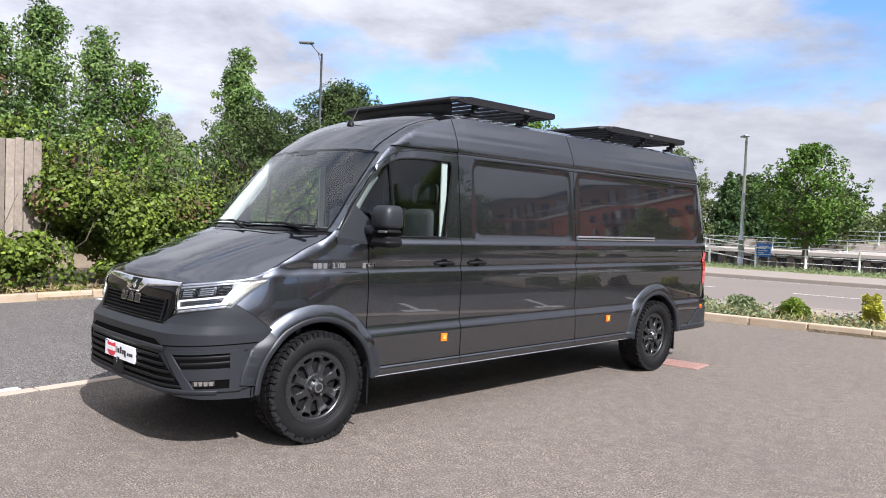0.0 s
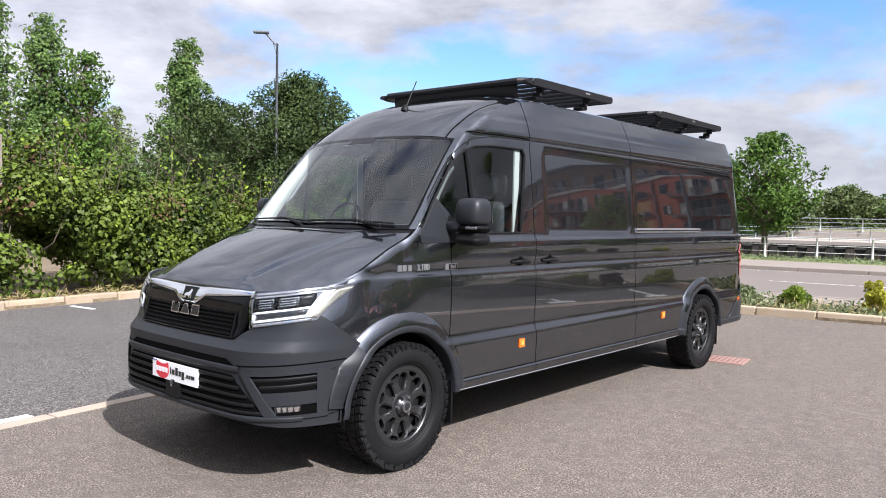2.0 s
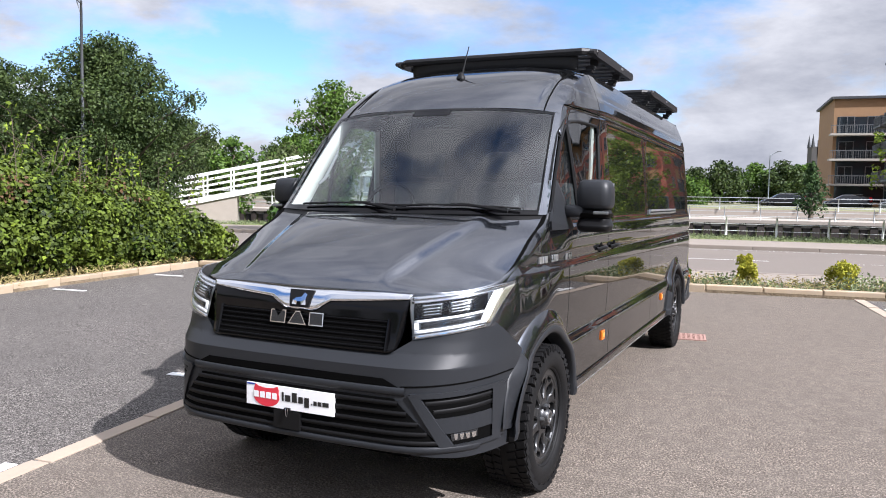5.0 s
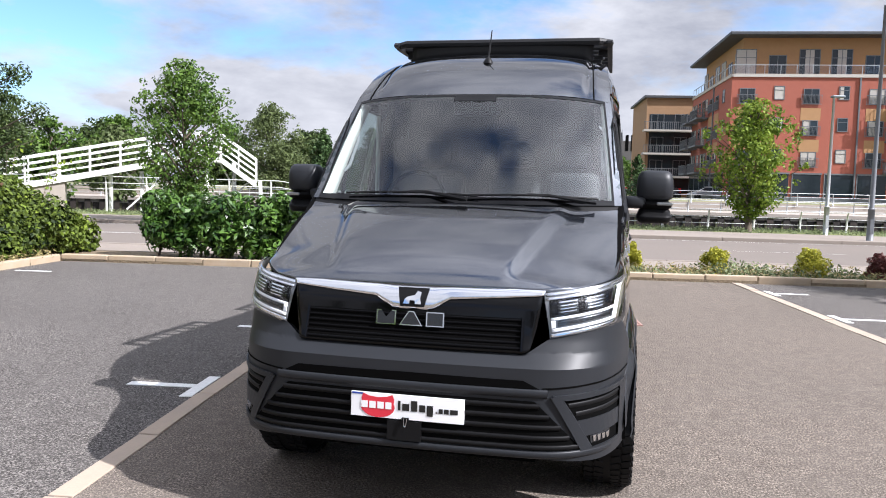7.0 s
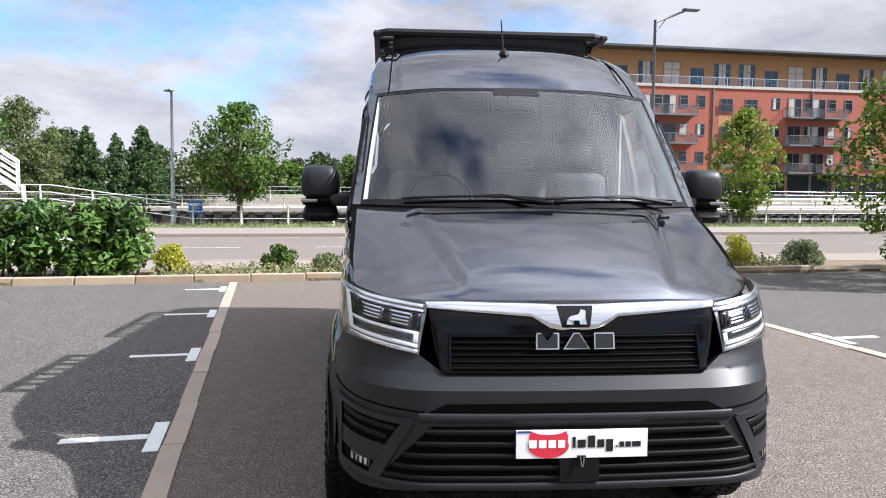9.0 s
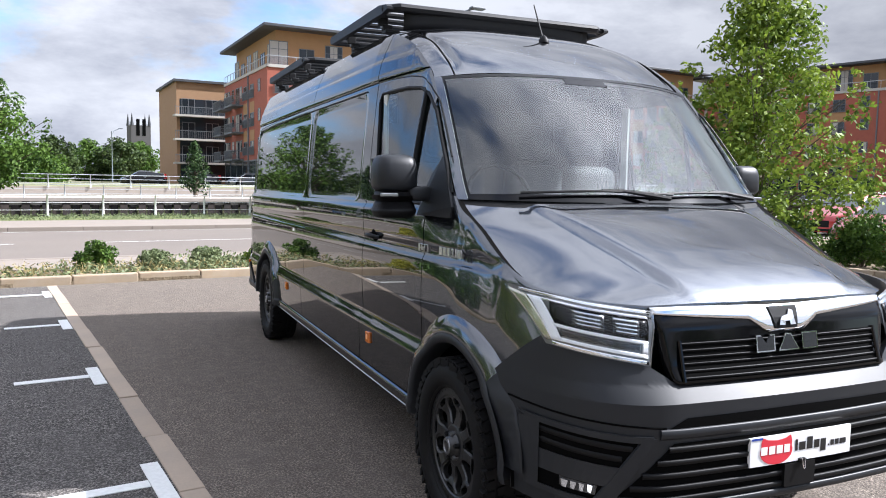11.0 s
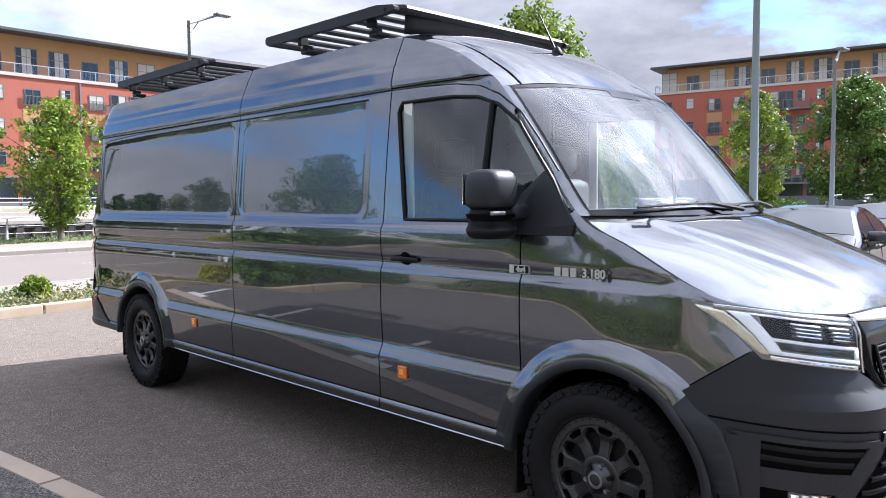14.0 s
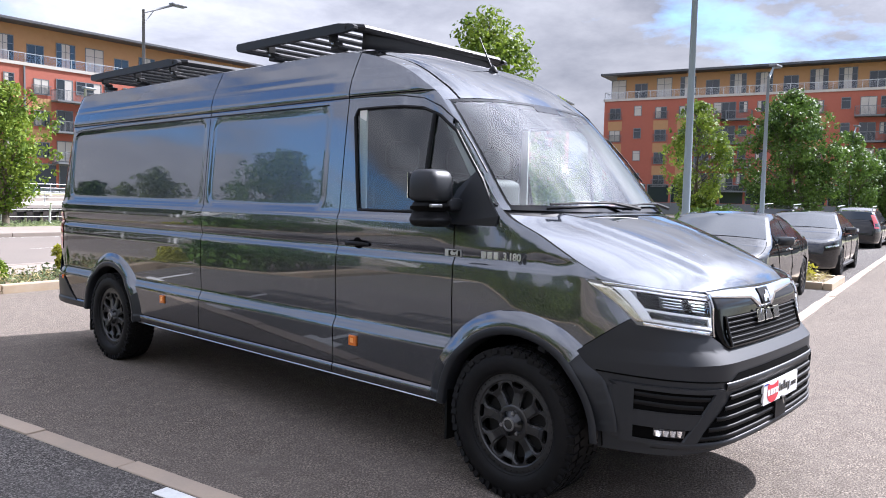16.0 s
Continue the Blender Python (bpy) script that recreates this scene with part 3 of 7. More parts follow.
    flank_part("roof_side", FENDER + GAP, B_PILLAR - GAP, side, 2.133, 3.0)


# top surfaces: rows of centre (y, z) and edge (x, y, z)
def top_point(row, s, p=2.4, q=2.6):
    (yc, zc), (xe, ye, ze) = row
    a = abs(s)
    return Vector((xe * s, yc + (ye - yc) * a ** p, zc + (ze - zc) * a ** q))


def edge_at(y):
    return (table(E_X, y), y, table(E_Z, y))


SCREEN = [((-0.075 + 0.615 * t, 1.452 + 0.653 * t + 0.035 * math.sin(math.pi * t)), edge_at(0.15 + 0.505 * t)) for t in lin(0, 1, 16)]
ROOF = [((0.54, 2.105), edge_at(0.655)), ((0.63, 2.175), edge_at(0.74)), ((0.74, 2.25), edge_at(0.83)), ((0.86, 2.32), edge_at(0.93)), ((1.0, 2.385), edge_at(1.05)), ((1.2, 2.448), edge_at(1.25)), ((1.42, 2.483), edge_at(1.45)), ((1.7, 2.50), edge_at(1.72)), ((2.1, 2.508), edge_at(2.1))] + [((y, 2.508), edge_at(y)) for y in lin(2.4, 5.1, 9)] + [((5.35, 2.50), edge_at(5.35)), ((5.55, 2.465), edge_at(5.53)), ((5.70, 2.38), edge_at(5.68))]


def rows_sheet(rows, ss, p, q, rise=None):
    bm = bmesh.new()
    vt = []
    for row in rows:
        line = []
        for s in ss:
            v = top_point(row, s, p, q)
            if rise:
                v.z += rise(v.x, v.y)
            line.append(bm.verts.new(v))
        vt.append(line)
    for i in range(len(rows) - 1):
        for j in range(len(ss) - 1):
            bm.faces.new((vt[i][j], vt[i][j + 1], vt[i + 1][j + 1], vt[i + 1][j]))
    return bm


def dense(rows, n):
    """More rows between the given ones, by a smooth curve."""
    out = []
    for i in range(len(rows) - 1):
        a, b, c, d = rows[max(i - 1, 0)], rows[i], rows[i + 1], rows[min(i + 2, len(rows) - 1)]
        for k in range(n):
            t = k / n
            f = [0.5 * (2 * q + (r - p) * t + (2 * p - 5 * q + 4 * r - s) * t * t + (3 * q - p - 3 * r + s) * t ** 3) for p, q, r, s in zip(sum(a, ()), sum(b, ()), sum(c, ()), sum(d, ()))]
            out.append(((f[0], f[1]), tuple(f[2:])))
    return out + [rows[-1]]


def roof_rise(x, y):
    """Long ribs pressed into the roof skin."""
    r = 0.0
    for c in (0.18, 0.36, 0.54):
        r += 0.010 * math.exp(-((abs(x) - c) / 0.035) ** 2)
    r *= ease(1.3, 1.6, y) * (1 - ease(5.2, 5.4, y))
    a = abs(x)
    return r - 0.016 * math.exp(-((a - 0.665) / 0.022) ** 2) * ease(0.6, 0.8, y)


roof_bm = rows_sheet(dense(ROOF, 4), lin(-1, 1, 120), 2.4, 4.0, roof_rise)
part("roof", roof_bm, M_PAINT, van, smooth=True)
# joint of the roof skin along each side
for side in (1, -1):
    pts = []
    for row in dense(ROOF, 4):
        v = top_point(row, side * 0.875, 2.4, 4.0)
        v.z += roof_rise(v.x, v.y) + 0.001
        pts.append(v)
    part("roof_joint", tube(bmesh.new(), pts, 0.0045, 5), M_DARK, van)
# windscreen glass with its black border, and the pillars beside it
gl = rows_sheet(SCREEN, lin(-0.955, 0.955, 30), 2.6, 2.6)
screen = part("windscreen", gl, M_WINDSCREEN, van, "large raked windscreen", smooth=True)
screen.visible_shadow = False
for side in (1, -1):
    part("a_pillar", rows_sheet(SCREEN, [side * s for s in lin(0.955, 1.0, 4)], 2.6, 2.6), M_PAINT, van, smooth=True)


def border(rows, s0, s1, out):
    bm = rows_sheet(rows, lin(s0, s1, 24 if s1 - s0 > 0.5 else 3), 2.6, 2.6)
    for v in bm.verts:
        v.co += Vector((0, -0.73, 0.68)) * out
    return bm


def row_between(a, b, t):
    return tuple(tuple(p + (q - p) * t for p, q in zip(u, v)) for u, v in zip(a, b))


part("screen_border", border([SCREEN[0], row_between(SCREEN[0], SCREEN[1], 0.75)], -0.955, 0.955, 0.002), M_GLOSSBLACK, screen, smooth=True)
part("screen_border", border([row_between(SCREEN[-2], SCREEN[-1], 0.55), SCREEN[-1]], -0.955, 0.955, 0.002), M_GLOSSBLACK, screen, smooth=True)
for s in (-0.955, 0.941):
    part("screen_border", border(SCREEN, s, s + 0.014, 0.002), M_GLOSSBLACK, screen, smooth=True)


pod = rows_sheet([row_between(SCREEN[-3], SCREEN[-2], 0.55), SCREEN[-1]], lin(-0.16, 0.16, 8), 2.6, 2.6)
for v in pod.verts:
    v.co += Vector((0, -0.73, 0.68)) * 0.0015
    if v.co.z < 2.03:
        v.co.x *= 0.78
part("sensor_panel", pod, M_GLOSSBLACK, screen, "black sensor panel at the top of the windscreen")


# front face in plan (y by breadth) and its lean by height
NOSE = [(0.0, -0.968), (0.20, -0.966), (0.40, -0.957), (0.57, -0.942), (0.68, -0.905), (0.77, -0.838), (0.84, -0.750), (0.895, -0.615), (0.93, -0.455), (0.94, -0.36), (0.945, -0.25)]
NOSE = smoothed(NOSE, 5)
LEAN = [(0.22, 0.06), (0.28, 0.02), (0.42, 0.0), (0.60, 0.0), (0.70, 0.0), (0.787, 0.0), (0.845, 0.052), (0.90, 0.078), (0.95, 0.088), (1.04, 0.102), (1.10, 0.132), (1.13, 0.168)]


def nose(s, z, out=0.0):
    """The front face; s: -1 to 1 across, along the plan curve."""
    a = abs(s)
    # arc-like spread so that the corner gets enough points
    x = 0.945 * math.sin(min(a, 1) * math.pi / 2) ** 0.92 if a < 1 else 0.945
    lean = table(LEAN, z)
    y = table(NOSE, x) + lean * (1 - 0.55 * ease(0.6, 0.945, x))
    nx = ease(0.45, 0.92, x)
    n = Vector((nx, -(1.0001 - nx), 0)).normalized()
    k = 1 if s >= 0 else -1
    return Vector((k * (x * (1 - 0.03 * ease(0.9, 1.13, z)) + n.x * out), y + n.y * out, z))


def xs_of(x):
    """The s for a given breadth."""
    k = 1 if x >= 0 else -1
    return k * math.asin(min(1, (abs(x) / 0.945)) ** (1 / 0.92)) / (math.pi / 2)


def nose_patch(pts_top, pts_low, n=24, m=8, out=0.0, thick=0.0):
    """A sheet on the front face between two lines given as (x, z) tables."""
    bm = bmesh.new()
    x0, x1 = pts_top[0][0], pts_top[-1][0]
    a0, a1 = pts_low[0][0], pts_low[-1][0]
    vt = []
    for i in range(n + 1):
        t = i / n
        st, sl = xs_of(x0) + (xs_of(x1) - xs_of(x0)) * t, xs_of(a0) + (xs_of(a1) - xs_of(a0)) * t
        line = []
        for j in range(m + 1):
            w = j / m
            s = sl + (st - sl) * w
            xt, xl = abs(nose(st, 0.6).x) * (1 if st >= 0 else -1), abs(nose(sl, 0.6).x) * (1 if sl >= 0 else -1)
            z = table(pts_low, xl) * (1 - w) + table(pts_top, xt) * w
            line.append(bm.verts.new(nose(s, z, out)))
        vt.append(line)
    for i in range(n):
        for j in range(m):
            bm.faces.new((vt[i][j], vt[i + 1][j], vt[i + 1][j + 1], vt[i][j + 1]))
    bmesh.ops.recalc_face_normals(bm, faces=bm.faces)
    if bm.faces and sum((f.normal.y for f in bm.faces)) > 0:
        bmesh.ops.reverse_faces(bm, faces=bm.faces)
    if thick:
        edges = [e for e in bm.edges if e.is_boundary]
        r = bmesh.ops.extrude_edge_only(bm, edges=edges)
        for v in (g for g in r["geom"] if isinstance(g, bmesh.types.BMVert)):
            v.co.y += thick
    return bm


def mirror_x(pts):
    return [(-x, z) for x, z in reversed(pts)]


# bumper: upper bar painted plastic, lower apron
def sym(pts):
    return mirror_x(pts)[:-1] + pts if pts[0][0] == 0 else mirror_x(pts) + pts


bm = nose_patch(sym([(0, 0.838), (0.505, 0.840), (0.55, 0.872), (0.60, 0.905), (0.75, 0.935), (0.86, 0.972), (0.90, 1.0), (0.945, 1.0)]), sym([(0, 0.415), (0.6, 0.405), (0.80, 0.38), (0.945, 0.375)]), 120, 40, 0.0, 0.0)
bmesh.ops.delete(bm, geom=[f for f in bm.faces if math.hypot(f.calc_center_median().y, f.calc_center_median().z - HUB_Z) < ARCH + 0.01], context="FACES")
for zf in (0.787, 0.845):
    bmesh.ops.bisect_plane(bm, geom=bm.verts[:] + bm.edges[:] + bm.faces[:], plane_co=(0, 0, zf), plane_no=(0, 0, 1))
    for v in bm.verts:
        if abs(v.co.z - zf) < 0.0005:
            v.co.y = nose(xs_of(v.co.x), zf).y
bmesh.ops.bisect_plane(bm, geom=bm.verts[:] + bm.edges[:] + bm.faces[:], plane_co=(0.0, -0.33, 0.793), plane_no=WING_NORMAL, clear_outer=True)
r = bmesh.ops.extrude_edge_only(bm, edges=[e for e in bm.edges if e.is_boundary])
for v in (g for g in r["geom"] if isinstance(g, bmesh.types.BMVert)):
    v.co = Vector((v.co.x * 0.965, v.co.y * 0.965, v.co.z + (0.02 if v.co.z < 0.5 else -0.02)))
bumper = part("front_bumper", bm, M_PLASTIC, van, "grey textured plastic front bumper", smooth=True)
bumper.data.set_sharp_from_angle(angle=radians(24))
# crease along the bumper, slots and slats
def nose_bar(x0, x1, z, r, out, material, parent, name, n=40, zf=None):
    pts = [nose(xs_of(x0) + (xs_of(x1) - xs_of(x0)) * i / n, z if zf is None else zf(i / n), out) for i in range(n + 1)]
    bm = bmesh.new()
    tube(bm, pts, r, 6)
    return part(name, bm, material, parent, smooth=True)


def nose_blade(x0, x1, z, h, out, material, parent, name, n=30, rise=0.0):
    """A broad slat lying along the front face."""
    bm = bmesh.new()
    vt = []
    for i in range(n + 1):
        t = i / n
        q, zc = xs_of(x0) + (xs_of(x1) - xs_of(x0)) * t, z + rise * t
        vt.append([bm.verts.new(nose(q, zc + dz * h, out + do)) for dz, do in ((0.5, -0.024), (0.46, -0.006), (0.34, 0.0), (-0.30, -0.004), (-0.46, -0.010), (-0.5, -0.024))])
    for a, b in zip(vt, vt[1:]):
        for k in range(5):
            bm.faces.new((a[k], b[k], b[k + 1], a[k + 1]))
    bmesh.ops.recalc_face_normals(bm, faces=bm.faces)
    if sum(f.normal.y for f in bm.faces) > 0:
        bmesh.ops.reverse_faces(bm, faces=bm.faces)
    return part(name, bm, material, parent, smooth=True)


# openings are not cut: black sheets on the skin paint their inner shade
part("upper_slot", nose_patch(sym([(0, 0.742), (0.50, 0.738)]), sym([(0, 0.703), (0.57, 0.703)]), 48, 3, 0.003), M_DARK, bumper, "flat black sheet for the shade in the air slot")
part("lower_opening", nose_patch(sym([(0, 0.655), (0.55, 0.652)]), sym([(0, 0.452), (0.745, 0.440)]), 60, 6, 0.003), M_DARK, bumper, "flat black sheet for the shade in the lower air intake")
nose_blade(-0.60, 0.60, 0.684, 0.040, 0.012, M_PLASTIC, bumper, "bumper_bar", 50)
for k, (z, w) in enumerate(((0.630, 0.57), (0.585, 0.61), (0.540, 0.655), (0.495, 0.69), (0.455, 0.73))):
    nose_blade(-w, w, z, 0.024, 0.013, M_BLACK, bumper, "grille_slat", 50)
nose_blade(-0.86, 0.86, 0.424, 0.034, 0.014, M_PLASTIC, bumper, "bumper_lip", 60)
part("sensor_cover", nose_patch([(-0.075, 0.53), (0.075, 0.53)], [(-0.075, 0.445), (0.075, 0.445)], 6, 3, 0.02, 0.02), M_BLACK, bumper)
for side in (1, -1):
    f = (lambda pts: pts) if side == 1 else mirror_x
    # black sheet on the bumper skin paints the shade of the fog hollow
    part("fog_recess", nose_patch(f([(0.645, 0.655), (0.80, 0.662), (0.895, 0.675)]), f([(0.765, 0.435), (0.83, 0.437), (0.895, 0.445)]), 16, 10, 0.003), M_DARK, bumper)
    for k, z in enumerate((0.632, 0.594)):
        nose_blade(side * (0.685 + 0.03 * k), side * 0.892, z, 0.027, 0.008, M_BLACK, bumper, "fog_slat", 14, rise=0.018)
    part("fog_shelf", nose_patch(f([(0.715, 0.566), (0.895, 0.580)]), f([(0.752, 0.496), (0.895, 0.508)]), 8, 3, 0.010, 0.01), M_PLASTIC, bumper)
    fog = part("fog_lamp", nose_patch(f([(0.775, 0.494), (0.856, 0.502)]), f([(0.780, 0.460), (0.856, 0.468)]), 10, 4, 0.006), M_LAMPDARK, bumper, "clear fog lamp with bright cells")
    for q in (0.784, 0.803, 0.821, 0.838):
        part("fog_cell", nose_patch(f([(q, 0.492), (q + 0.013, 0.494)]), f([(q + 0.004, 0.466), (q + 0.011, 0.468)]), 3, 2, 0.010, 0.006), M_CHROME, fog)
    # frame of the fog panel: diagonal, top, outer and lower band
    for name_, hi, lo in (("fog_frame_diagonal", [(0.612, 0.672), (0.652, 0.674)], [(0.740, 0.428), (0.786, 0.428)]), ("fog_frame_top", [(0.620, 0.678), (0.76, 0.684), (0.915, 0.698)], [(0.645, 0.656), (0.76, 0.662), (0.905, 0.676)]), ("fog_frame_outer", [(0.888, 0.680), (0.914, 0.682)], [(0.888, 0.440), (0.914, 0.442)]), ("fog_frame_low", [(0.780, 0.444), (0.905, 0.452)], [(0.770, 0.424), (0.905, 0.430)])):
        part(name_, nose_patch(f(hi), f(lo), 14, 6, 0.013, 0.016), M_PLASTIC, bumper, smooth=False)
    nose_bar(side * 0.58, side * 0.93, 0.715, 0.0035, 0.0015, M_DARK, bumper, "bumper_joint", 24, zf=lambda t: 0.706 + 0.028 * t)
    bm = bmesh.new()
    c = nose(side * xs_of(0.925), 0.60, 0.0)
    bmesh.ops.create_uvsphere(bm, u_segments=10, v_segments=6, radius=0.012, matrix=Matrix.Translation(c))
    part("parking_sensor", bm, M_BLACK, bumper, smooth=True)

# grille
gr = part("grille", nose_patch(sym([(0, 1.085), (0.40, 1.085), (0.578, 1.09)]), sym([(0, 0.842), (0.50, 0.842), (0.515, 0.848)]), 48, 14, 0.012, 0.04), M_GLOSSBLACK, van, "gloss black grille with thin slats", smooth=True)
# flat black sheet paints the shade between the slats
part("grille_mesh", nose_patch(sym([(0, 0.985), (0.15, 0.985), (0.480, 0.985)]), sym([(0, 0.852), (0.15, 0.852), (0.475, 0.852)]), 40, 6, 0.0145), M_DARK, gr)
for k, z in enumerate((0.976, 0.953, 0.930, 0.907, 0.884, 0.861)):
    nose_blade(-0.480, 0.480, z, 0.013, 0.021, M_SLAT, gr, "grille_slat", 40)
for side in (1, -1):
    pts = [nose(side * xs_of(x), z, 0.015) for x, z in ((0.487, 0.99), (0.484, 0.850))]
    part("grille_end", tube(bmesh.new(), pts, 0.007, 6), M_GLOSSBLACK, gr)
strip = part("chrome_strip", nose_patch(sym([(0, 1.108), (0.40, 1.106), (0.585, 1.103)]), sym([(0, 0.998), (0.085, 0.998), (0.125, 1.025), (0.17, 1.052), (0.40, 1.068), (0.578, 1.082)]), 80, 4, 0.019, 0.012), M_CHROME, van, "bright chrome strip over the grille", smooth=True)
part("badge_shield", nose_patch(sym([(0, 1.092), (0.072, 1.092)]), sym([(0, 1.012), (0.054, 1.012)]), 10, 4, 0.024, 0.006), M_BLACK, strip)


def nose_poly(pts, out, material, parent, name, label="", depth=0.004):
    """A small flat shape on the front face from (x, z) corners."""
    bm = bmesh.new()
    bm.faces.new([bm.verts.new(nose(xs_of(x), z, out)) for x, z in pts])
    bmesh.ops.recalc_face_normals(bm, faces=bm.faces)
    if sum(f.normal.y for f in bm.faces) > 0:
        bmesh.ops.reverse_faces(bm, faces=bm.faces)
    r = bmesh.ops.extrude_face_region(bm, geom=bm.faces[:])
    for v in (g for g in r["geom"] if isinstance(g, bmesh.types.BMVert)):
        v.co.y -= depth
    bmesh.ops.recalc_face_normals(bm, faces=bm.faces)
    return part(name, bm, material, parent, label)


nose_poly([(-0.04, 1.025), (-0.012, 1.025), (-0.010, 1.04), (0.012, 1.04), (0.014, 1.025), (0.042, 1.025), (0.036, 1.05), (0.040, 1.075), (0.022, 1.08), (0.010, 1.062), (-0.022, 1.055), (-0.034, 1.045)], 0.027, M_CHROME, strip, "badge_figure")
# the maker's word as three plain chrome shapes
for corners in ([(-0.158, 0.932), (-0.158, 0.994), (-0.138, 0.994), (-0.113, 0.964), (-0.088, 0.994), (-0.068, 0.994), (-0.068, 0.932)], [(-0.052, 0.932), (-0.012, 0.994), (0.012, 0.994), (0.052, 0.932)], [(0.068, 0.932), (0.068, 0.994), (0.148, 0.994), (0.148, 0.932)]):
    blk = nose_poly(corners, 0.025, M_CHROME, gr, "badge_block")
    cx, cz = sum(p[0] for p in corners) / len(corners), 0.963
    nose_poly([(cx + (x - cx) * 0.86, cz + (z - cz) * 0.86) for x, z in corners], 0.0293, M_LAMPDARK, blk, "badge_face", depth=0.001)

# headlamps
for side in (1, -1):
    f = (lambda pts: pts) if side == 1 else mirror_x
    top = [(0.580, 1.092), (0.70, 1.108), (0.80, 1.122), (0.93, 1.150)]
    low = [(0.597, 0.905), (0.70, 0.925), (0.80, 0.944), (0.876, 0.960)]

    def lamp_z(x, w):
        return table(low, x) * (1 - w) + table(top, x) * w

    lamp = part("headlamp", nose_patch(f(top), f(low), 26, 12, 0.004), M_LAMPSILVER, van, "angular headlamp with clear lens and white light strips", smooth=True)

    def strip_on(x0, x1, w0, w1, out, material, name, w2=None, w3=None):
        a = [(x, lamp_z(x, w1 if w3 is None else w1 + (w3 - w1) * (x - x0) / (x1 - x0))) for x in lin(x0, x1, 8)]
        b = [(x, lamp_z(x, w0 if w2 is None else w0 + (w2 - w0) * (x - x0) / (x1 - x0))) for x in lin(x0, x1, 8)]
        return part(name, nose_patch(f(a), f(b), 16, 3, out, 0.006), material, lamp, smooth=True)

    # black chamber with two projector modules under a bright upper band
    strip_on(0.600, 0.872, 0.445, 0.835, 0.007, M_LAMPBACK, "lamp_chamber")
    strip_on(0.588, 0.905, 0.84, 0.885, 0.010, M_CHROME, "lamp_rim")
    strip_on(0.588, 0.915, 0.925, 0.985, 0.009, M_LAMPIN, "lamp_rim")
    # light guides: two level bars, a short end and the slanted outer leg
    strip_on(0.602, 0.862, 0.135, 0.205, 0.012, M_GUIDE, "light_guide")
    strip_on(0.602, 0.618, 0.205, 0.385, 0.012, M_GUIDE, "light_guide")
    strip_on(0.602, 0.868, 0.385, 0.445, 0.012, M_GUIDE, "light_guide")
    part("light_guide", nose_patch(f([(0.885, 1.117), (0.904, 1.122)]), f([(0.842, 0.976), (0.862, 0.980)]), 4, 10, 0.013, 0.006), M_GUIDE, lamp, smooth=True)
    strip_on(0.630, 0.850, 0.235, 0.360, 0.009, M_LAMPDARK, "indicator_bar")
    strip_on(0.600, 0.862, 0.02, 0.095, 0.010, M_CHROME, "lamp_rim")
    part("side_reflector", nose_patch(f([(0.908, 1.124), (0.929, 1.138)]), f([(0.862, 0.976), (0.874, 0.974)]), 4, 10, 0.008, 0.004), M_LAMPAMBER, lamp, smooth=True)
    for x in (0.675, 0.785):
        mod = strip_on(x - 0.042, x + 0.042, 0.50, 0.78, 0.010, M_LAMPDARK, "lamp_module")
        for w_ in (0.54, 0.61, 0.68):
            strip_on(x - 0.034, x + 0.030, w_, w_ + 0.022, 0.015, M_LAMPIN, "lamp_fin")
        strip_on(x - 0.038, x + 0.038, 0.755, 0.785, 0.015, M_LAMPIN, "lamp_hood")
    lens = part("lamp_lens", nose_patch(f(top), f(low), 26, 8, 0.020, 0.015), M_LENS, lamp, smooth=True)
    lens.visible_shadow = False

# bonnet
BON_E = [(0.0, (0.588, -0.805, 1.110)), (0.12, (0.690, -0.745, 1.119)), (0.24, (0.790, -0.620, 1.130)), (0.34, (0.862, -0.50, 1.150)), (0.45, (0.884, -0.38, 1.188)), (0.7, (0.890, -0.10, 1.328)), (1.0, (0.881, 0.145, 1.452))]
BON_C = [(0.0, (-0.858, 1.112)), (0.12, (-0.815, 1.155)), (0.24, (-0.72, 1.205)), (0.34, (-0.64, 1.243)), (0.45, (-0.54, 1.286)), (0.7, (-0.32, 1.368)), (1.0, (-0.09, 1.440))]


def bonnet_rise(x, y):
    t = min(1, max(0, (y + 0.87) / 0.85))
    a = abs(x)
    c = 0.36 + 0.20 * t
    r = 0.025 * (1 - ease(c - 0.005, c + 0.070, a))
    return (r - 0.010) * ease(0.02, 0.2, t) * (1 - 0.4 * ease(0.85, 1, t))


BON = dense([(c, e) for (_, c), (_, e) in zip(BON_C, BON_E)], 8)
# behind the lamps the bonnet's edge keeps to the wing's shoulder
for k, (c, (xe, ye, ze)) in enumerate(BON):
    f = ease(-0.52, -0.38, ye)
    BON[k] = (c, (xe + (table(E_X, ye) - 0.005 - xe) * f, ye, ze + (table(E_Z, ye) - 0.002 - ze) * f))
bm = rows_sheet(BON, lin(-0.997, 0.997, 96), 2.2, 3.3, bonnet_rise)
r = bmesh.ops.extrude_edge_only(bm, edges=[e for e in bm.edges if e.is_boundary])
for v in (g for g in r["geom"] if isinstance(g, bmesh.types.BMVert)):
    v.co = Vector((v.co.x * 0.99, v.co.y + 0.01, v.co.z - 0.03))
part("bonnet", bm, M_PAINT, van, "creased metallic grey bonnet", smooth=True)
bm = rows_sheet([((-0.12, 1.40), (0.875, 0.10, 1.41)), ((-0.095, 1.425), (0.878, 0.13, 1.437)), ((-0.06, 1.458), (0.880, 0.165, 1.468))], lin(-0.99, 0.99, 30), 2.6, 2.6)
part("cowl", bm, M_BLACK, van, smooth=True)

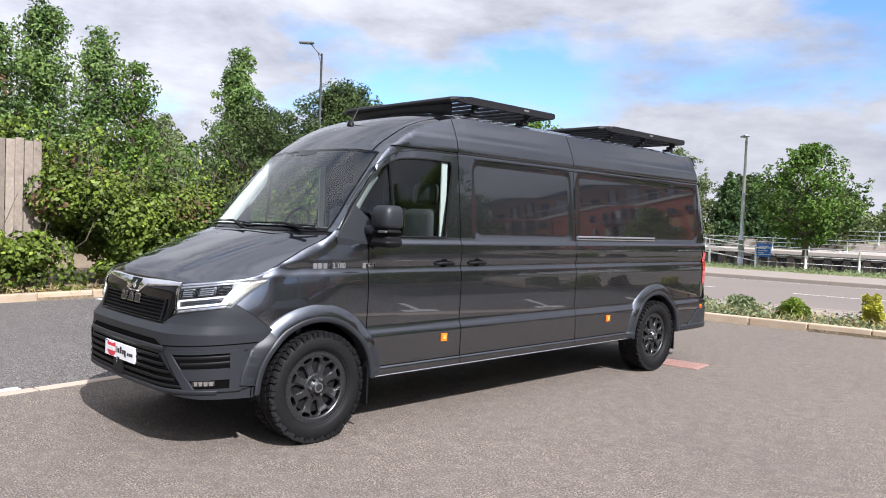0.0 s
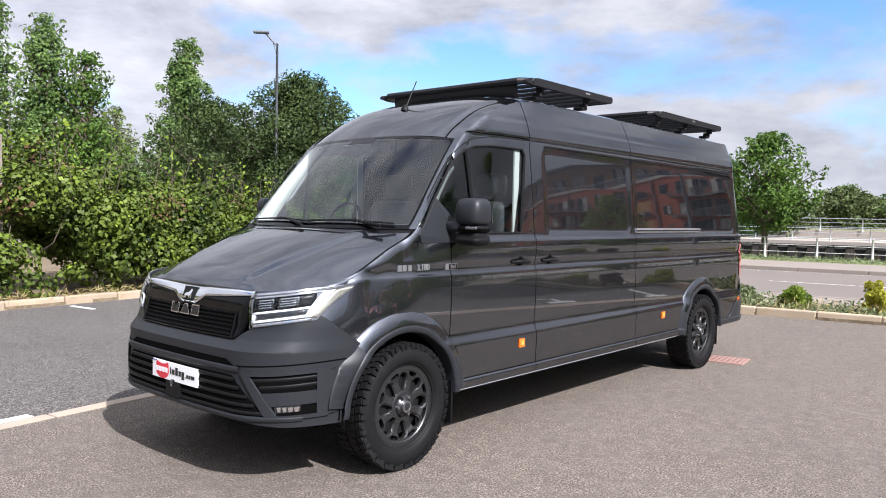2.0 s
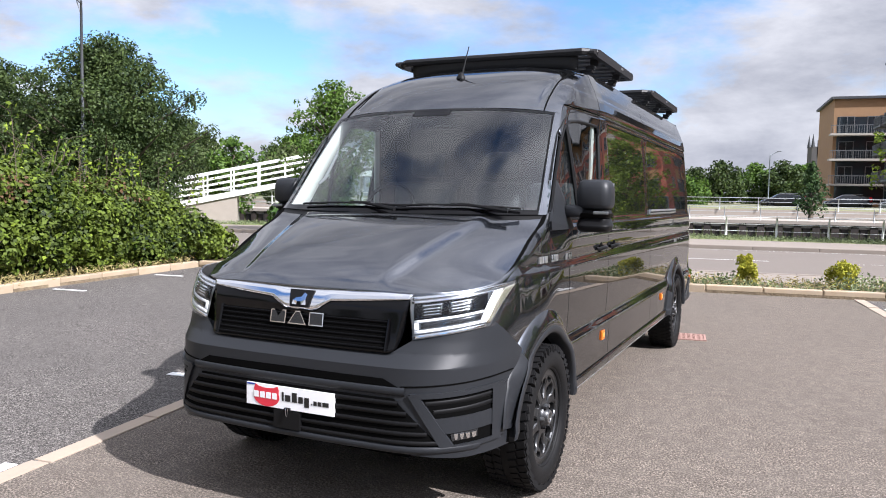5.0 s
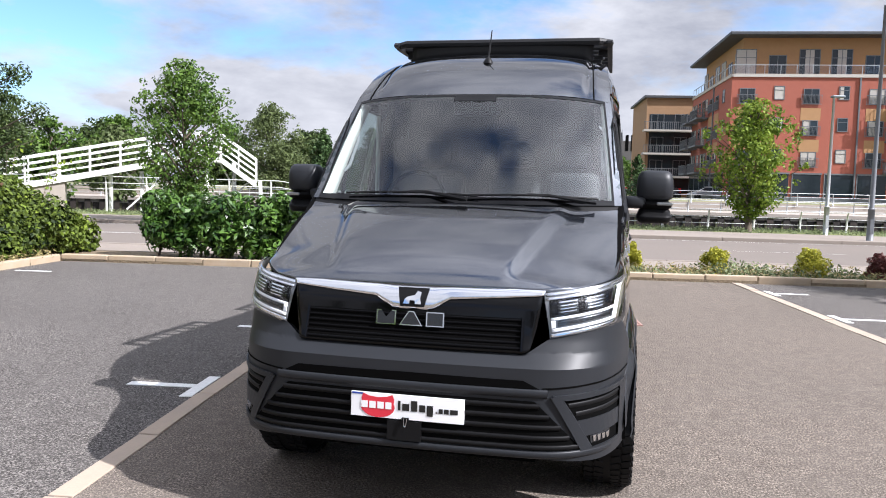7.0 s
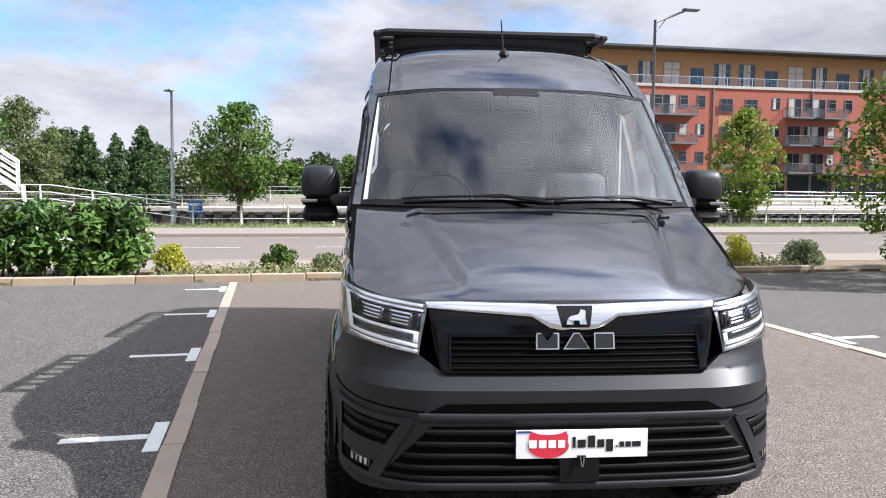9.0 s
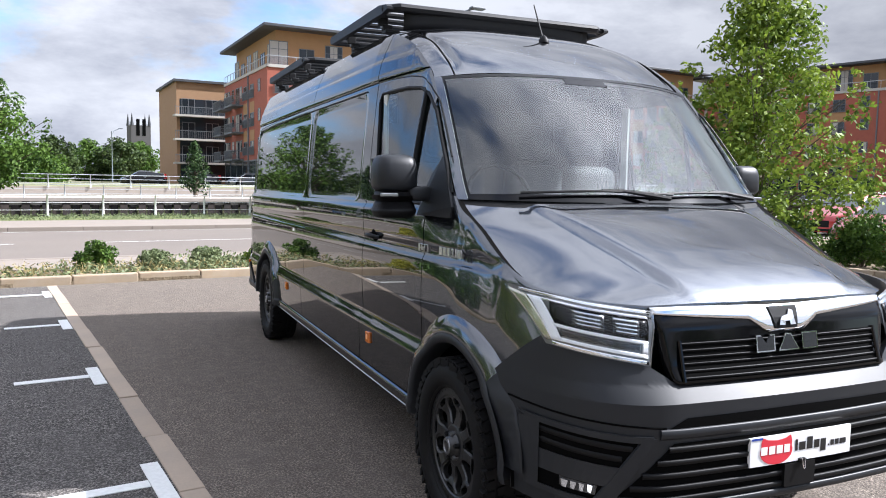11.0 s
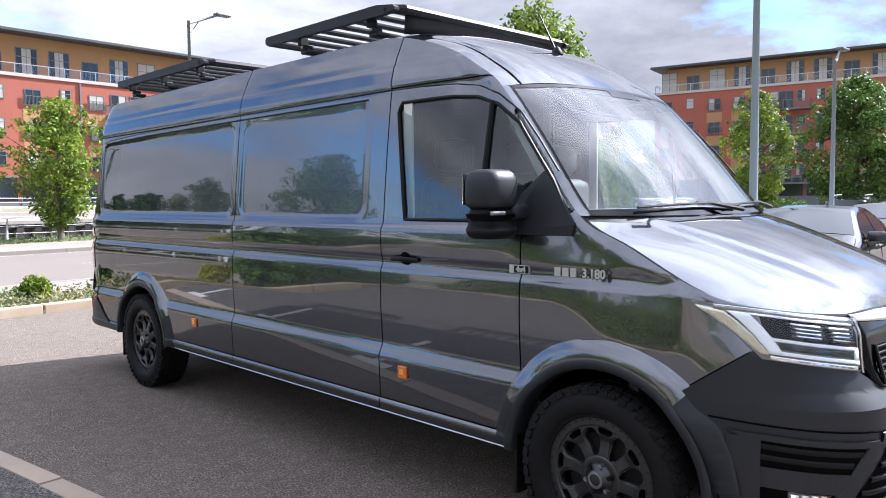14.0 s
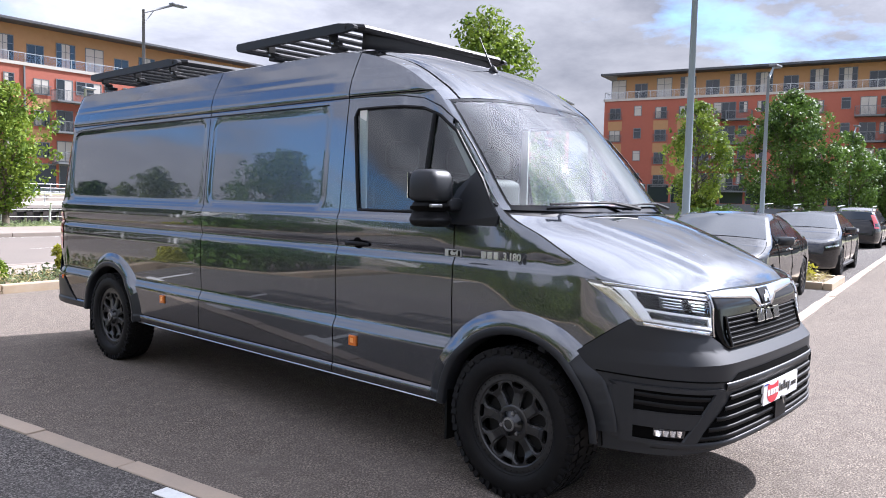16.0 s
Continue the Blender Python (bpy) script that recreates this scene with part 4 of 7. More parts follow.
# wipers
for x0, x1, dy in ((-0.62, 0.13, 0.02), (0.02, 0.74, 0.0)):
    def on_screen(x, t):
        k = t * 16
        i = min(15, int(k))
        a, b = top_point(SCREEN[i], x / 0.86, 2.6, 2.6), top_point(SCREEN[i + 1], x / 0.86, 2.6, 2.6)
        return a.lerp(b, k - i) + Vector((0, -0.73, 0.68)) * 0.022
    blade = [on_screen(x, 0.035 + 0.016 * math.sin(math.pi * (x - x0) / (x1 - x0))) for x in lin(x0, x1, 10)]
    w = part("wiper", tube(bmesh.new(), blade, 0.0065, 6), M_BLACK, van, "black windscreen wiper")
    part("wiper_arm", tubes(([on_screen(x1 - 0.05, 0.01) + Vector((0, -0.03, 0)), on_screen((x0 + x1) / 2 + 0.1, 0.055), on_screen((x0 + x1) / 2, 0.058)], [0.012, 0.009, 0.006]), sides=6), M_BLACK, w)

# antenna
part("antenna_base", lathe(bmesh.new(), [(0.034, 0), (0.032, 0.012), (0.018, 0.035), (0.0001, 0.05)], 16, "z"), M_BLACK, van, smooth=True).location = (0, 0.945, 2.352)
part("antenna_rod", tubes(([(0, 0.96, 2.385), (0, 1.07, 2.595)], [0.007, 0.0035]), sides=6), M_BLACK, van)

# side windows, mirrors, handles, trim


def on_flank(pts, side, out, n=6):
    o = []
    for (y0, z0), (y1, z1) in zip(pts, pts[1:]):
        for k in range(n):
            t = k / n
            o.append(flank(y0 + (y1 - y0) * t, z0 + (z1 - z0) * t, side, out))
    return o + [flank(*pts[-1], side, out)]


def plate_on_flank(y0, z0, y1, z1, side, out, depth, bevel=0.004):
    """A small upright block lying on the flank."""
    c = flank((y0 + y1) / 2, (z0 + z1) / 2, side, out)
    bm = bmesh.new()
    box(bm, c.x - depth, y0, z0, c.x + depth, y1, z1, bevel)
    return bm


def flank_text(word, size, side):
    """Raised silver characters as a mesh."""
    cu = bpy.data.curves.new("raised_text", "FONT")
    cu.body, cu.size, cu.extrude, cu.offset, cu.align_x, cu.align_y = word, size, 0.002, 0.0012, "CENTER", "CENTER"
    tx = new("raised_text", cu)
    me = bpy.data.meshes.new_from_object(tx.evaluated_get(bpy.context.evaluated_depsgraph_get()))
    bpy.data.objects.remove(tx)
    me.materials.append(M_SILVER)
    return new("raised_text", me)


for side in (1, -1):
    win = part("side_window", grid(bmesh.new(), lambda y, z: flank(y, z, side, -0.006), lin(0.19, 1.36, 30), lin(1.42, 2.07, 20), keep=lambda y, z: z < table([(0.18, 1.47), (0.30, 1.66), (0.52, 1.93), (0.66, 2.02), (0.80, 2.06), (0.95, 2.08)], y) and y < table([(1.42, 1.26), (2.05, 1.36)], z), flip=side < 0), M_SIDEGLASS, van, "tinted cab door window", smooth=True)
    win.visible_shadow = False
    part("window_seal", tube(bmesh.new(), on_flank(W_LINE, side, -0.001), 0.010, 6), M_BLACK, win)
    part("window_divider", tubes((on_flank([(0.70, 1.432), (0.70, 2.0)], side, 0.002), 0.013), sides=6), M_BLACK, win)
    part("drip_line", tubes((on_flank([(0.28, 1.655), (0.40, 1.80), (0.52, 1.93), (0.66, 2.03), (0.80, 2.085), (0.95, 2.107), (1.2, 2.118), (1.405, 2.121), (3.0, 2.121), (4.5, 2.11), (5.3, 2.09), (5.45, 2.07)], side, -0.003), 0.005), sides=6), M_BLACK, van)
    part("recess_line", tubes((on_flank([(1.60, 2.088), (3.0, 2.088), (4.5, 2.082), (5.36, 2.064), (5.43, 2.03)], side, 0.0035), 0.0045), sides=6), M_BLACK, van)
    # corner cover, arm and mirror
    bm = bmesh.new()
    pts = [flank(y, z, side, 0.008) for y, z in ((0.175, 1.375), (0.52, 1.375), (0.46, 1.56), (0.34, 1.66), (0.26, 1.56), (0.16, 1.425))]
    fc = bm.faces.new([bm.verts.new(p) for p in pts])
    r = bmesh.ops.extrude_face_region(bm, geom=[fc])
    for v in (g for g in r["geom"] if isinstance(g, bmesh.types.BMVert)):
        v.co.x -= side * 0.02
    bmesh.ops.recalc_face_normals(bm, faces=bm.faces)
    part("mirror_mount", bm, M_PLASTIC, van)
    mirror = part("door_mirror", boxes((side * 0.90, 0.40, 1.445, side * 1.02, 0.52, 1.515), bevel=0.02), M_PLASTIC, van, "two-part door mirror in grey plastic", smooth=True)

    def shell(z0, z1, grow):
        bm = bmesh.new()
        cx = side * 1.070
        rings = []
        for k, (z, sx, sy) in enumerate(((z0, 0.78, 0.72), (z0 + 0.012, 0.93, 0.92), (z0 + 0.03, 1, 1), ((z0 + z1) / 2, 1.0, 1.0), (z1 - 0.05, 0.98, 0.98), (z1 - 0.018, 0.88, 0.86), (z1 - 0.004, 0.74, 0.68), (z1, 0.55, 0.5))):
            ring = []
            for i in range(24):
                a = math.tau * i / 24
                ca, sa = math.cos(a), math.sin(a)
                e = 0.55
                px = math.copysign(abs(ca) ** e, ca) * 0.102 * sx * grow
                py = math.copysign(abs(sa) ** e, sa) * 0.105 * sy * grow
                if py > 0:
                    py *= 0.80
                ring.append(bm.verts.new((cx + px, 0.495 + py, z)))
            rings.append(ring)
        for q, w in zip(rings, rings[1:]):
            for i in range(24):
                bm.faces.new((q[i], q[(i + 1) % 24], w[(i + 1) % 24], w[i]))
        bm.faces.new(rings[0][::-1])
        bm.faces.new(rings[-1])
        bmesh.ops.recalc_face_normals(bm, faces=bm.faces)
        return bm
    part("mirror_cap", shell(1.492, 1.662, 1.0), M_PLASTIC, mirror, smooth=True)
    part("mirror_base", shell(1.362, 1.455, 0.97), M_BLACK, mirror, smooth=True)
    part("mirror_waist", shell(1.44, 1.50, 0.955), M_BLACK, mirror, smooth=True)
    part("indicator_lens", boxes((side * 1.080, 0.391, 1.464, side * 1.166, 0.410, 1.482), bevel=0.005), M_BADGE, mirror, "clear indicator strip")
    part("mirror_glass", boxes((side * 0.985, 0.575, 1.51, side * 1.155, 0.580, 1.645)), M_CHROME, mirror)
    handles = [1.215] + ([1.60] if side == 1 else [])
    for hy in handles:
        c = flank(hy, 1.225, side)
        pull = tubes(([(c.x + side * 0.004, hy - 0.10, 1.222), (c.x + side * 0.026, hy - 0.07, 1.226), (c.x + side * 0.030, hy, 1.228), (c.x + side * 0.024, hy + 0.08, 1.226), (c.x + side * 0.002, hy + 0.10, 1.224)], [0.011, 0.013, 0.014, 0.013, 0.011]))
        hd = part("door_handle", pull, M_BLACK, van, "black pull handle", smooth=True)
        bm = bmesh.new()
        bmesh.ops.create_uvsphere(bm, u_segments=16, v_segments=8, radius=1, matrix=Matrix.Translation((c.x - side * 0.008, hy - 0.005, 1.236)) @ Matrix.Diagonal((0.022, 0.055, 0.042, 1)))
        part("handle_bowl", bm, M_DARK, hd, smooth=True)
    for k, (my, mz) in enumerate(((1.21, 0.637), (3.55, 0.640), (5.52, 0.66))):
        s = 0.032 if k < 2 else 0.022
        lampm = part("marker_lamp", plate_on_flank(my - s, mz - s, my + s, mz + s, side, 0.0, 0.012), M_ORANGE, van, "orange side marker lamp")
        part("marker_insert", plate_on_flank(my - s * 0.45, mz - s * 0.4, my + s * 0.45, mz + s * 0.5, side, 0.004, 0.011, 0.002), M_REDLENS if k == 2 else mat("amber_insert", (0.75, 0.30, 0.05), 0.3), lampm)
    # tail lamp wrapped round the rear corner
    part("tail_lamp", grid(bmesh.new(), lambda y, z: flank(y, z, side, 0.006), lin(5.585, 5.68, 5), lin(0.93, 1.30, 8)), M_REDLENS, van, "tall red tail lamp", smooth=True)
    part("rear_bumper_end", thicken(grid(bmesh.new(), lambda y, z: flank(y, z, side, 0.010), lin(4.98, 5.70, 60), lin(0.40, 0.66, 40), keep=lambda y, z: z < 0.46 + 0.25 * ease(5.2, 5.6, y)), 0.01), M_PLASTIC, van, smooth=True)
    # type mark: three plain raised shapes and the number
    for a, b in ((0.0, 0.032), (0.040, 0.072), (0.080, 0.110)):
        ya, yb = (-0.030 + a, -0.030 + b) if side == 1 else (0.250 - b, 0.250 - a)
        part("type_letter_bar", plate_on_flank(ya, 1.203, yb, 1.240, side, 0.004, 0.004, 0.001), M_SILVER, van)
    num = flank_text("3.180", 0.052, side)
    num.parent = van
    c = flank(0.19, 1.2215, side, 0.012)
    num.matrix_basis = Matrix.Translation((c.x, 0.172 if side == 1 else 0.048, c.z)) @ Euler((radians(90), 0, radians(90 * side))).to_matrix().to_4x4()
    badge = part("drive_badge", plate_on_flank(0.385, 1.20, 0.50, 1.238, side, 0.004, 0.004, 0.001), M_SILVER, van)
    part("badge_field", plate_on_flank(0.412 if side == 1 else 0.389, 1.203, 0.496 if side == 1 else 0.473, 1.235, side, 0.0065, 0.003, 0.001), M_BLACK, badge)
    t_ob = flank_text("4x4", 0.036, side)
    t_ob.parent = badge
    c = flank(0.45, 1.219, side, 0.0115)
    t_ob.matrix_basis = Matrix.Translation((c.x, 0.454 if side == 1 else 0.431, c.z)) @ Euler((radians(90), 0, radians(90 * side))).to_matrix().to_4x4()
    part("wing_joint", tube(bmesh.new(), [flank(y, 0.7965 + (-0.33 - y) * 0.72, side, -0.002) for y in lin(-0.575, -0.30, 16)], 0.0055, 6), M_DARK, van)
    # inner lining, so that seams show dark
    bm = bmesh.new()
    grid(bm, lambda y, z: flank(y, min(z, table(E_Z, y)), side, -0.034), lin(FENDER - 0.1, 5.66, 120), lin(0.40, 2.42, 50), keep=lambda y, z: flank_cell(y, z) and not (0.15 < y < 1.40 and z > 1.40))
    part("inner_lining", bm, M_DARK, van)
    # thin bright sill edge
    part("sill_edge", tubes((on_flank([(0.50, 0.398), (3.98, 0.398)], side, 0.002, 20), 0.004), sides=6), M_SILVER, van)
part("slide_rail", boxes((0.905, 3.02, 1.428, 0.935, 4.45, 1.468), bevel=0.004), M_SILVER, van, "silver sliding door rail")
part("rail_groove", boxes((0.930, 3.02, 1.440, 0.9375, 4.45, 1.452)), M_BLACK, van)

# rear doors, floor, cab
bm = grid(bmesh.new(), lambda s, z: Vector((flank(5.68, min(z, 2.35)).x * s * (1 if z < 2.35 else 0.9), 5.68 + 0.05 * (1 - abs(s) ** 6) * (1 - 0.5 * ease(2.2, 2.45, z)), z)), lin(-1, 1, 24), [0.40, 0.5, 0.7, 0.9, 1.2, 1.6, 2.0, 2.2, 2.35, 2.39])
part("rear_door", bm, M_PAINT, van, smooth=True)
part("rear_bumper", boxes((-0.88, 5.62, 0.42, 0.88, 5.80, 0.60), bevel=0.03), M_PLASTIC, van)
part("underbody", boxes((-0.80, 0.55, 0.36, 0.80, 3.95, 0.45), (-0.55, -0.80, 0.34, 0.55, 0.55, 0.50), (-0.60, 3.95, 0.38, 0.60, 5.6, 0.50), (-0.12, 0.3, 0.26, 0.12, 4.5, 0.36)), M_DARK, van)
part("bulkhead", boxes((-0.80, 1.52, 0.5, 0.80, 1.55, 1.9), (-0.68, 1.52, 1.9, 0.68, 1.55, 2.36)), M_TRIM, van)
part("cab_floor", boxes((-0.86, -0.1, 0.5, 0.86, 1.52, 0.62), (-0.86, -0.12, 0.5, 0.86, -0.08, 1.30)), M_TRIM, van)
bm = rows_sheet([((0.06, 1.455), (0.82, 0.20, 1.455)), ((0.20, 1.478), (0.83, 0.30, 1.478)), ((0.36, 1.482), (0.84, 0.42, 1.482)), ((0.44, 1.45), (0.84, 0.48, 1.45)), ((0.52, 1.30), (0.84, 0.54, 1.30)), ((0.50, 0.9), (0.84, 0.52, 0.9))], lin(-1, 1, 20), 2, 2)
part("dashboard", bm, M_DASH, van, "dark grey dashboard", smooth=True)
part("dash_vent", boxes((-0.11, 0.26, 1.478, -0.02, 0.31, 1.496), (0.02, 0.26, 1.478, 0.11, 0.31, 1.496), bevel=0.005), M_BLACK, van)
bm = bmesh.new()
c = Vector((-0.40, 0.68, 1.46))
ax1, ax2 = Vector((1, 0, 0)), Vector((0, 0.35, 0.94)).normalized()
ring = [c + (ax1 * math.cos(a) + ax2 * math.sin(a)) * 0.185 for a in (math.tau * i / 28 for i in range(29))]
tube(bm, ring, 0.015, 6, cap=False)
tube(bm, [c - ax1 * 0.18, c, c + ax1 * 0.18], 0.016, 6)
tube(bm, [c, c - ax2 * 0.18], 0.02, 6)
part("steering_wheel", bm, M_BLACK, van, "black steering wheel", smooth=True)
for x in (-0.44, 0.16, 0.56):
    w = 0.24 if x < 0 else 0.19
    st = part("cab_seat", boxes((x - w, 0.80, 0.85, x + w, 1.28, 1.02), bevel=0.05), M_TRIM, van, smooth=True)
    part("seat_back", boxes((x - w, 1.22, 1.0, x + w, 1.40, 1.66), bevel=0.06), M_TRIM, st, smooth=True)
    part("head_rest", boxes((x - 0.13, 1.28, 1.69, x + 0.13, 1.40, 1.88), bevel=0.05), M_TRIM, st, smooth=True)
part("headliner", rows_sheet([((0.62, 2.09), (0.78, 0.70, 2.05)), ((0.95, 2.30), (0.76, 1.0, 2.24)), ((1.5, 2.42), (0.74, 1.5, 2.36))], lin(-1, 1, 12), 2.4, 4), M_TRIMLIGHT, van)
part("rear_mirror_pod", boxes((-0.14, 0.55, 1.98, 0.14, 0.66, 2.07), bevel=0.02), M_BLACK, van)
part("grab_handle", tubes(([(0.80, 0.42, 1.62), (0.775, 0.46, 1.66), (0.765, 0.58, 1.82), (0.775, 0.62, 1.88)], 0.014), ([(-0.80, 0.42, 1.62), (-0.775, 0.46, 1.66), (-0.765, 0.58, 1.82), (-0.775, 0.62, 1.88)], 0.011)), M_DASH, van)
# pale inner faces of the windscreen pillars
for s_ in (0.952, -0.952):
    bm = bmesh.new()
    vt = []
    for k, row in enumerate(SCREEN):
        p0 = top_point(row, s_, 2.6, 2.6) + Vector((0, 0.012, -0.012))
        p1 = p0 + Vector((-math.copysign(0.015, s_), 0.16 - 0.05 * k / 16, 0.0))
        vt.append((bm.verts.new(p0), bm.verts.new(p1)))
    for a, b in zip(vt, vt[1:]):
        bm.faces.new((a[0], a[1], b[1], b[0]))
    part("pillar_trim", thicken(bm, 0.012), M_TRIMLIGHT, van, "pale inner pillar trim", smooth=True)
for x in (0.84, -0.84):
    part("belt_strap", boxes((x - 0.012, 1.24, 1.1, x + 0.0, 1.30, 2.05)), M_TRIMLIGHT, van)

# number plate carrying a dealer's sign
PX, PZ = 0.010, 0.0035


def plate_poly(pts, out, material, name, label="", depth=0.0008):
    """A flat shape on the plate, in the plate's own measures."""
    return nose_poly([(PX + x * 0.955, PZ + 0.5855 + (z - 0.5855) * 0.93) for x, z in pts], out, material, plate, name, label, depth)


plate = part("number_plate", nose_patch([(PX - 0.250, 0.6415), (PX + 0.250, 0.6415)], [(PX - 0.250, 0.5365), (PX + 0.250, 0.5365)], 12, 2, 0.018, 0.012), M_PLATE, van, "white plate with red and black lettering bars")
plate_poly([(-0.258, 0.633), (-0.205, 0.633), (-0.205, 0.6415), (-0.258, 0.6415)], 0.0188, M_PLATEBLUE, "plate_tab")
blob = [(-0.135 + 0.080 * math.cos(a), 0.580 + 0.050 * math.sin(a)) for a in (radians(160 + 220 * k / 20) for k in range(21))] + [(-0.058, 0.618), (-0.066, 0.640), (-0.092, 0.629), (-0.135, 0.624), (-0.178, 0.629), (-0.204, 0.640), (-0.212, 0.618)]
plate_poly(blob, 0.0188, M_PLATERED, "plate_disc", "red disc")
# white bars on the disc, black bars beside it
for a, b, z0, z1, m_ in ((-0.212, -0.182, 0.572, 0.604, M_PLATE), (-0.174, -0.144, 0.572, 0.604, M_PLATE), (-0.136, -0.106, 0.572, 0.604, M_PLATE), (-0.098, -0.070, 0.572, 0.604, M_PLATE), (-0.040, -0.028, 0.571, 0.616, M_PLATEBLACK), (-0.020, 0.012, 0.571, 0.604, M_PLATEBLACK), (0.021, 0.050, 0.571, 0.620, M_PLATEBLACK), (0.059, 0.086, 0.571, 0.604, M_PLATEBLACK), (0.094, 0.122, 0.554, 0.604, M_PLATEBLACK), (0.134, 0.141, 0.571, 0.578, M_PLATEBLACK), (0.148, 0.166, 0.571, 0.593, M_PLATEBLACK), (0.172, 0.193, 0.571, 0.593, M_PLATEBLACK), (0.199, 0.234, 0.571, 0.593, M_PLATEBLACK)):
    plate_poly([(a, z0), (b, z0), (b, z1), (a, z1)], 0.0200 if m_ is M_PLATE else 0.0188, m_, "letter_bar")
clip_ = part("binder_clip", boxes((-0.010, nose(0, 0.535, 0.022).y - 0.006, 0.532, 0.022, nose(0, 0.535, 0.022).y + 0.006, 0.546), bevel=0.002), M_BLACK, plate)
y_ = nose(0, 0.53, 0.022).y - 0.006
part("clip_wire", tubes(([(0.0, y_, 0.545), (0.004, y_ - 0.004, 0.512), (0.008, y_ - 0.004, 0.508), (0.012, y_ - 0.004, 0.512), (0.014, y_, 0.545)], 0.0016), sides=5), M_CHROME, clip_)

# wheel arches: liner, flare
for side in (1, -1):
    for wy in (0.0, WHEELBASE):
        bm = bmesh.new()
        grid(bm, lambda a, x: Vector((side * x, wy + 0.50 * math.cos(a), HUB_Z + 0.50 * math.sin(a))), lin(0, math.pi, 28), [0.45, 0.70, 0.90, 0.935])
        bm.faces.new([bm.verts.new((side * 0.45, wy + 0.52 * math.cos(a), HUB_Z + 0.52 * math.sin(a))) for a in lin(0, math.pi, 20)])
        part("arch_liner", bm, M_DARK, van)

        def flare(a0, a1, prof, material, name, fade=0.0):
            bm = bmesh.new()
            vt = []
            for a in lin(a0, a1, 40):
                ca, sa = math.cos(a), math.sin(a)
                line = []
                for rr, off in prof:
                    y, z = wy + rr * ca, HUB_Z + rr * sa
                    base = flank(y, max(z, 0.40), 1).x if y > -0.50 else 0.93
                    base = 0.945 * (0.35) + base * 0.65
                    line.append(bm.verts.new((side * (base + off * (1 - fade * (a - a0) / (a1 - a0))), y, z)))
                vt.append(line)
            for i in range(len(vt) - 1):
                for j in range(len(prof) - 1):
                    bm.faces.new((vt[i][j], vt[i + 1][j], vt[i + 1][j + 1], vt[i][j + 1]))
            bmesh.ops.recalc_face_normals(bm, faces=bm.faces)
            return part(name, bm, material, van, smooth=True)
        outer = [(0.452, -0.06), (0.456, 0.020), (0.464, 0.031), (0.486, 0.035), (0.512, 0.031), (0.542, 0.019), (0.568, 0.004), (0.580, -0.006), (0.584, -0.02)]
        lip = [(0.448, -0.06), (0.450, 0.026), (0.456, 0.038), (0.484, 0.041), (0.492, 0.035)]
        if wy == 0.0:
            flare(radians(28), radians(132), outer, M_PAINT, "arch_flare")
            flare(radians(4), radians(28), outer, M_PLASTIC, "arch_flare")
            flare(radians(132), radians(172), outer, M_PLASTIC, "arch_flare", 0.85)
        else:
            flare(radians(28), radians(152), outer, M_PAINT, "arch_flare")
            flare(radians(2), radians(28), outer, M_PLASTIC, "arch_flare")
            flare(radians(152), radians(178), outer, M_PLASTIC, "arch_flare")
        flare(radians(2), radians(179), lip, M_PLASTIC, "arch_lip")
        part("mud_flap", boxes((side * 0.74, wy + 0.44, 0.20, side * 0.955, wy + 0.455, 0.50)), M_BLACK, van)


# wheels
def rim_face():
    """Eight broad spokes, eight large windows, eight small slots in the outer ring."""
    rs = sorted(lin(0.052, 0.078, 5) + lin(0.080, 0.156, 14) + lin(0.159, 0.175, 7) + lin(0.178, 0.185, 4) + lin(0.190, 0.219, 6))
    rows = []
    for r_ in rs:
        w = table([(0.078, 0.20), (0.084, 0.36), (0.100, 0.51), (0.125, 0.59), (0.146, 0.60), (0.158, 0.50), (0.168, 0.36), (0.175, 0.20)], r_)
        q = table([(0.159, 0.16), (0.164, 0.34), (0.178, 0.34), (0.184, 0.16)], r_)
        half = lin(0, w, 7) + lin(w, 1 - q, 9)[1:] + lin(1 - q, 1, 5)[1:]
        ring = []
        for k in range(8):
            for ph in half:
                ring.append((k + ph / 2, ph, w))
            for ph in half[-2:0:-1]:
                ring.append((k + 1 - ph / 2, ph, w))
        line = []
        for f, ph, w_ in ring:
            a = math.tau * f / 8
            h = 0.004 * ease(0.080, 0.070, r_) - 0.006 * ease(0.082, 0.12, r_) + 0.012 * ease(0.130, 0.160, r_) + 0.005 * ease(0.186, 0.190, r_)
            if 0.080 < r_ < 0.178:
                h -= 0.007 * ease(0.10, 0.0, ph - w_)
            line.append(bm_add(a, h, r_))
        rows.append(line)
    bm = bmesh.new()
    vt = [[bm.verts.new(p) for p in line] for line in rows]
    n = len(rows[0])
    per = n // 8
    for i in range(len(rs) - 1):
        rm = (rs[i] + rs[i + 1]) / 2
        for k in range(n):
            c = k % per
            c = min(c, per - 1 - c)
            if (c < 6 and 0.078 < rm < 0.175) or (c >= 14 and 0.159 < rm < 0.184):
                continue
            bm.faces.new((vt[i][k], vt[i][(k + 1) % n], vt[i + 1][(k + 1) % n], vt[i + 1][k]))
    bmesh.ops.recalc_face_normals(bm, faces=bm.faces)
    if sum(f.normal.x for f in bm.faces) < 0:
        bmesh.ops.reverse_faces(bm, faces=bm.faces)
    r = bmesh.ops.extrude_edge_only(bm, edges=[e for e in bm.edges if e.is_boundary])
    for v in (g for g in r["geom"] if isinstance(g, bmesh.types.BMVert)):
        v.co.x -= 0.022
    return bm


def bm_add(a, h, r_):
    return (h, r_ * math.cos(a), r_ * math.sin(a))


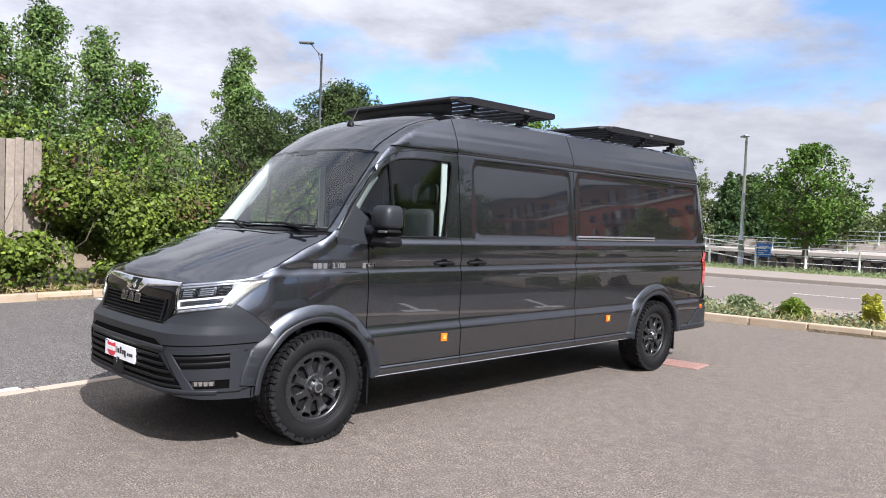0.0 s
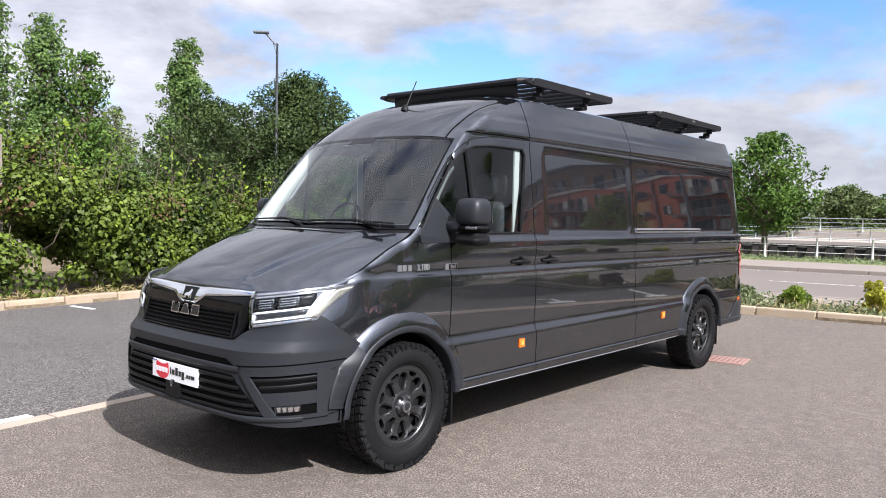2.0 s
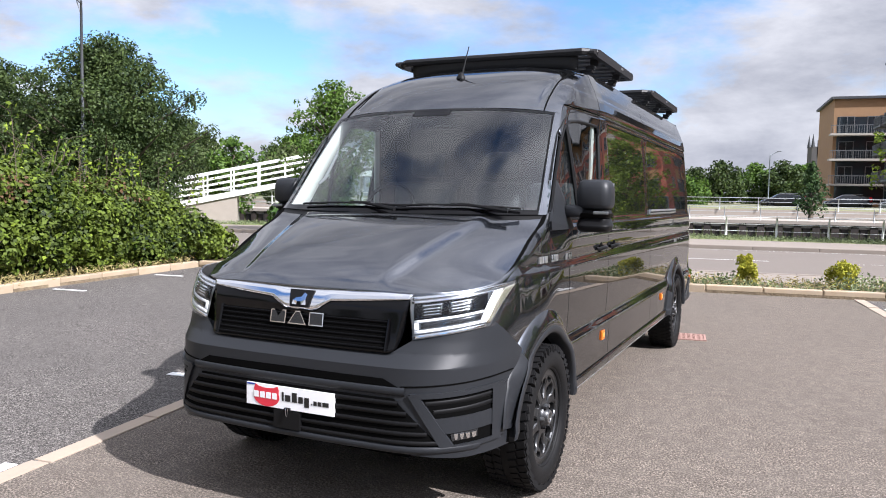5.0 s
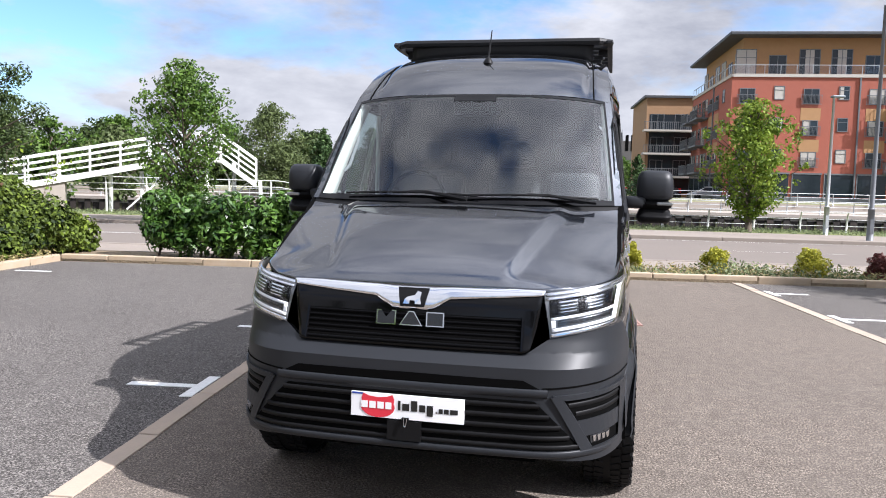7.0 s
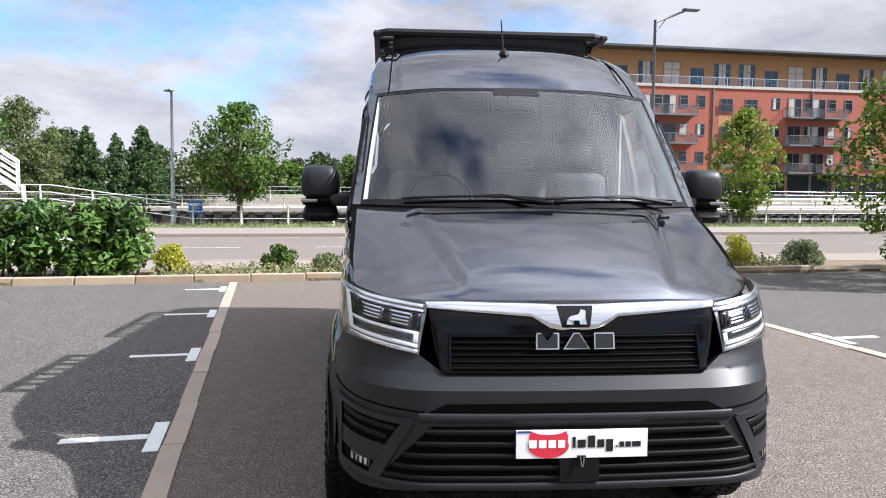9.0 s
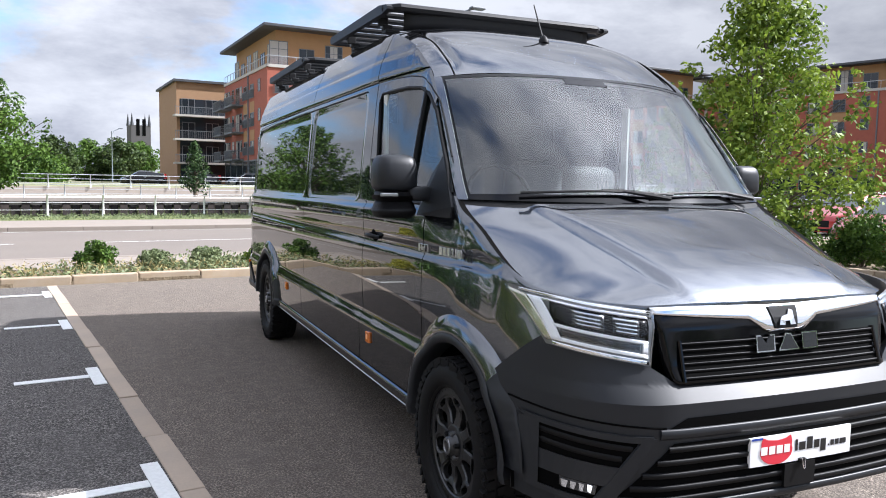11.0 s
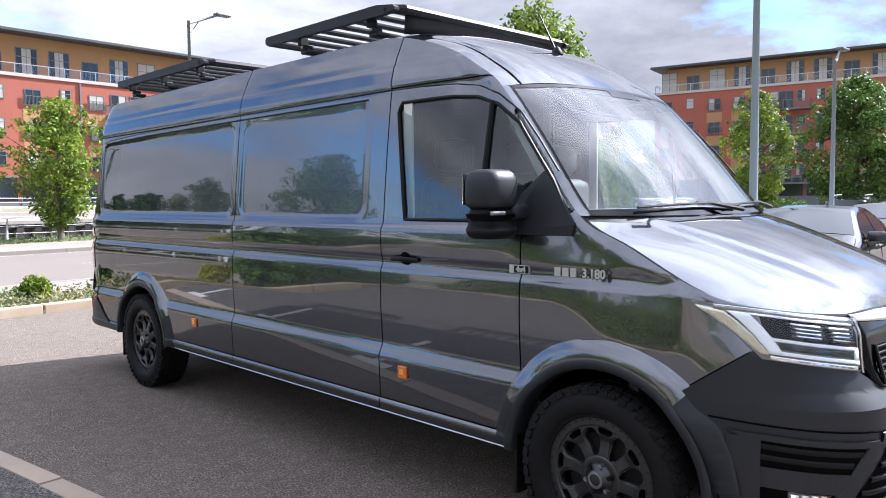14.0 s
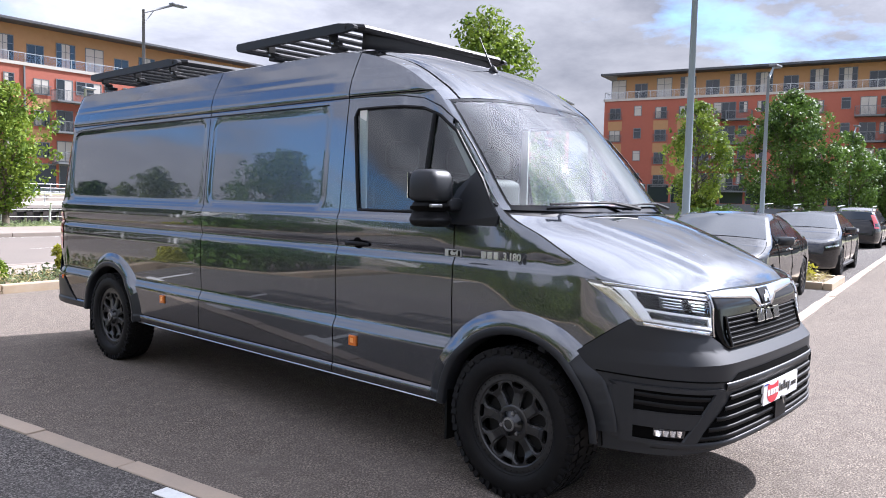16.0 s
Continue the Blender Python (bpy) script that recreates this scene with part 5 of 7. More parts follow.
def make_wheel():
    hub = new("wheel")
    hub.parent = van
    hub["label"] = "gunmetal alloy wheel with chunky all-terrain tyre"
    ty = part("tyre", lathe(bmesh.new(), [(0.258, -0.10), (0.276, -0.118), (0.310, -0.124), (0.345, -0.118), (0.368, -0.102), (0.378, -0.08), (0.381, 0.0), (0.378, 0.08), (0.368, 0.102), (0.345, 0.118), (0.310, 0.124), (0.290, 0.122), (0.276, 0.118), (0.264, 0.109), (0.258, 0.10)], 64), M_RUBBER, hub, smooth=True)
    bm = bmesh.new()
    rnd = random.Random(3)
    for k in range(52):
        a = math.tau * k / 52
        for x0, x1, r0, r1, da in ((0.070, 0.112, 0.366, 0.386, 0.0), (-0.112, -0.070, 0.366, 0.386, 0.03), (0.020, 0.062, 0.374, 0.387, 0.05), (-0.062, -0.022, 0.374, 0.387, 0.02), (0.100, 0.1205, 0.346 if k % 2 else 0.355, 0.380, 0.0 if k % 2 else 0.02)):
            m_ = Matrix.Rotation(a + da, 4, "X") @ Matrix.Translation(((x0 + x1) / 2, 0, (r0 + r1) / 2)) @ Matrix.Rotation(0.25 if x0 > 0 else -0.25, 4, "Z") @ Matrix.Diagonal((x1 - x0, 0.035 if x0 < 0.1 else 0.030, r1 - r0, 1))
            bmesh.ops.create_cube(bm, size=1, matrix=m_)
    part("tread", bm, M_RUBBER, ty)["kind"] = "stuff"
    rm = part("rim", rim_face(), M_RIM, hub, smooth=False)
    rm.location.x = 0.080
    rm.scale = (1.0, 1.165, 1.165)
    part("rim_barrel", lathe(bmesh.new(), [(0.216, 0.096), (0.219, 0.101), (0.2225, 0.106), (0.2255, 0.105), (0.225, 0.10), (0.212, 0.085), (0.206, 0.07), (0.198, -0.10)], 64), M_RIMDARK, rm, smooth=True).location.x = -0.08
    part("rim_back", lathe(bmesh.new(), [(0.21, -0.02), (0.10, -0.03), (0.0001, -0.03)], 40), M_RIMDARK, rm).location.x = -0.06
    part("brake_disc", lathe(bmesh.new(), [(0.155, 0.01), (0.155, 0.022), (0.06, 0.022)], 40), M_RIMDARK, rm).location.x = -0.06
    cp = part("centre_cap", lathe(bmesh.new(), [(0.054, 0.0), (0.052, 0.016), (0.036, 0.020), (0.034, 0.034), (0.028, 0.038), (0.0001, 0.038)], 24), M_RIM, rm, smooth=True)
    part("cap_ring", lathe(bmesh.new(), [(0.031, 0.036), (0.030, 0.040), (0.022, 0.041), (0.021, 0.038)], 24), M_BADGE, cp)
    for k in range(6):
        a = math.tau * k / 6
        c = Vector((0.016, 0.050 * math.cos(a), 0.050 * math.sin(a)))
        bm = bmesh.new()
        bmesh.ops.create_cone(bm, segments=8, radius1=0.011, radius2=0.008, depth=0.022, cap_ends=True, matrix=Matrix.Translation(c) @ Matrix.Rotation(math.pi / 2, 4, "Y"))
        part("wheel_nut", bm, M_BADGE if k % 2 else M_RIMDARK, rm)
    # flat dark dots paint the shade of recessed holes round the outer ring
    bm = bmesh.new()
    for k in range(40):
        a = math.tau * (k + 0.5) / 40
        bmesh.ops.create_cone(bm, segments=8, radius1=0.0058, radius2=0.0048, depth=0.002, cap_ends=True, matrix=Matrix.Translation((0.0100, 0.2070 * math.cos(a), 0.2085 * math.sin(a))) @ Matrix.Rotation(math.pi / 2, 4, "Y"))
    part("rim_bolt_ring", bm, M_RIMDARK, rm)["kind"] = "stuff"
    return hub


w0 = make_wheel()
places = [(0.862, 0.0, 0), (0.855, WHEELBASE, 35), (-0.868, 0.0, 15), (-0.855, WHEELBASE, 50)]
for k, (x, y, turn) in enumerate(places):
    m_ = Matrix.Translation((x, y, 0.386)) @ Matrix.Rotation(math.pi if x < 0 else 0, 4, "Z") @ Matrix.Rotation(radians(turn), 4, "X")
    if k == 0:
        w0.matrix_basis = m_
    else:
        copy_thing(w0, m_)


# roof racks
def roof_rack(y0, y1, feet, fairing):
    rack = thing("roof_rack", "low black slatted roof rack with wind deflector" if fairing else "low black slatted roof rack on the van roof", "roof rack", group="roof racks")
    X, Z0, Z1 = 0.79, 2.556, 2.617
    for side in (1, -1):
        pts = [(y0 + 0.10, Z0), (y1 - 0.02, Z0 + 0.006), (y1, Z0 + 0.02), (y1, Z1 - 0.012), (y1 - 0.015, Z1), (y0 + 0.16, Z1), (y0 + 0.02, Z1 - 0.02), (y0, Z1 - 0.035), (y0, Z0 + 0.012)]
        bm = bmesh.new()
        f1 = bm.faces.new([bm.verts.new((side * X, y, z)) for y, z in pts])
        r = bmesh.ops.extrude_face_region(bm, geom=[f1])
        for v in (g for g in r["geom"] if isinstance(g, bmesh.types.BMVert)):
            v.co.x -= side * 0.035
        bmesh.ops.recalc_face_normals(bm, faces=bm.faces)
        part("side_rail", bm, M_RACK, rack)
        for fy in feet:
            ft = part("foot", boxes((side * 0.62, fy - 0.04, 2.475, side * 0.715, fy + 0.04, 2.500), (side * 0.66, fy - 0.024, 2.495, side * 0.725, fy + 0.024, 2.53), (side * 0.69, fy - 0.014, 2.52, side * 0.755, fy + 0.014, 2.58), bevel=0.007), M_RACK, rack)
            part("clamp", boxes((side * 0.725, fy - 0.010, 2.505, side * 0.735, fy + 0.010, 2.535), bevel=0.003), M_BADGE, ft)
    n = int((y1 - y0) / 0.165)
    for k in range(n + 1):
        y = y0 + 0.06 + (y1 - y0 - 0.12) * k / n
        part("slat", boxes((-0.76, y - 0.032, Z0 + 0.012, 0.76, y + 0.032, Z0 + 0.034), bevel=0.005), M_RACK, rack)
    for y in (y0, y1):
        part("end_rail", tubes(([(-0.78, y + (0.10 if y == y0 else -0.02), Z0 + 0.03), (-0.70, y + (0.02 if y == y0 else -0.012), Z0 + 0.03), (0.70, y + (0.02 if y == y0 else -0.012), Z0 + 0.03), (0.78, y + (0.10 if y == y0 else -0.02), Z0 + 0.03)], 0.026), sides=8), M_RACK, rack)
    if fairing:
        bm = grid(bmesh.new(), lambda x, t: Vector((x, y0 + 0.02 + 0.05 * (x / 0.7) ** 4 + 0.012 * t, 2.592 - t * (0.085 + 0.040 * (x / 0.62) ** 2))), lin(-0.66, 0.66, 20), lin(0, 1, 3))
        thicken(bm, 0.006)
        part("wind_deflector", bm, M_RACK, rack, "black wind deflector", smooth=True)
    part("maker_tag", boxes((0.7895, y0 + 0.86, Z0 + 0.03, 0.792, y0 + 0.93, Z0 + 0.045)), M_SILVER, rack)
    return rack


roof_rack(1.44, 2.76, (1.72, 2.42), True)
roof_rack(3.62, 5.27, (3.82, 4.45, 5.10), False)


# ---- planting ----
def quads_mesh(name, centres, sizes, seed, material, parent=None, label="", up=0.0, aspect=0.62, normals=None):
    """Many small leaf quads as one mesh."""
    rng = np.random.default_rng(seed)
    n = len(centres)
    d = rng.normal(size=(n, 3))
    if normals is not None:
        d = d * 0.55 + normals
    d[:, 2] = d[:, 2] + up
    d /= np.linalg.norm(d, axis=1, keepdims=True) + 1e-9
    t = np.cross(d, rng.normal(size=(n, 3)))
    t /= np.linalg.norm(t, axis=1, keepdims=True) + 1e-9
    b = np.cross(d, t)
    s = np.asarray(sizes).reshape(-1, 1) * rng.uniform(0.7, 1.3, (n, 1))
    c = np.asarray(centres)
    tip, wide = t * s * 0.62, b * s * 0.62 * aspect
    bend = d * s * 0.14
    v = np.stack([c - tip, c - wide * 0.9 + bend, c + tip, c + wide * 0.9 + bend], 1).reshape(-1, 3)
    me = bpy.data.meshes.new(name)
    me.vertices.add(len(v))
    me.vertices.foreach_set("co", v.astype(np.float32).ravel())
    me.loops.add(n * 4)
    me.loops.foreach_set("vertex_index", np.arange(n * 4, dtype=np.int32))
    me.polygons.add(n)
    me.polygons.foreach_set("loop_start", np.arange(0, n * 4, 4, dtype=np.int32))
    me.update()
    me.validate()
    me.materials.append(material)
    ob = new(name, me)
    if parent:
        ob.parent = parent
    if label:
        ob["label"] = label
    return ob


def clumps(rng, blobs, per, shell=0.55):
    """Leaf places and outward ways on a set of blobs (x, y, z, rx, rz)."""
    cs, ns = [], []
    for x, y, z, rx, rz in blobs:
        k = max(6, int(per * (rx * rx + rx * rz) / 2))
        d = rng.normal(size=(k, 3))
        d /= np.linalg.norm(d, axis=1, keepdims=True)
        r = rng.uniform(shell, 1.06, (k, 1)) ** 0.7
        cs.append(np.array([[x, y, z]]) + d * r * np.array([[rx, rx, rz]]))
        ns.append(d)
    return np.concatenate(cs), np.concatenate(ns)


def crown_blobs(rng, height, base, radius, shape, count, lump):
    """Clumps filling a crown, with small sprays standing out of its outline."""
    out = []
    for k in range(int(count * 1.9)):
        spray = k >= count
        h = rng.uniform(0, 1) ** (0.9 if spray else 1.0)
        env = shape(h) * radius
        a = rng.uniform(0, math.tau)
        rr = lump * radius * (rng.uniform(0.22, 0.42) if spray else rng.uniform(0.5, 1.15))
        rr = min(rr, max(0.16 * lump * radius, 0.75 * env))
        q = env * rng.uniform(0.80, 1.10) if spray else max(0.0, rng.uniform(0, 1) ** 0.55 * (env - rr * 0.8))
        z = base + h * (height - base) - (0 if spray else rr * 0.5)
        out.append((q * math.cos(a), q * math.sin(a), max(base * 0.8, z), rr, rr * rng.uniform(0.7, 1.1)))
    return out


def oval(h):
    return math.sin(math.pi * min(1, max(0, 0.08 + 0.90 * h))) ** 0.65


def spire(h):
    return (1 - h) ** 0.75 * 0.9 + 0.12 if h > 0.12 else 0.65


def slim(h):
    return min(1.0, 0.75 + 2 * h) * (1 - h) ** 0.62 + 0.06


def plume(h):
    return min(1.0, 0.6 + 2.2 * h) * (1 - h) ** 0.48 + 0.05


def cone(h):
    return min(1.0, 0.7 + 2 * h) * (1 - h) ** 0.85 + 0.04


def roundish(h):
    return math.sqrt(max(0.02, 1 - (2 * h - 0.85) ** 2 * 0.92)) if h < 0.95 else 0.3


def tree(name, label, x, y, height, radius, base, shape, material, seed, leaf=0.16, count=60, per=170, trunk=0.12, lump=0.30, z0=0.0, group=""):
    rng = np.random.default_rng(seed)
    rnd = random.Random(seed)
    t = thing(name, label, "tree", Matrix.Translation((x, y, z0)), group)
    bm = bmesh.new()
    pts = [(0, 0, -0.1)]
    for k in range(1, 7):
        f = k / 6
        pts.append((rnd.uniform(-1, 1) * 0.08 * f * radius, rnd.uniform(-1, 1) * 0.08 * f * radius, f * height * 0.9))
    tube(bm, pts, [trunk * (1.25 - 1.1 * k / 6) for k in range(7)], 8)
    blobs = crown_blobs(rng, height, base, radius, shape, count, lump)
    for bx, by, bz, rr, rz in blobs[::4]:
        zb = max(base * 0.8, bz - 0.6 * math.hypot(bx, by) - 0.4)
        f = min(1, zb / (height * 0.9))
        k = min(5, int(f * 6))
        p0 = Vector(pts[k]).lerp(Vector(pts[k + 1]), f * 6 - k)
        tube(bm, [p0, p0.lerp(Vector((bx, by, bz)), 0.5) + Vector((0, 0, 0.1)), (bx, by, bz)], [trunk * 0.35, trunk * 0.2, trunk * 0.07], 5)
    part("trunk", bm, M_BARK, t, smooth=True)
    near = 2.6 if leaf < 0.33 else 1.5
    c, n = clumps(rng, blobs, per * near)
    quads_mesh("crown", c, np.full(len(c), leaf / math.sqrt(near) * 1.02), seed, material, t, normals=n, up=0.35)
    return t


def shrub(name, label, x, y, w, h, material, seed, leaf=0.05, n=2600, z0=0.05, count=26, category="shrub"):
    rng = np.random.default_rng(seed)
    t = thing(name, label, category, Matrix.Translation((x, y, z0)))
    blobs = []
    for _ in range(count):
        a, q, hh = rng.uniform(0, math.tau), rng.uniform(0, 1) ** 0.6, rng.uniform(0.05, 1)
        env = math.sqrt(max(0.05, 1 - (hh * 1.02 - 0.35) ** 2 * 1.9))
        r = 0.30 * w / 2 * rng.uniform(0.7, 1.3)
        blobs.append((q * (w / 2 - r) * env * math.cos(a), q * (w / 2 - r) * env * math.sin(a), max(r * 0.6, hh * (h - r)), r, r))
    c, nn = clumps(rng, blobs, n / count / (0.09 * w * w / 4) / 1.0)
    c = c[c[:, 2] > 0.0]
    rng2 = np.random.default_rng(seed + 1)
    part("stem", tubes(*[([(0, 0, -0.05), (b[0] * 0.5, b[1] * 0.5, b[2] * 0.6), b[:3]], [0.012, 0.008, 0.003]) for b in blobs[:8]], sides=5), M_BARK, t)
    quads_mesh("foliage", c, np.full(len(c), leaf), seed, material, t, up=0.3)
    return t


# ---- kerbs, lines, drain ----
def kerb_row(name, p0, p1, width, top, low, material, label, piece=0.92, gap=0.012):
    """A row of kerb stones between two site points, each stone a piece of its own."""
    a, b = Vector(p0), Vector(p1)
    n = max(1, round((b - a).length / piece))
    ln = (b - a).length / n
    ang = math.degrees(math.atan2(b.y - a.y, b.x - a.x))
    row = thing(name, label, "kerb", site(a.x, a.y, 0, ang), kind="structure")
    bm = boxes((gap / 2, 0, low, ln - gap / 2, width, top), bevel=0.018 if top > 0.05 else 0.004)
    first = part("kerb_stone", bm, material, row)
    rnd = random.Random(n)
    for k in range(1, n):
        o = new("kerb_stone", first.data)
        o.parent = row
        o.matrix_basis = Matrix.Translation((k * ln, rnd.uniform(-0.006, 0.006), rnd.uniform(-0.006, 0.004))) @ Matrix.Rotation(rnd.uniform(-0.006, 0.006), 4, "Z")
    return row


kerb_row("kerb_back", (U_LEFT, V_BACK), (9.4, V_BACK), 0.15, 0.13, -0.1, M_KERB, "raised sandy concrete kerb along the back of the car park")
kerb_row("kerb_left", (U_LEFT, -24), (U_LEFT, V_BACK), 0.15, 0.13, -0.1, M_KERB, "raised sandy concrete kerb below the hedge")
kerb_row("kerb_island", (10.95, 9.6), (10.95, 0.24), 0.14, 0.13, -0.1, M_KERB, "raised kerb round the planted island")
kerb_row("kerb_island_end", (10.95, 0.08), (12.9, 0.08), 0.15, 0.13, -0.1, M_KERB, "raised kerb at the end of the planted island")
kerb_row("kerb_island_far", (12.9, 0.24), (12.9, 9.6), 0.14, 0.13, -0.1, M_KERB, "raised kerb on the far side of the island")
kerb_row("kerb_road", (-60, 13.02), (60, 13.02), 0.13, 0.075, -0.1, M_PATH, "pale kerb along the near edge of the road", piece=2.0)
kerb_row("kerb_road_far", (-60, 22.78), (60, 22.78), 0.15, 0.11, -0.1, M_PATH, "pale kerb along the far edge of the road", piece=2.0)
kerb_row("bay_line_left", (LINE_L + 0.09, -24), (LINE_L + 0.09, V_BACK - 0.05), 0.125, 0.012, -0.06, M_SETT, "flush sandy kerb line beside the parking bays")
kerb_row("bay_line_right", (LINE_R + 0.06, 0.0), (LINE_R + 0.06, V_BACK - 0.05), 0.15, 0.012, -0.06, M_SETT, "flush sandy kerb line beside the parking bays")
kerb_row("bay_line_end", (LINE_R, -0.08), (40, -0.08), 0.15, 0.012, -0.06, M_SETT, "flush sandy kerb line at the end of the bays")
flat("island_bed", [rect(11.10, 0.24, 12.75, 9.6)], 0.08, M_SOIL, "soil of the planted island", "soil", thick=0.1)


def bay_mark(u, v, way, name="bay_mark"):
    t = thing(name, "white painted T-shaped bay mark on asphalt", "road marking", site(u, v, 0.004), group="bay marks")
    a = min(0, way * 0.09), max(0, way * 0.09)
    part("mark_foot", boxes((a[0], -0.29, 0.0015, a[1], 0.29, 0.006)), M_WHITE, t)
    b = min(way * 0.093, way * 0.60), max(way * 0.093, way * 0.60)
    part("mark_stroke", boxes((b[0], -0.045, 0.0015, b[1], 0.045, 0.006)), M_WHITE, t)
    return t


for k in range(-4, 4):
    bay_mark(LINE_L - 0.045, 1.31 + 2.43 * k, -1)
for k in range(4):
    bay_mark(LINE_R + 0.10, 0.9 + 2.43 * k, 1)
for k in range(8):
    t = thing("bay_line_mark", "short white painted line on asphalt by the kerb", "road marking", site(U_LEFT + 0.25, 0.55 + 2.43 * (k - 3), 0.004), group="bay line marks")
    part("mark_stroke", boxes((0, -0.04, 0.0015, 0.6, 0.04, 0.006)), M_WHITE, t)
cl = thing("centre_line", "white dashed centre line of the road", "road marking", site(0, 17.9, -0.019), kind="structure")
for k in range(-10, 12):
    part("dash", boxes((k * 6.0, -0.05, 0, k * 6.0 + 4.0, 0.05, 0.004)), M_WHITE, cl)
for v in (13.45, 22.4):
    el = thing("edge_line", "white edge line of the road", "road marking", site(0, v, -0.019), kind="structure")
    part("stroke", boxes((-150, -0.05, 0, 200, 0.05, 0.004)), M_WHITE, el)

M_RUSTY = mat("rusty_grate", (0.29, 0.165, 0.135), 0.8, noise=((20, 0.5, (0.24, 0.12, 0.09)), (90, 0.5, (0.44, 0.30, 0.26))), bump=(60, 0.4, 0.003))
dr = thing("drain_cover", "rusty iron drain grating set in the asphalt", "drain cover", Matrix.Translation((0.98, 5.12, 0.0)) @ Matrix.Rotation(SITE, 4, "Z") @ Matrix.Diagonal((0.72, 0.72, 1, 1)))
part("grate_frame", boxes((-0.33, -0.28, 0.001, 0.33, -0.25, 0.012), (-0.33, 0.25, 0.001, 0.33, 0.28, 0.012), (-0.33, -0.25, 0.001, -0.30, 0.25, 0.012), (0.30, -0.25, 0.001, 0.33, 0.25, 0.012)), M_RUSTY, dr)
part("grate_pit", boxes((-0.30, -0.25, 0.001, 0.30, 0.25, 0.003)), M_DARK, dr)
for k in range(9):
    part("grate_bar", boxes((-0.30, -0.232 + k * 0.055, 0.003, 0.30, -0.208 + k * 0.055, 0.011)), M_RUSTY, dr)
for k in range(8):
    part("grate_bar", boxes((-0.28 + 0.075 * k, -0.25, 0.003, -0.25 + 0.075 * k, 0.25, 0.0105)), M_RUSTY, dr)

# ---- hedges and shrubs ----
rng = np.random.default_rng(11)
lh = thing("laurel_hedge", "clipped dark green laurel hedge behind the kerb", "hedge", site(-5.0, 10.55, 0.05))
blobs = [(rng.uniform(-1.6, 1.6), rng.uniform(-0.35, 0.35), rng.uniform(0.2, 1.14), 0.22, 0.24) for _ in range(170)]
c, n = clumps(rng, blobs, 1300, 0.75)
quads_mesh("foliage", c, np.full(len(c), 0.125), 5, leaf_mat("laurel_leaf", (0.018, 0.055, 0.010), (0.105, 0.20, 0.030), 0.15, 0.32, 0.5), lh, normals=n, up=0.55, aspect=0.42)
part("stem", tubes(*[([(x, 0, -0.05), (x + 0.05, 0.02, 0.5), (x - 0.1, 0.0, 0.9)], [0.03, 0.022, 0.01]) for x in lin(-1.5, 1.5, 7)], sides=5), M_BARK, lh)
rng = np.random.default_rng(12)
lb = thing("bramble_thicket", "tall overgrown bramble and shrub thicket behind the kerb", "hedge", site(U_LEFT, 0, 0.05))
blobs = []
for _ in range(700):
    v = rng.uniform(-9.5, 11.3)
    depth = 0.4 + 3.0 * rng.uniform() ** 1.5
    back = v < 2.6 and rng.uniform() < 0.5
    top = table([(-9.5, 3.4), (0, 3.3), (2.5, 3.0), (5, 2.45), (8, 2.0), (9.8, 1.75), (11.3, 1.0)], v) * (0.45 + 0.55 * min(1, (depth + 0.25) / 1.5))
    if back:
        top, depth = 3.9, rng.uniform(1.7, 3.2)
    elif v < 2.6:
        top, depth = 1.15, min(depth, 0.8)
    r = rng.uniform(0.22, 0.5) if v > 2.6 or back else 0.2
    z = rng.uniform(0.1, 1) ** 0.6 * (top - r) + 0.05
    blobs.append((-depth, v, z, r, r * 0.85))
# low skirt of leaves that hides the stems
for _ in range(210):
    r = rng.uniform(0.16, 0.30)
    blobs.append((-rng.uniform(0.5, 1.0), rng.uniform(-9.5, 11.2), rng.uniform(0.12, 0.75), r, r * 0.8))
c, n = clumps(rng, blobs, 2600, 0.85)
ok = (c[:, 2] > 0.02) & (c[:, 0] < -0.12)
c, n = c[ok], n[ok]
pick = rng.uniform(size=len(c))
pick = np.where((c[:, 2] > 1.3) & (np.sin(c[:, 1] * 2.1) * np.sin(c[:, 2] * 3.1) > 0.35) & (pick < 0.25), 2.0, pick)
for key, m_, size, ok in (("foliage", M_LEAFBRAMBLE, 0.074, pick < 0.89), ("light_foliage", M_LEAFLIGHT, 0.072, (pick >= 0.89) & (pick < 1.5)), ("dry_foliage", M_LEAFBROWN, 0.07, pick > 1.5)):
    quads_mesh(key, c[ok], np.full(ok.sum(), size), 6, m_, lb, normals=n[ok], up=0.4, aspect=0.75)
part("stem", tubes(*[([(-0.6 - rng.uniform(0, 2), v, -0.05), (-0.8, v + 0.3, 0.9), (-0.5 - rng.uniform(0, 1), v + 0.5, 1.7)], [0.014, 0.010, 0.005]) for v in lin(-9, 9, 24)], sides=5), M_BARK, lb)["kind"] = "stuff"
# arching shoots that stand out of the thicket
bm = bmesh.new()
lc = []
for k in range(55):
    v, d = rng.uniform(2.8, 11.0), rng.uniform(0.3, 2.2)
    top = table([(-9.5, 3.3), (0, 3.2), (2.5, 2.9), (5, 2.35), (8, 1.9), (9.8, 1.6), (11, 1.0)], v)
    p0 = Vector((-d, v, top * 0.7))
    p1 = p0 + Vector((rng.uniform(-0.2, 0.35), rng.uniform(-0.4, 0.4), rng.uniform(0.6, 1.1)))
    p2 = p1 + Vector((rng.uniform(0.05, 0.4), rng.uniform(-0.4, 0.4), rng.uniform(-0.1, 0.25)))
    tube(bm, [p0, p1, p2], [0.008, 0.006, 0.003], 4)
    for f in lin(0, 1, 14):
        q = p0.lerp(p1, f).lerp(p1.lerp(p2, f), f)
        lc.append(np.array(q) + rng.normal(size=3) * 0.05)
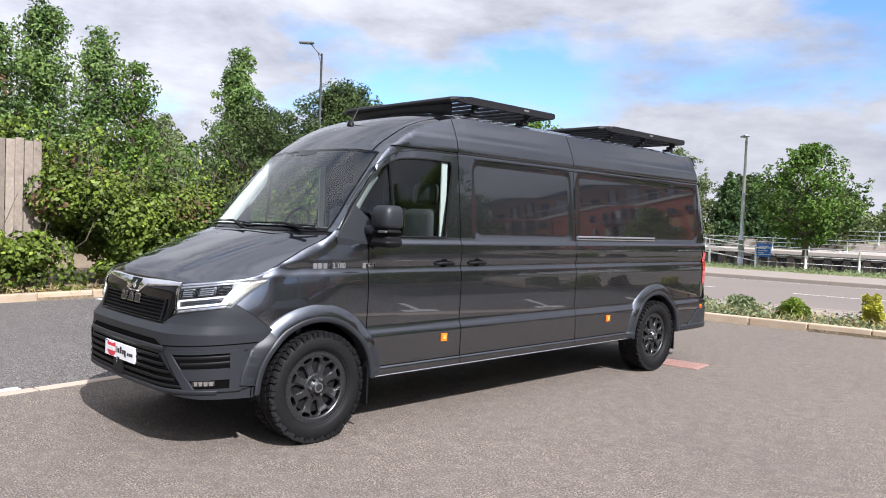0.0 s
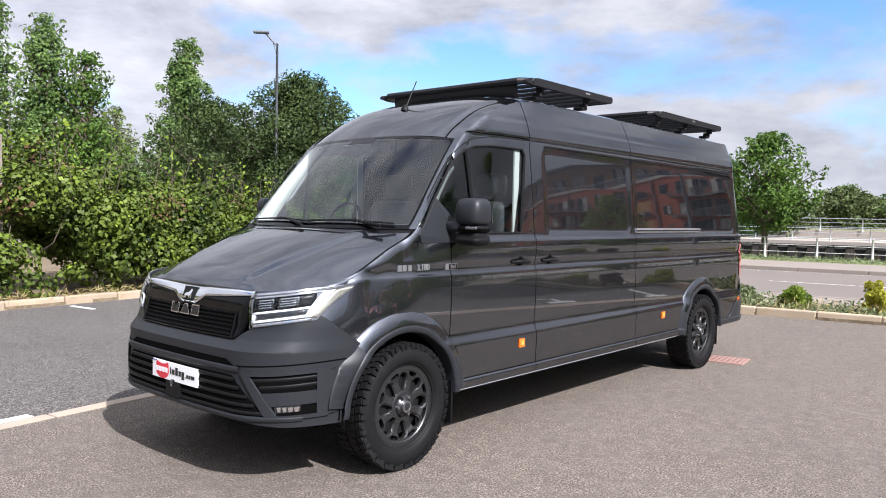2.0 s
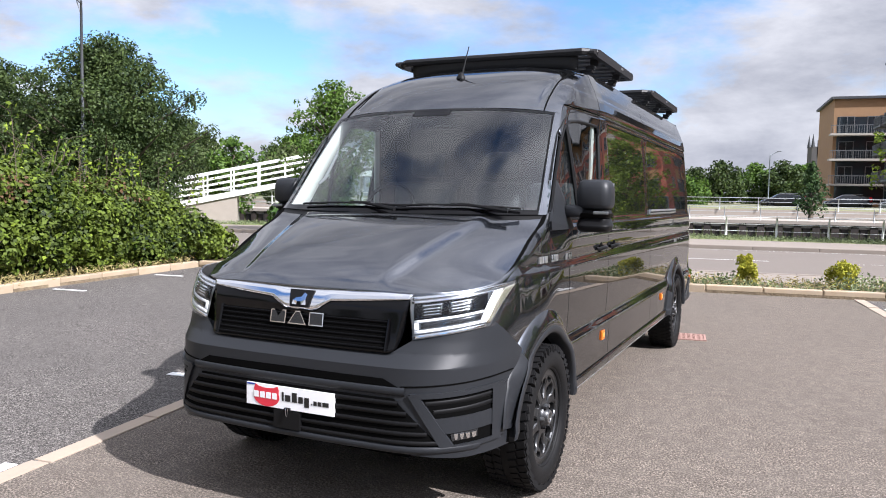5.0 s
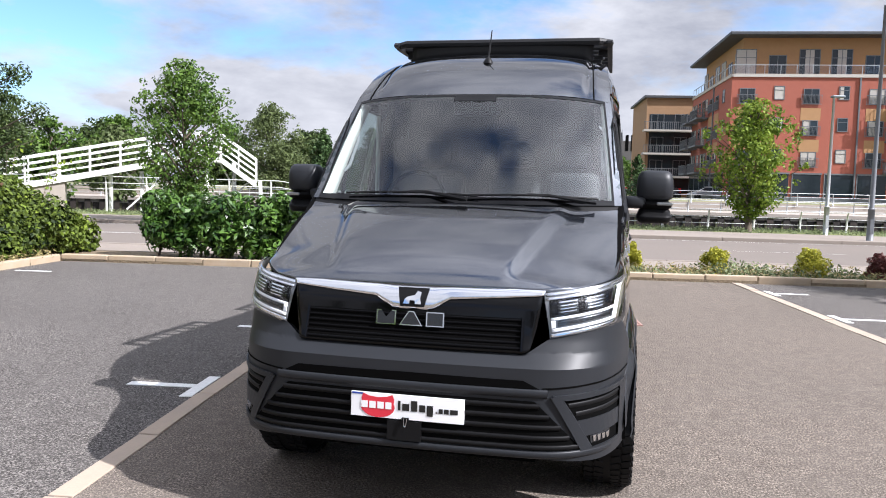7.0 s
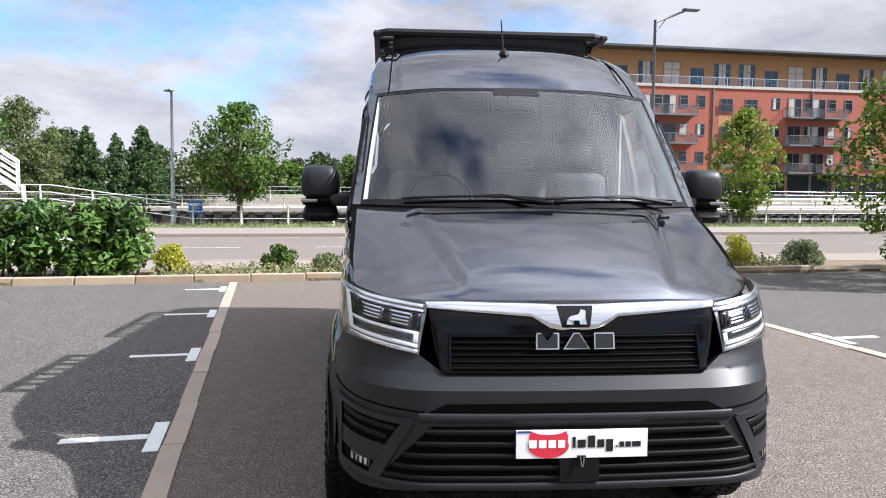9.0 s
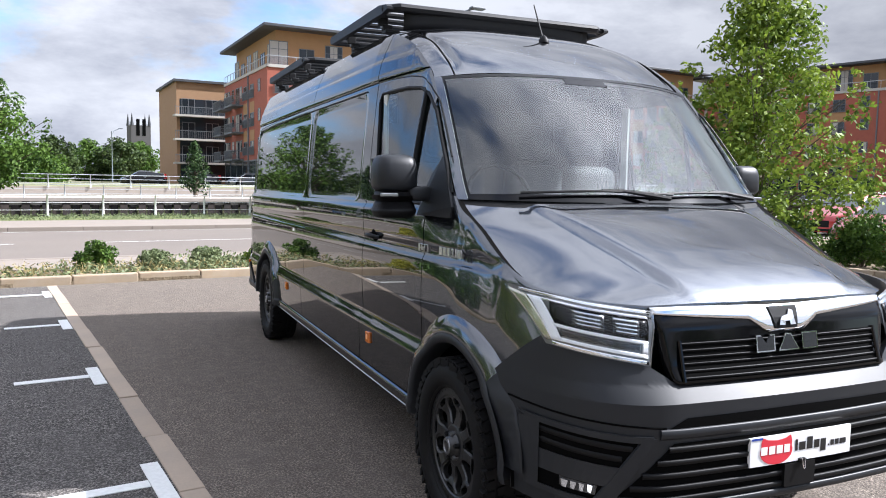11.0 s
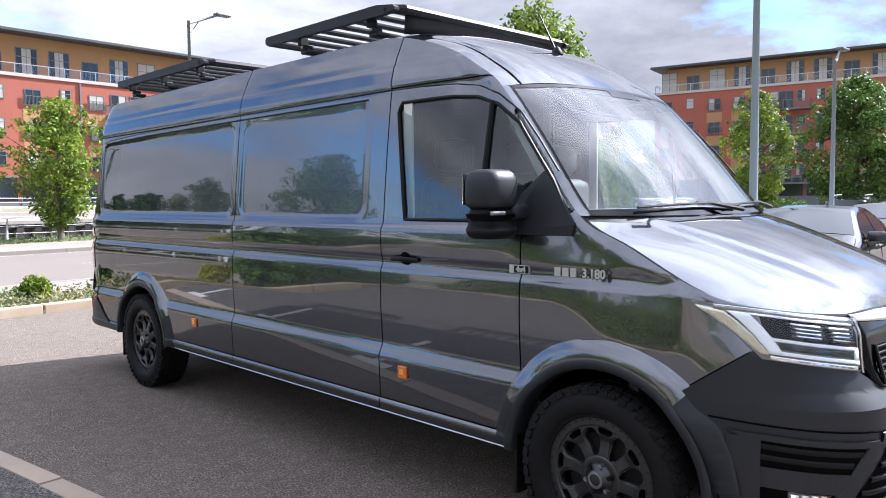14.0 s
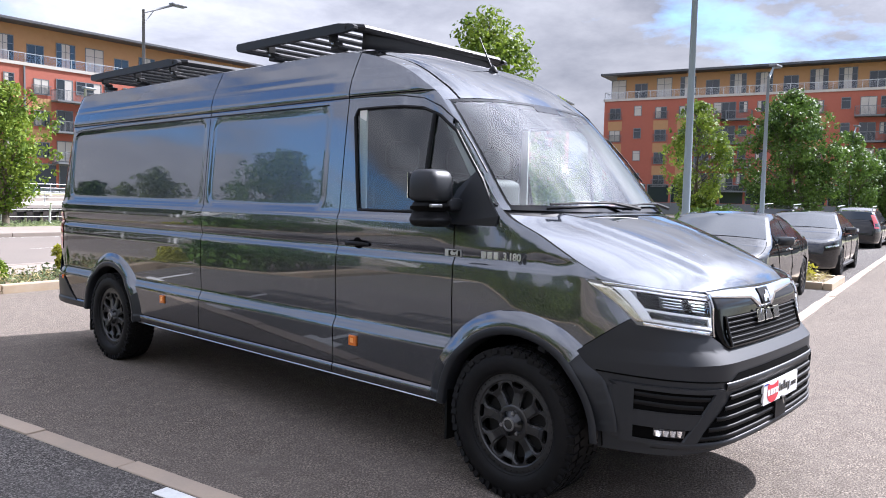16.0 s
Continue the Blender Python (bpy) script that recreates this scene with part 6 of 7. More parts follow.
part("shoot", bm, M_BARK, lb)["kind"] = "stuff"
quads_mesh("shoot_foliage", np.array(lc), np.full(len(lc), 0.075), 8, M_LEAFLIGHT, lb, up=0.5)

# weeds along the bed, as loose stuff
rng = np.random.default_rng(21)
wc = []
for _ in range(9000):
    u = rng.uniform(-3.2, 9.5)
    dens = 0.5 + 0.5 * math.sin(u * 2.3) * math.sin(u * 0.9 + 1)
    if rng.uniform() > 0.25 + 0.75 * dens:
        continue
    p = S(u, rng.uniform(9.75, 11.2))
    wc.append((p.x, p.y, 0.05 + rng.uniform(0, 0.28) * (0.3 + dens) * rng.uniform(0.2, 1)))
wd = quads_mesh("weeds", np.array(wc), np.full(len(wc), 0.055), 22, M_LEAFGREY, up=0.2)
tagged(wd, "low green weeds on the dry planting strip", "weeds", kind="stuff")
gc = []
for _ in range(7000):
    k = rng.integers(0, 3)
    u, v = ((rng.uniform(-3.2, 9.4), rng.uniform(9.72, 11.25)), (U_LEFT - rng.uniform(0, 0.55), rng.uniform(-6, 9.5)), (rng.uniform(11.15, 12.7), rng.uniform(0.3, 4.0)))[k]
    p = S(u, v)
    gc.append((p.x, p.y, 0.06 + rng.uniform(0, 0.16)))
tagged(quads_mesh("dry_grass", np.array(gc), np.full(len(gc), 0.11), 23, M_DRYGRASS, aspect=0.12), "dry straw-coloured grass along the kerbs", "grass", kind="stuff")
rng = np.random.default_rng(24)
gc = []
for _ in range(14000):
    p = S(rng.uniform(-30, 45), 27.3 + rng.uniform(0, 3.7))
    gc.append((p.x, p.y, 0.08 + rng.uniform(0, 0.10)))
tagged(quads_mesh("verge_grass", np.array(gc), np.full(len(gc), 0.13), 25, M_LEAFGREY, aspect=0.2), "short green grass tufts on the verge", "grass", kind="stuff")

shrub("yellow_shrub", "yellow-green shrub at the end of the hedge", *S(-2.95, 10.55)[:2], 0.75, 0.55, M_LEAFYELLOW, 31)
shrub("round_shrub", "dark green rounded shrub on the planting strip", -2.62, 10.75, 0.75, 0.52, M_LEAF, 32)
shrub("variegated_shrub", "low grey-green shrub on the planting strip", -1.75, 10.65, 0.75, 0.34, M_LEAFGREY, 33)
shrub("variegated_shrub", "low grey-green shrub on the planting strip", -0.85, 10.8, 0.8, 0.36, M_LEAFGREY, 34)
shrub("light_shrub", "fresh green low shrub on the planting strip", 0.05, 10.9, 0.7, 0.40, M_LEAFLIGHT, 35)
shrub("yellow_shrub", "bright yellow-green leafy shrub by the kerb", 1.25, 11.15, 0.50, 0.60, M_LEAFYELLOW, 36)
shrub("yellow_shrub", "bright yellow-green spreading shrub by the kerb", 2.85, 11.35, 0.72, 0.52, M_LEAFYELLOW, 37)
shrub("ball_shrub", "clipped yellow-green ball shrub by the kerb", 4.55, 11.30, 0.78, 0.62, M_LEAFYELLOW, 38, leaf=0.04, n=4000)
shrub("red_shrub", "dark red-leaved shrub by the kerb", 5.75, 11.45, 0.65, 0.50, M_LEAFRED, 39)
shrub("ball_shrub", "clipped yellow-green block shrub by the kerb", 6.75, 11.65, 0.85, 0.72, M_LEAFYELLOW, 40, leaf=0.04, n=4500)
shrub("dome_shrub", "grey-green dome shrub by the kerb", 8.35, 12.0, 1.05, 0.56, M_LEAFGREY, 41, leaf=0.04, n=4500)
shrub("big_shrub", "large dark green rounded shrub on the island", *S(11.95, 9.3)[:2], 2.1, 1.15, M_LEAF, 42, leaf=0.07, n=9000, count=60)
for k, v in enumerate((2.9, 4.3, 5.7, 7.3)):
    shrub("island_shrub", "dense dark green shrub on the island", *S(11.95, v)[:2], 1.7, 1.15, M_LEAF, 43 + k, leaf=0.06, n=6000, count=40)
shrub("island_grass_clump", "yellow-green grassy clump at the island's end", *S(11.85, 0.95)[:2], 1.1, 0.55, M_LEAFYELLOW, 50, leaf=0.06)

# ---- trees ----
tree("poplar_tree", "tall slender light green tree behind the thicket", -22.5, 5.2, 8.5, 1.95, 1.2, plume, M_LEAFPOPLAR, 101, leaf=0.18, count=120, lump=0.30, per=190)
tree("poplar_tree", "slender light green tree behind the thicket", -20.1, 6.2, 7.3, 1.65, 1.0, plume, M_LEAFPOPLAR, 102, leaf=0.17, count=110, lump=0.30, per=200)
tree("poplar_tree", "slender dark-leaved tree behind the thicket", -18.9, 6.9, 6.2, 1.4, 1.0, plume, M_LEAF, 103, leaf=0.16, count=90, lump=0.32, per=210)
tree("poplar_tree", "slender light green tree behind the thicket", -21.6, 3.6, 7.2, 1.7, 1.0, plume, M_LEAFPOPLAR, 100, leaf=0.18, count=90, lump=0.30, per=190)
tree("willow_tree", "small grey-green tree behind the thicket", -22.1, 9.3, 5.1, 0.95, 1.0, oval, M_LEAFGREY, 99, leaf=0.15, count=70, lump=0.32, per=200)
tree("spire_tree", "slender pointed young tree beyond the car park", -36.5, 20.4, 11.4, 3.0, 0.8, spire, M_LEAFPOPLAR, 104, leaf=0.24, count=130, lump=0.26)
tree("round_tree", "broad dark green round-headed tree", -23.9, 18.6, 7.6, 4.0, 0.8, roundish, M_LEAFDARK, 105, leaf=0.17, count=190, lump=0.26, trunk=0.25, per=230)
tree("round_tree", "broad dark green round-headed tree", -29.0, 17.2, 6.9, 2.9, 0.8, roundish, M_LEAFDARK, 106, leaf=0.19, count=140, lump=0.24, trunk=0.22, per=170)
tree("verge_tree", "young broad-leaved tree on the verge by the river", -14.5, 21.3, 5.9, 2.0, 1.3, oval, M_LEAF, 107, leaf=0.18, count=130, lump=0.24, per=180)
tree("verge_tree", "young broad-leaved tree on the verge by the river", -6.9, 30.4, 5.35, 2.15, 1.6, oval, M_LEAF, 108, leaf=0.21, count=120, lump=0.23, per=150)
tree("verge_tree", "young broad-leaved tree on the verge by the river", 6.5, 30.0, 5.5, 2.1, 1.2, oval, M_LEAFLIGHT, 109, leaf=0.21, count=110, lump=0.24, per=150)
tree("verge_tree", "young broad-leaved tree on the verge by the river", 17.6, 33.6, 5.9, 2.0, 0.9, oval, M_LEAFLIGHT, 110, leaf=0.22, count=110, lump=0.24, per=150)
tree("island_tree", "light green young tree with loose branches on the planted island", 9.9, 9.1, 5.8, 2.6, 1.1, slim, M_LEAFLIGHT, 111, leaf=0.15, count=125, lump=0.19, per=280, trunk=0.07)
tree("car_park_tree", "light green young tree among the parked cars", 39.9, 17.1, 7.6, 2.1, 1.2, oval, M_LEAFLIGHT, 112, leaf=0.23, count=110, lump=0.24)
tree("car_park_tree", "broad green tree among the parked cars", 39.8, 11.8, 7.7, 3.0, 1.0, oval, M_LEAF, 113, leaf=0.23, count=150, lump=0.22)
tree("car_park_tree", "green tree among the parked cars", 49.3, 11.1, 6.2, 2.0, 1.0, oval, M_LEAF, 114, leaf=0.24, count=90, lump=0.25)
tree("car_park_tree", "green tree among the parked cars", 54.6, 10.4, 5.4, 2.2, 1.0, oval, M_LEAF, 115, leaf=0.24, count=90, lump=0.25)
tree("car_park_tree", "small green tree among the parked cars", 48.0, 29.3, 5.4, 1.6, 0.9, oval, M_LEAF, 116, leaf=0.23, count=80, lump=0.26)
tree("car_park_tree", "small light green tree among the parked cars", 30.0, 20.4, 4.7, 1.1, 0.9, oval, M_LEAFLIGHT, 117, leaf=0.18, count=70, lump=0.28)
tree("fir_tree", "dark pointed conifer beyond the river", -24.9, 61.7, 6.6, 2.3, 0.3, cone, M_LEAFFIR, 121, leaf=0.28, count=120, lump=0.24, z0=0.2)
tree("fir_tree", "dark pointed conifer beyond the river", -23.1, 63.4, 6.1, 2.0, 0.3, cone, M_LEAFFIR, 122, leaf=0.28, count=110, lump=0.24, z0=0.2)
tree("fir_tree", "dark pointed conifer beyond the river", -21.4, 65.0, 7.0, 2.6, 0.3, cone, M_LEAFFIR, 123, leaf=0.28, count=120, lump=0.24, z0=0.2)
tree("cedar_tree", "low spreading dark conifer beyond the river", -19.5, 62.0, 3.4, 3.0, 0.3, cone, M_LEAFFIR, 124, leaf=0.26, count=120, lump=0.2, z0=0.2)
tree("bank_tree", "grey-green open-crowned tree on the far river bank", -30.6, 62.9, 8.9, 3.4, 1.2, roundish, M_LEAFOLIVE, 125, leaf=0.30, count=110, lump=0.24, per=90, z0=0.2)
tree("bank_tree", "small dark green tree before the far apartment block", 2.55, 51.2, 3.7, 1.3, 0.5, cone, M_LEAFFIR, 127, leaf=0.24, count=80, lump=0.28, per=110, z0=0.6)
tree("bank_tree", "olive-green bushy tree on the far river bank", -28.2, 60.5, 4.9, 3.1, 0.3, roundish, M_LEAFOLIVE, 126, leaf=0.28, count=90, lump=0.26, per=90, z0=0.2)
rnd = random.Random(9)
for k, (bx, by, h, r) in enumerate(((-46, 62, 7.5, 4.4), (-56, 56, 7.5, 5), (-66, 48, 8, 5.5), (-14, 74, 4.6, 4.0), (-10, 78, 4.2, 4.0), (-39.3, 39.5, 5.6, 2.2), (-37.0, 41.4, 5.5, 2.6), (-33.8, 44.2, 5.2, 2.2), (-50, 40, 7, 4.6), (-60, 34, 7.5, 5), (-70, 30, 9, 6), (-16.2, 63.5, 4.6, 2.6))):
    tree("bank_tree", "mixed green tree on the far river bank", bx, by, h, r, 0.5, roundish, M_LEAFOLIVE if k % 2 else M_LEAF, 130 + k, leaf=0.34, count=90, lump=0.25, per=75, trunk=0.25, z0=0.2)
for k, (bx, by, h, r) in enumerate(((-26, 170, 8, 5), (-14, 168, 9, 5.5), (-2, 172, 9, 6), (-36, 166, 8, 6), (-48, 160, 10, 7), (-20, 174, 8, 5), (-8, 178, 9, 6), (-62, 150, 12, 8), (-76, 140, 12, 8), (2, 182, 9, 6), (-90, 120, 12, 9), (-100, 100, 13, 9), (-105, 80, 13, 9), (-100, 60, 12, 9), (-95, 40, 12, 9))):
    tree("far_tree", "distant green tree on the skyline", bx, by, h, r, 0.4, roundish, M_LEAFDARK if k % 3 else M_LEAF, 160 + k, leaf=0.62, count=75, lump=0.26, per=30, trunk=0.3, z0=1.0)
for k in range(17):
    a = radians(130 + 8.5 * k)
    d = 62 + 9 * math.sin(k * 2.1)
    tree("boundary_tree", "green tree along the edge of the site", d * math.sin(a), d * math.cos(a), 9 + 3 * math.sin(k * 1.7), 5, 0.5, roundish, M_LEAFDARK if k % 2 else M_LEAF, 200 + k, leaf=0.5, count=45, lump=0.3, per=34, trunk=0.25)


# ---- street furniture ----
def lamp_post(name, x, y, h, head, label, r=0.075, arm=1.1, way=0.0, mat_=None):
    t = thing(name, label, "street lamp", Matrix.Translation((x, y, 0)) @ Matrix.Rotation(way, 4, "Z"), group="street lamps")
    part("base", tubes(([(0, 0, -0.05), (0, 0, 1.2)], r * 1.35), sides=12), mat_ or M_GREYPOST, t, smooth=True)
    part("pole", tubes(([(0, 0, 1.2), (0, 0, 1.25), (0, 0, h)], [r * 1.3, r, r * 0.6]), sides=12), mat_ or M_GREYPOST, t, smooth=True)
    if head == "arm":
        part("arm", tubes(([(0, 0, h - 0.1), (arm * 0.5, 0, h + 0.16), (arm, 0, h + 0.43)], [r * 0.55, r * 0.5, r * 0.45]), ([(0, 0, h - 0.55), (arm * 0.35, 0, h + 0.08)], 0.018), sides=8), mat_ or M_GREYPOST, t, smooth=True)
        hd = part("lamp_head", boxes((arm - 0.15, -0.14, h + 0.41, arm + 0.50, 0.14, h + 0.50), bevel=0.03), M_FRAMEGREY, t)
        part("lamp_lens", boxes((arm, -0.10, h + 0.395, arm + 0.42, 0.10, h + 0.408)), M_GREYPOST, hd)
    else:
        hd = part("lamp_head", boxes((-0.10, -0.13, h, 0.42, 0.13, h + 0.08), bevel=0.03), M_GREYPOST, t)
        part("lamp_lens", boxes((0.0, -0.09, h - 0.012, 0.36, 0.09, h - 0.001)), M_RENDER, hd)
    part("door_box", boxes((-0.06, -r * 1.5, 0.35, 0.06, -r * 1.2, 0.85)), mat_ or M_GREYPOST, t)
    return t


lamp_post("street_lamp", -22.55, 16.45, 8.62, "arm", "tall grey street lamp with one raised arm", way=radians(-135), arm=0.5, mat_=M_FRAMEGREY)
lamp_post("street_lamp", -9.85, 30.75, 5.85, "top", "slim galvanised lamp post by the river railing", r=0.085, mat_=M_GALV, way=2.4)
lamp_post("street_lamp", 9.4, 29.6, 5.6, "top", "slim galvanised lamp post by the river railing", r=0.075, mat_=M_GALV, way=0.2)
lamp_post("street_lamp", 9.8, 25.45, 8.25, "arm", "tall grey street lamp with one raised arm", r=0.085, way=0.1, arm=1.3, mat_=M_FRAMEGREY)
lamp_post("car_park_lamp", 14.12, 5.98, 8.5, "top", "thick grey car park lamp column", r=0.10)
lamp_post("car_park_lamp", 24.4, 7.75, 6.15, "arm", "grey car park lamp column with a short arm", r=0.085, arm=0.5, way=0.0)
lamp_post("car_park_lamp", 49.0, 11.0, 6.2, "arm", "grey car park lamp column with a short arm", r=0.085, arm=0.5)
lamp_post("far_lamp", 4.5, 120.0, 9.0, "arm", "slender far street lamp beyond the river", r=0.09)
lamp_post("far_lamp", -3.0, 125.0, 9.0, "arm", "slender far street lamp beyond the river", r=0.09)


def railing(name, label, p0, p1, z, height, rails, spacing, material, lean=0.0, r=0.022):
    a, b = Vector(p0), Vector(p1)
    ln = (b - a).length
    t = thing(name, label, "railing", site(a.x, a.y, z, math.degrees(math.atan2(b.y - a.y, b.x - a.x))), kind="")
    n = int(ln / spacing)
    first = None
    for k in range(n + 1):
        if first is None:
            bm = bmesh.new()
            tube(bm, [(0, 0, -0.05), (0, lean * 0.3, height * 0.4), (0, lean, height)], [0.055, 0.045, 0.03], 6)
            first = part("post", bm, material, t, smooth=True)
        else:
            o = new("post", first.data)
            o.parent = t
            o.matrix_basis = Matrix.Translation((k * ln / n, 0, 0))
    for k in range(rails):
        h = height * (k + 1) / rails
        part("rail", tubes(([(0, lean * h / height, h - 0.02), (ln, lean * h / height, h - 0.02)], r if k == rails - 1 else r * 0.7), sides=6), material, t)
    return t


railing("river_railing", "galvanised steel railing with curved posts along the river", (-4.4, 30.95), (70, 30.95), 0.05, 0.88, 3, 2.0, M_WHITESTEEL, lean=-0.12, r=0.017)
rp = thing("ramp_railing", "pale steel railing rising along the ramp to the footbridge", "railing", site(-4.4, 30.95, 0.05))
for h in (0.27, 0.56, 0.86):
    part("rail", tubes(([(-0.02, -0.12 * h, h), (-5.6, -0.12 * h, h + 0.80), (-26.0, -0.12 * h, h + 0.82)], 0.024), sides=6), M_WHITESTEEL, rp)
for k in range(13):
    d = -2.0 - 2.0 * k
    part("post", tubes(([(d, 0, -0.1), (d, -0.04, 0.4 + min(0.8, -d / 7)), (d, -0.10, 0.86 + min(0.8, -d / 7))], [0.055, 0.045, 0.03]), sides=6), M_WHITESTEEL, rp)
railing("bank_railing", "pale steel railing along the far river bank", (-60, 56.6), (110, 56.6), 0.25, 0.95, 3, 2.5, M_GALV, r=0.028)
railing("terrace_railing", "pale steel railing on the far terrace wall", (-10, 63.9), (110, 63.9), 0.95, 1.0, 3, 3.0, M_GALV, r=0.028)
tw = thing("terrace_wall", "pale concrete terrace wall on the far bank", "wall", site(-40, 64, 0.2), kind="structure")
part("wall", boxes((0, 0, 0, 160, 0.4, 0.78)), M_CONCRETE, tw)
# sheet piling of the far bank: many folded piles
bm = bmesh.new()
for k in range(420):
    u = -100 + k * 0.62
    d = 0.0 if k % 2 else 0.16
    p = [S(u, 56.15 + d), S(u + 0.50, 56.15 + d), S(u + 0.62, 56.15 + 0.16 - d)]
    lo = [bm.verts.new((q.x, q.y, -3.2)) for q in p[:2]]
    hi = [bm.verts.new((q.x, q.y, 0.05)) for q in p[:2]]
    bm.faces.new((lo[0], lo[1], hi[1], hi[0]))
tagged(mesh_ob("sheet_piling", bm, M_PILE), "dark rusty sheet piling below the far bank", "retaining wall", kind="stuff")
cap = thing("pile_cap", "pale concrete beam on the sheet piling", "wall", site(-120, 56.05, 0.02), kind="structure")
part("beam", boxes((0, 0, 0, 280, 0.35, 0.24)), M_CONCRETE, cap)

sg = thing("river_sign", "small blue notice board on posts by the river", "sign", Matrix.Translation((-9.0, 31.2, 0.05)) @ Matrix.Rotation(0.25, 4, "Z"))
part("post", tubes(([(-0.22, 0, 0), (-0.22, 0, 1.05)], 0.03), ([(0.22, 0, 0), (0.22, 0, 1.05)], 0.03)), M_GALV, sg)
bd = part("board", boxes((-0.30, -0.03, 0.42, 0.30, -0.01, 1.02), bevel=0.01), M_BLUESIGN, sg)
for k, (a, b, z) in enumerate(((-0.22, 0.20, 0.90), (-0.22, 0.10, 0.80), (-0.22, 0.16, 0.70), (-0.22, 0.02, 0.60))):
    part("letter_bar", boxes((a, -0.034, z - 0.02, b, -0.031, z + 0.02)), M_WHITE, bd)

# timber fence beside the thicket
fn = thing("timber_fence", "weathered grey vertical-board timber fence", "fence", site(U_LEFT - 1.15, 2.65, 0.0))
pb = boxes((-0.011, -0.07, 0.0, 0.011, 0.07, 2.70), bevel=0.003)
board = part("board", pb, M_TIMBER, fn)
board.location = (0, -0.07, 0)
for k in range(1, 90):
    o = new("board", board.data)
    o.parent = fn
    o.matrix_basis = Matrix.Translation((0.012 * (k % 2), -0.07 - 0.152 * k, random.Random(k).uniform(-0.03, 0.02)))
for z in (0.5, 1.4, 2.3):
    part("fence_rail", boxes((-0.06, -13.4, z - 0.04, -0.012, 0.0, z + 0.04)), M_TIMBER, fn)
part("fence_post", boxes((-0.11, -0.10, 0, -0.012, 0.0, 2.72)), M_TIMBER, fn)

# white footbridge over the river
fb = thing("footbridge", "white steel footbridge with slatted parapets", "footbridge")
B0, B1, B2, B3 = Vector((-30.0, 23.2, 0.20)), Vector((-20.3, 30.3, 2.80)), Vector((-18.5, 31.2, 2.85)), Vector((-16.95, 32.0, 1.62))
for a, b in ((B0, B1), (B1, B2), (B2, B3)):
    d = (b - a)
    nrm = Vector((-d.y, d.x, 0)).normalized() * 0.9
    bm = bmesh.new()
    vt = [bm.verts.new(p) for p in (a + nrm, a - nrm, b - nrm, b + nrm)]
    f1 = bm.faces.new(vt)
    r = bmesh.ops.extrude_face_region(bm, geom=[f1])
    for v in (g for g in r["geom"] if isinstance(g, bmesh.types.BMVert)):
        v.co.z -= 0.28
    bmesh.ops.recalc_face_normals(bm, faces=bm.faces)
    part("deck", bm, M_WHITESTEEL, fb)
    for s in (1, -1):
        for h in (0.25, 0.55, 0.85, 1.15):
            part("parapet_rail", tubes(([a + nrm * s + Vector((0, 0, h)), b + nrm * s + Vector((0, 0, h))], 0.045 if h > 1 else 0.03), sides=6), M_WHITESTEEL, fb)
        n = max(2, int(d.length / 1.3))
        for k in range(n + 1):
            p = a.lerp(b, k / n) + nrm * s
            part("parapet_post", tubes(([p, p + Vector((0, 0, 1.18))], 0.04), sides=6), M_WHITESTEEL, fb)
# slanted legs with cross braces, and the solid foot of the ramp
for p in (B0.lerp(B1, 0.80), B1, B2, B2.lerp(B3, 0.75)):
    for q in (0.75, -0.75):
        part("pier", tubes(([(p.x + q * 0.8, p.y + q * 0.5, -0.1), (p.x + q * 0.5, p.y + q * 0.9, p.z - 0.25)], 0.10)), M_WHITESTEEL, fb)
for a, b in ((B0.lerp(B1, 0.80), B1), (B2, B2.lerp(B3, 0.75))):
    part("brace", tubes(([(a.x, a.y, 0.15), (b.x, b.y, b.z - 0.35)], 0.045), ([(b.x, b.y, 0.15), (a.x, a.y, a.z - 0.35)], 0.045)), M_WHITESTEEL, fb)
d = (B1 - B0)
nrm = Vector((-d.y, d.x, 0)).normalized() * 0.8
e_ = B0.lerp(B1, 0.58)
bm = bmesh.new()
f1 = bm.faces.new([bm.verts.new(p) for p in (Vector((B0.x, B0.y, -0.2)) - nrm, Vector((e_.x, e_.y, -0.2)) - nrm, e_ - nrm + Vector((0, 0, -0.29)), B0 - nrm + Vector((0, 0, -0.29)))])
r = bmesh.ops.extrude_face_region(bm, geom=[f1])
for v in (g for g in r["geom"] if isinstance(g, bmesh.types.BMVert)):
    v.co += nrm * 2
bmesh.ops.recalc_face_normals(bm, faces=bm.faces)
part("ramp_wall", bm, M_CONCRETE, fb, "stained concrete wall under the ramp")

# ---- buildings ----
def shared(name, data, parent, m):
    o = new(name, data)
    o.parent = parent
    o.matrix_basis = m
    return o


def mesh_of(bm, *mats):
    me = bpy.data.meshes.new("piece")
    bm.normal_update()
    bm.to_mesh(me)
    bm.free()
    for m in mats:
        me.materials.append(m)
    return me


def lattice(xbars, zbars, y0, y1):
    """One connected grid of upright and level bars, given by their extents."""
    xs = sorted({v for b in xbars for v in b})
    zs_ = sorted({v for b in zbars for v in b})
    bm = bmesh.new()
    vt = [[bm.verts.new((x, y0, z)) for z in zs_] for x in xs]
    for i in range(len(xs) - 1):
        for k in range(len(zs_) - 1):
            xm, zm = (xs[i] + xs[i + 1]) / 2, (zs_[k] + zs_[k + 1]) / 2
            if any(a < xm < b for a, b in xbars) or any(a < zm < b for a, b in zbars):
                bm.faces.new((vt[i][k], vt[i + 1][k], vt[i + 1][k + 1], vt[i][k + 1]))
    r = bmesh.ops.extrude_face_region(bm, geom=bm.faces[:])
    for v in (g for g in r["geom"] if isinstance(g, bmesh.types.BMVert)):
        v.co.y = y1
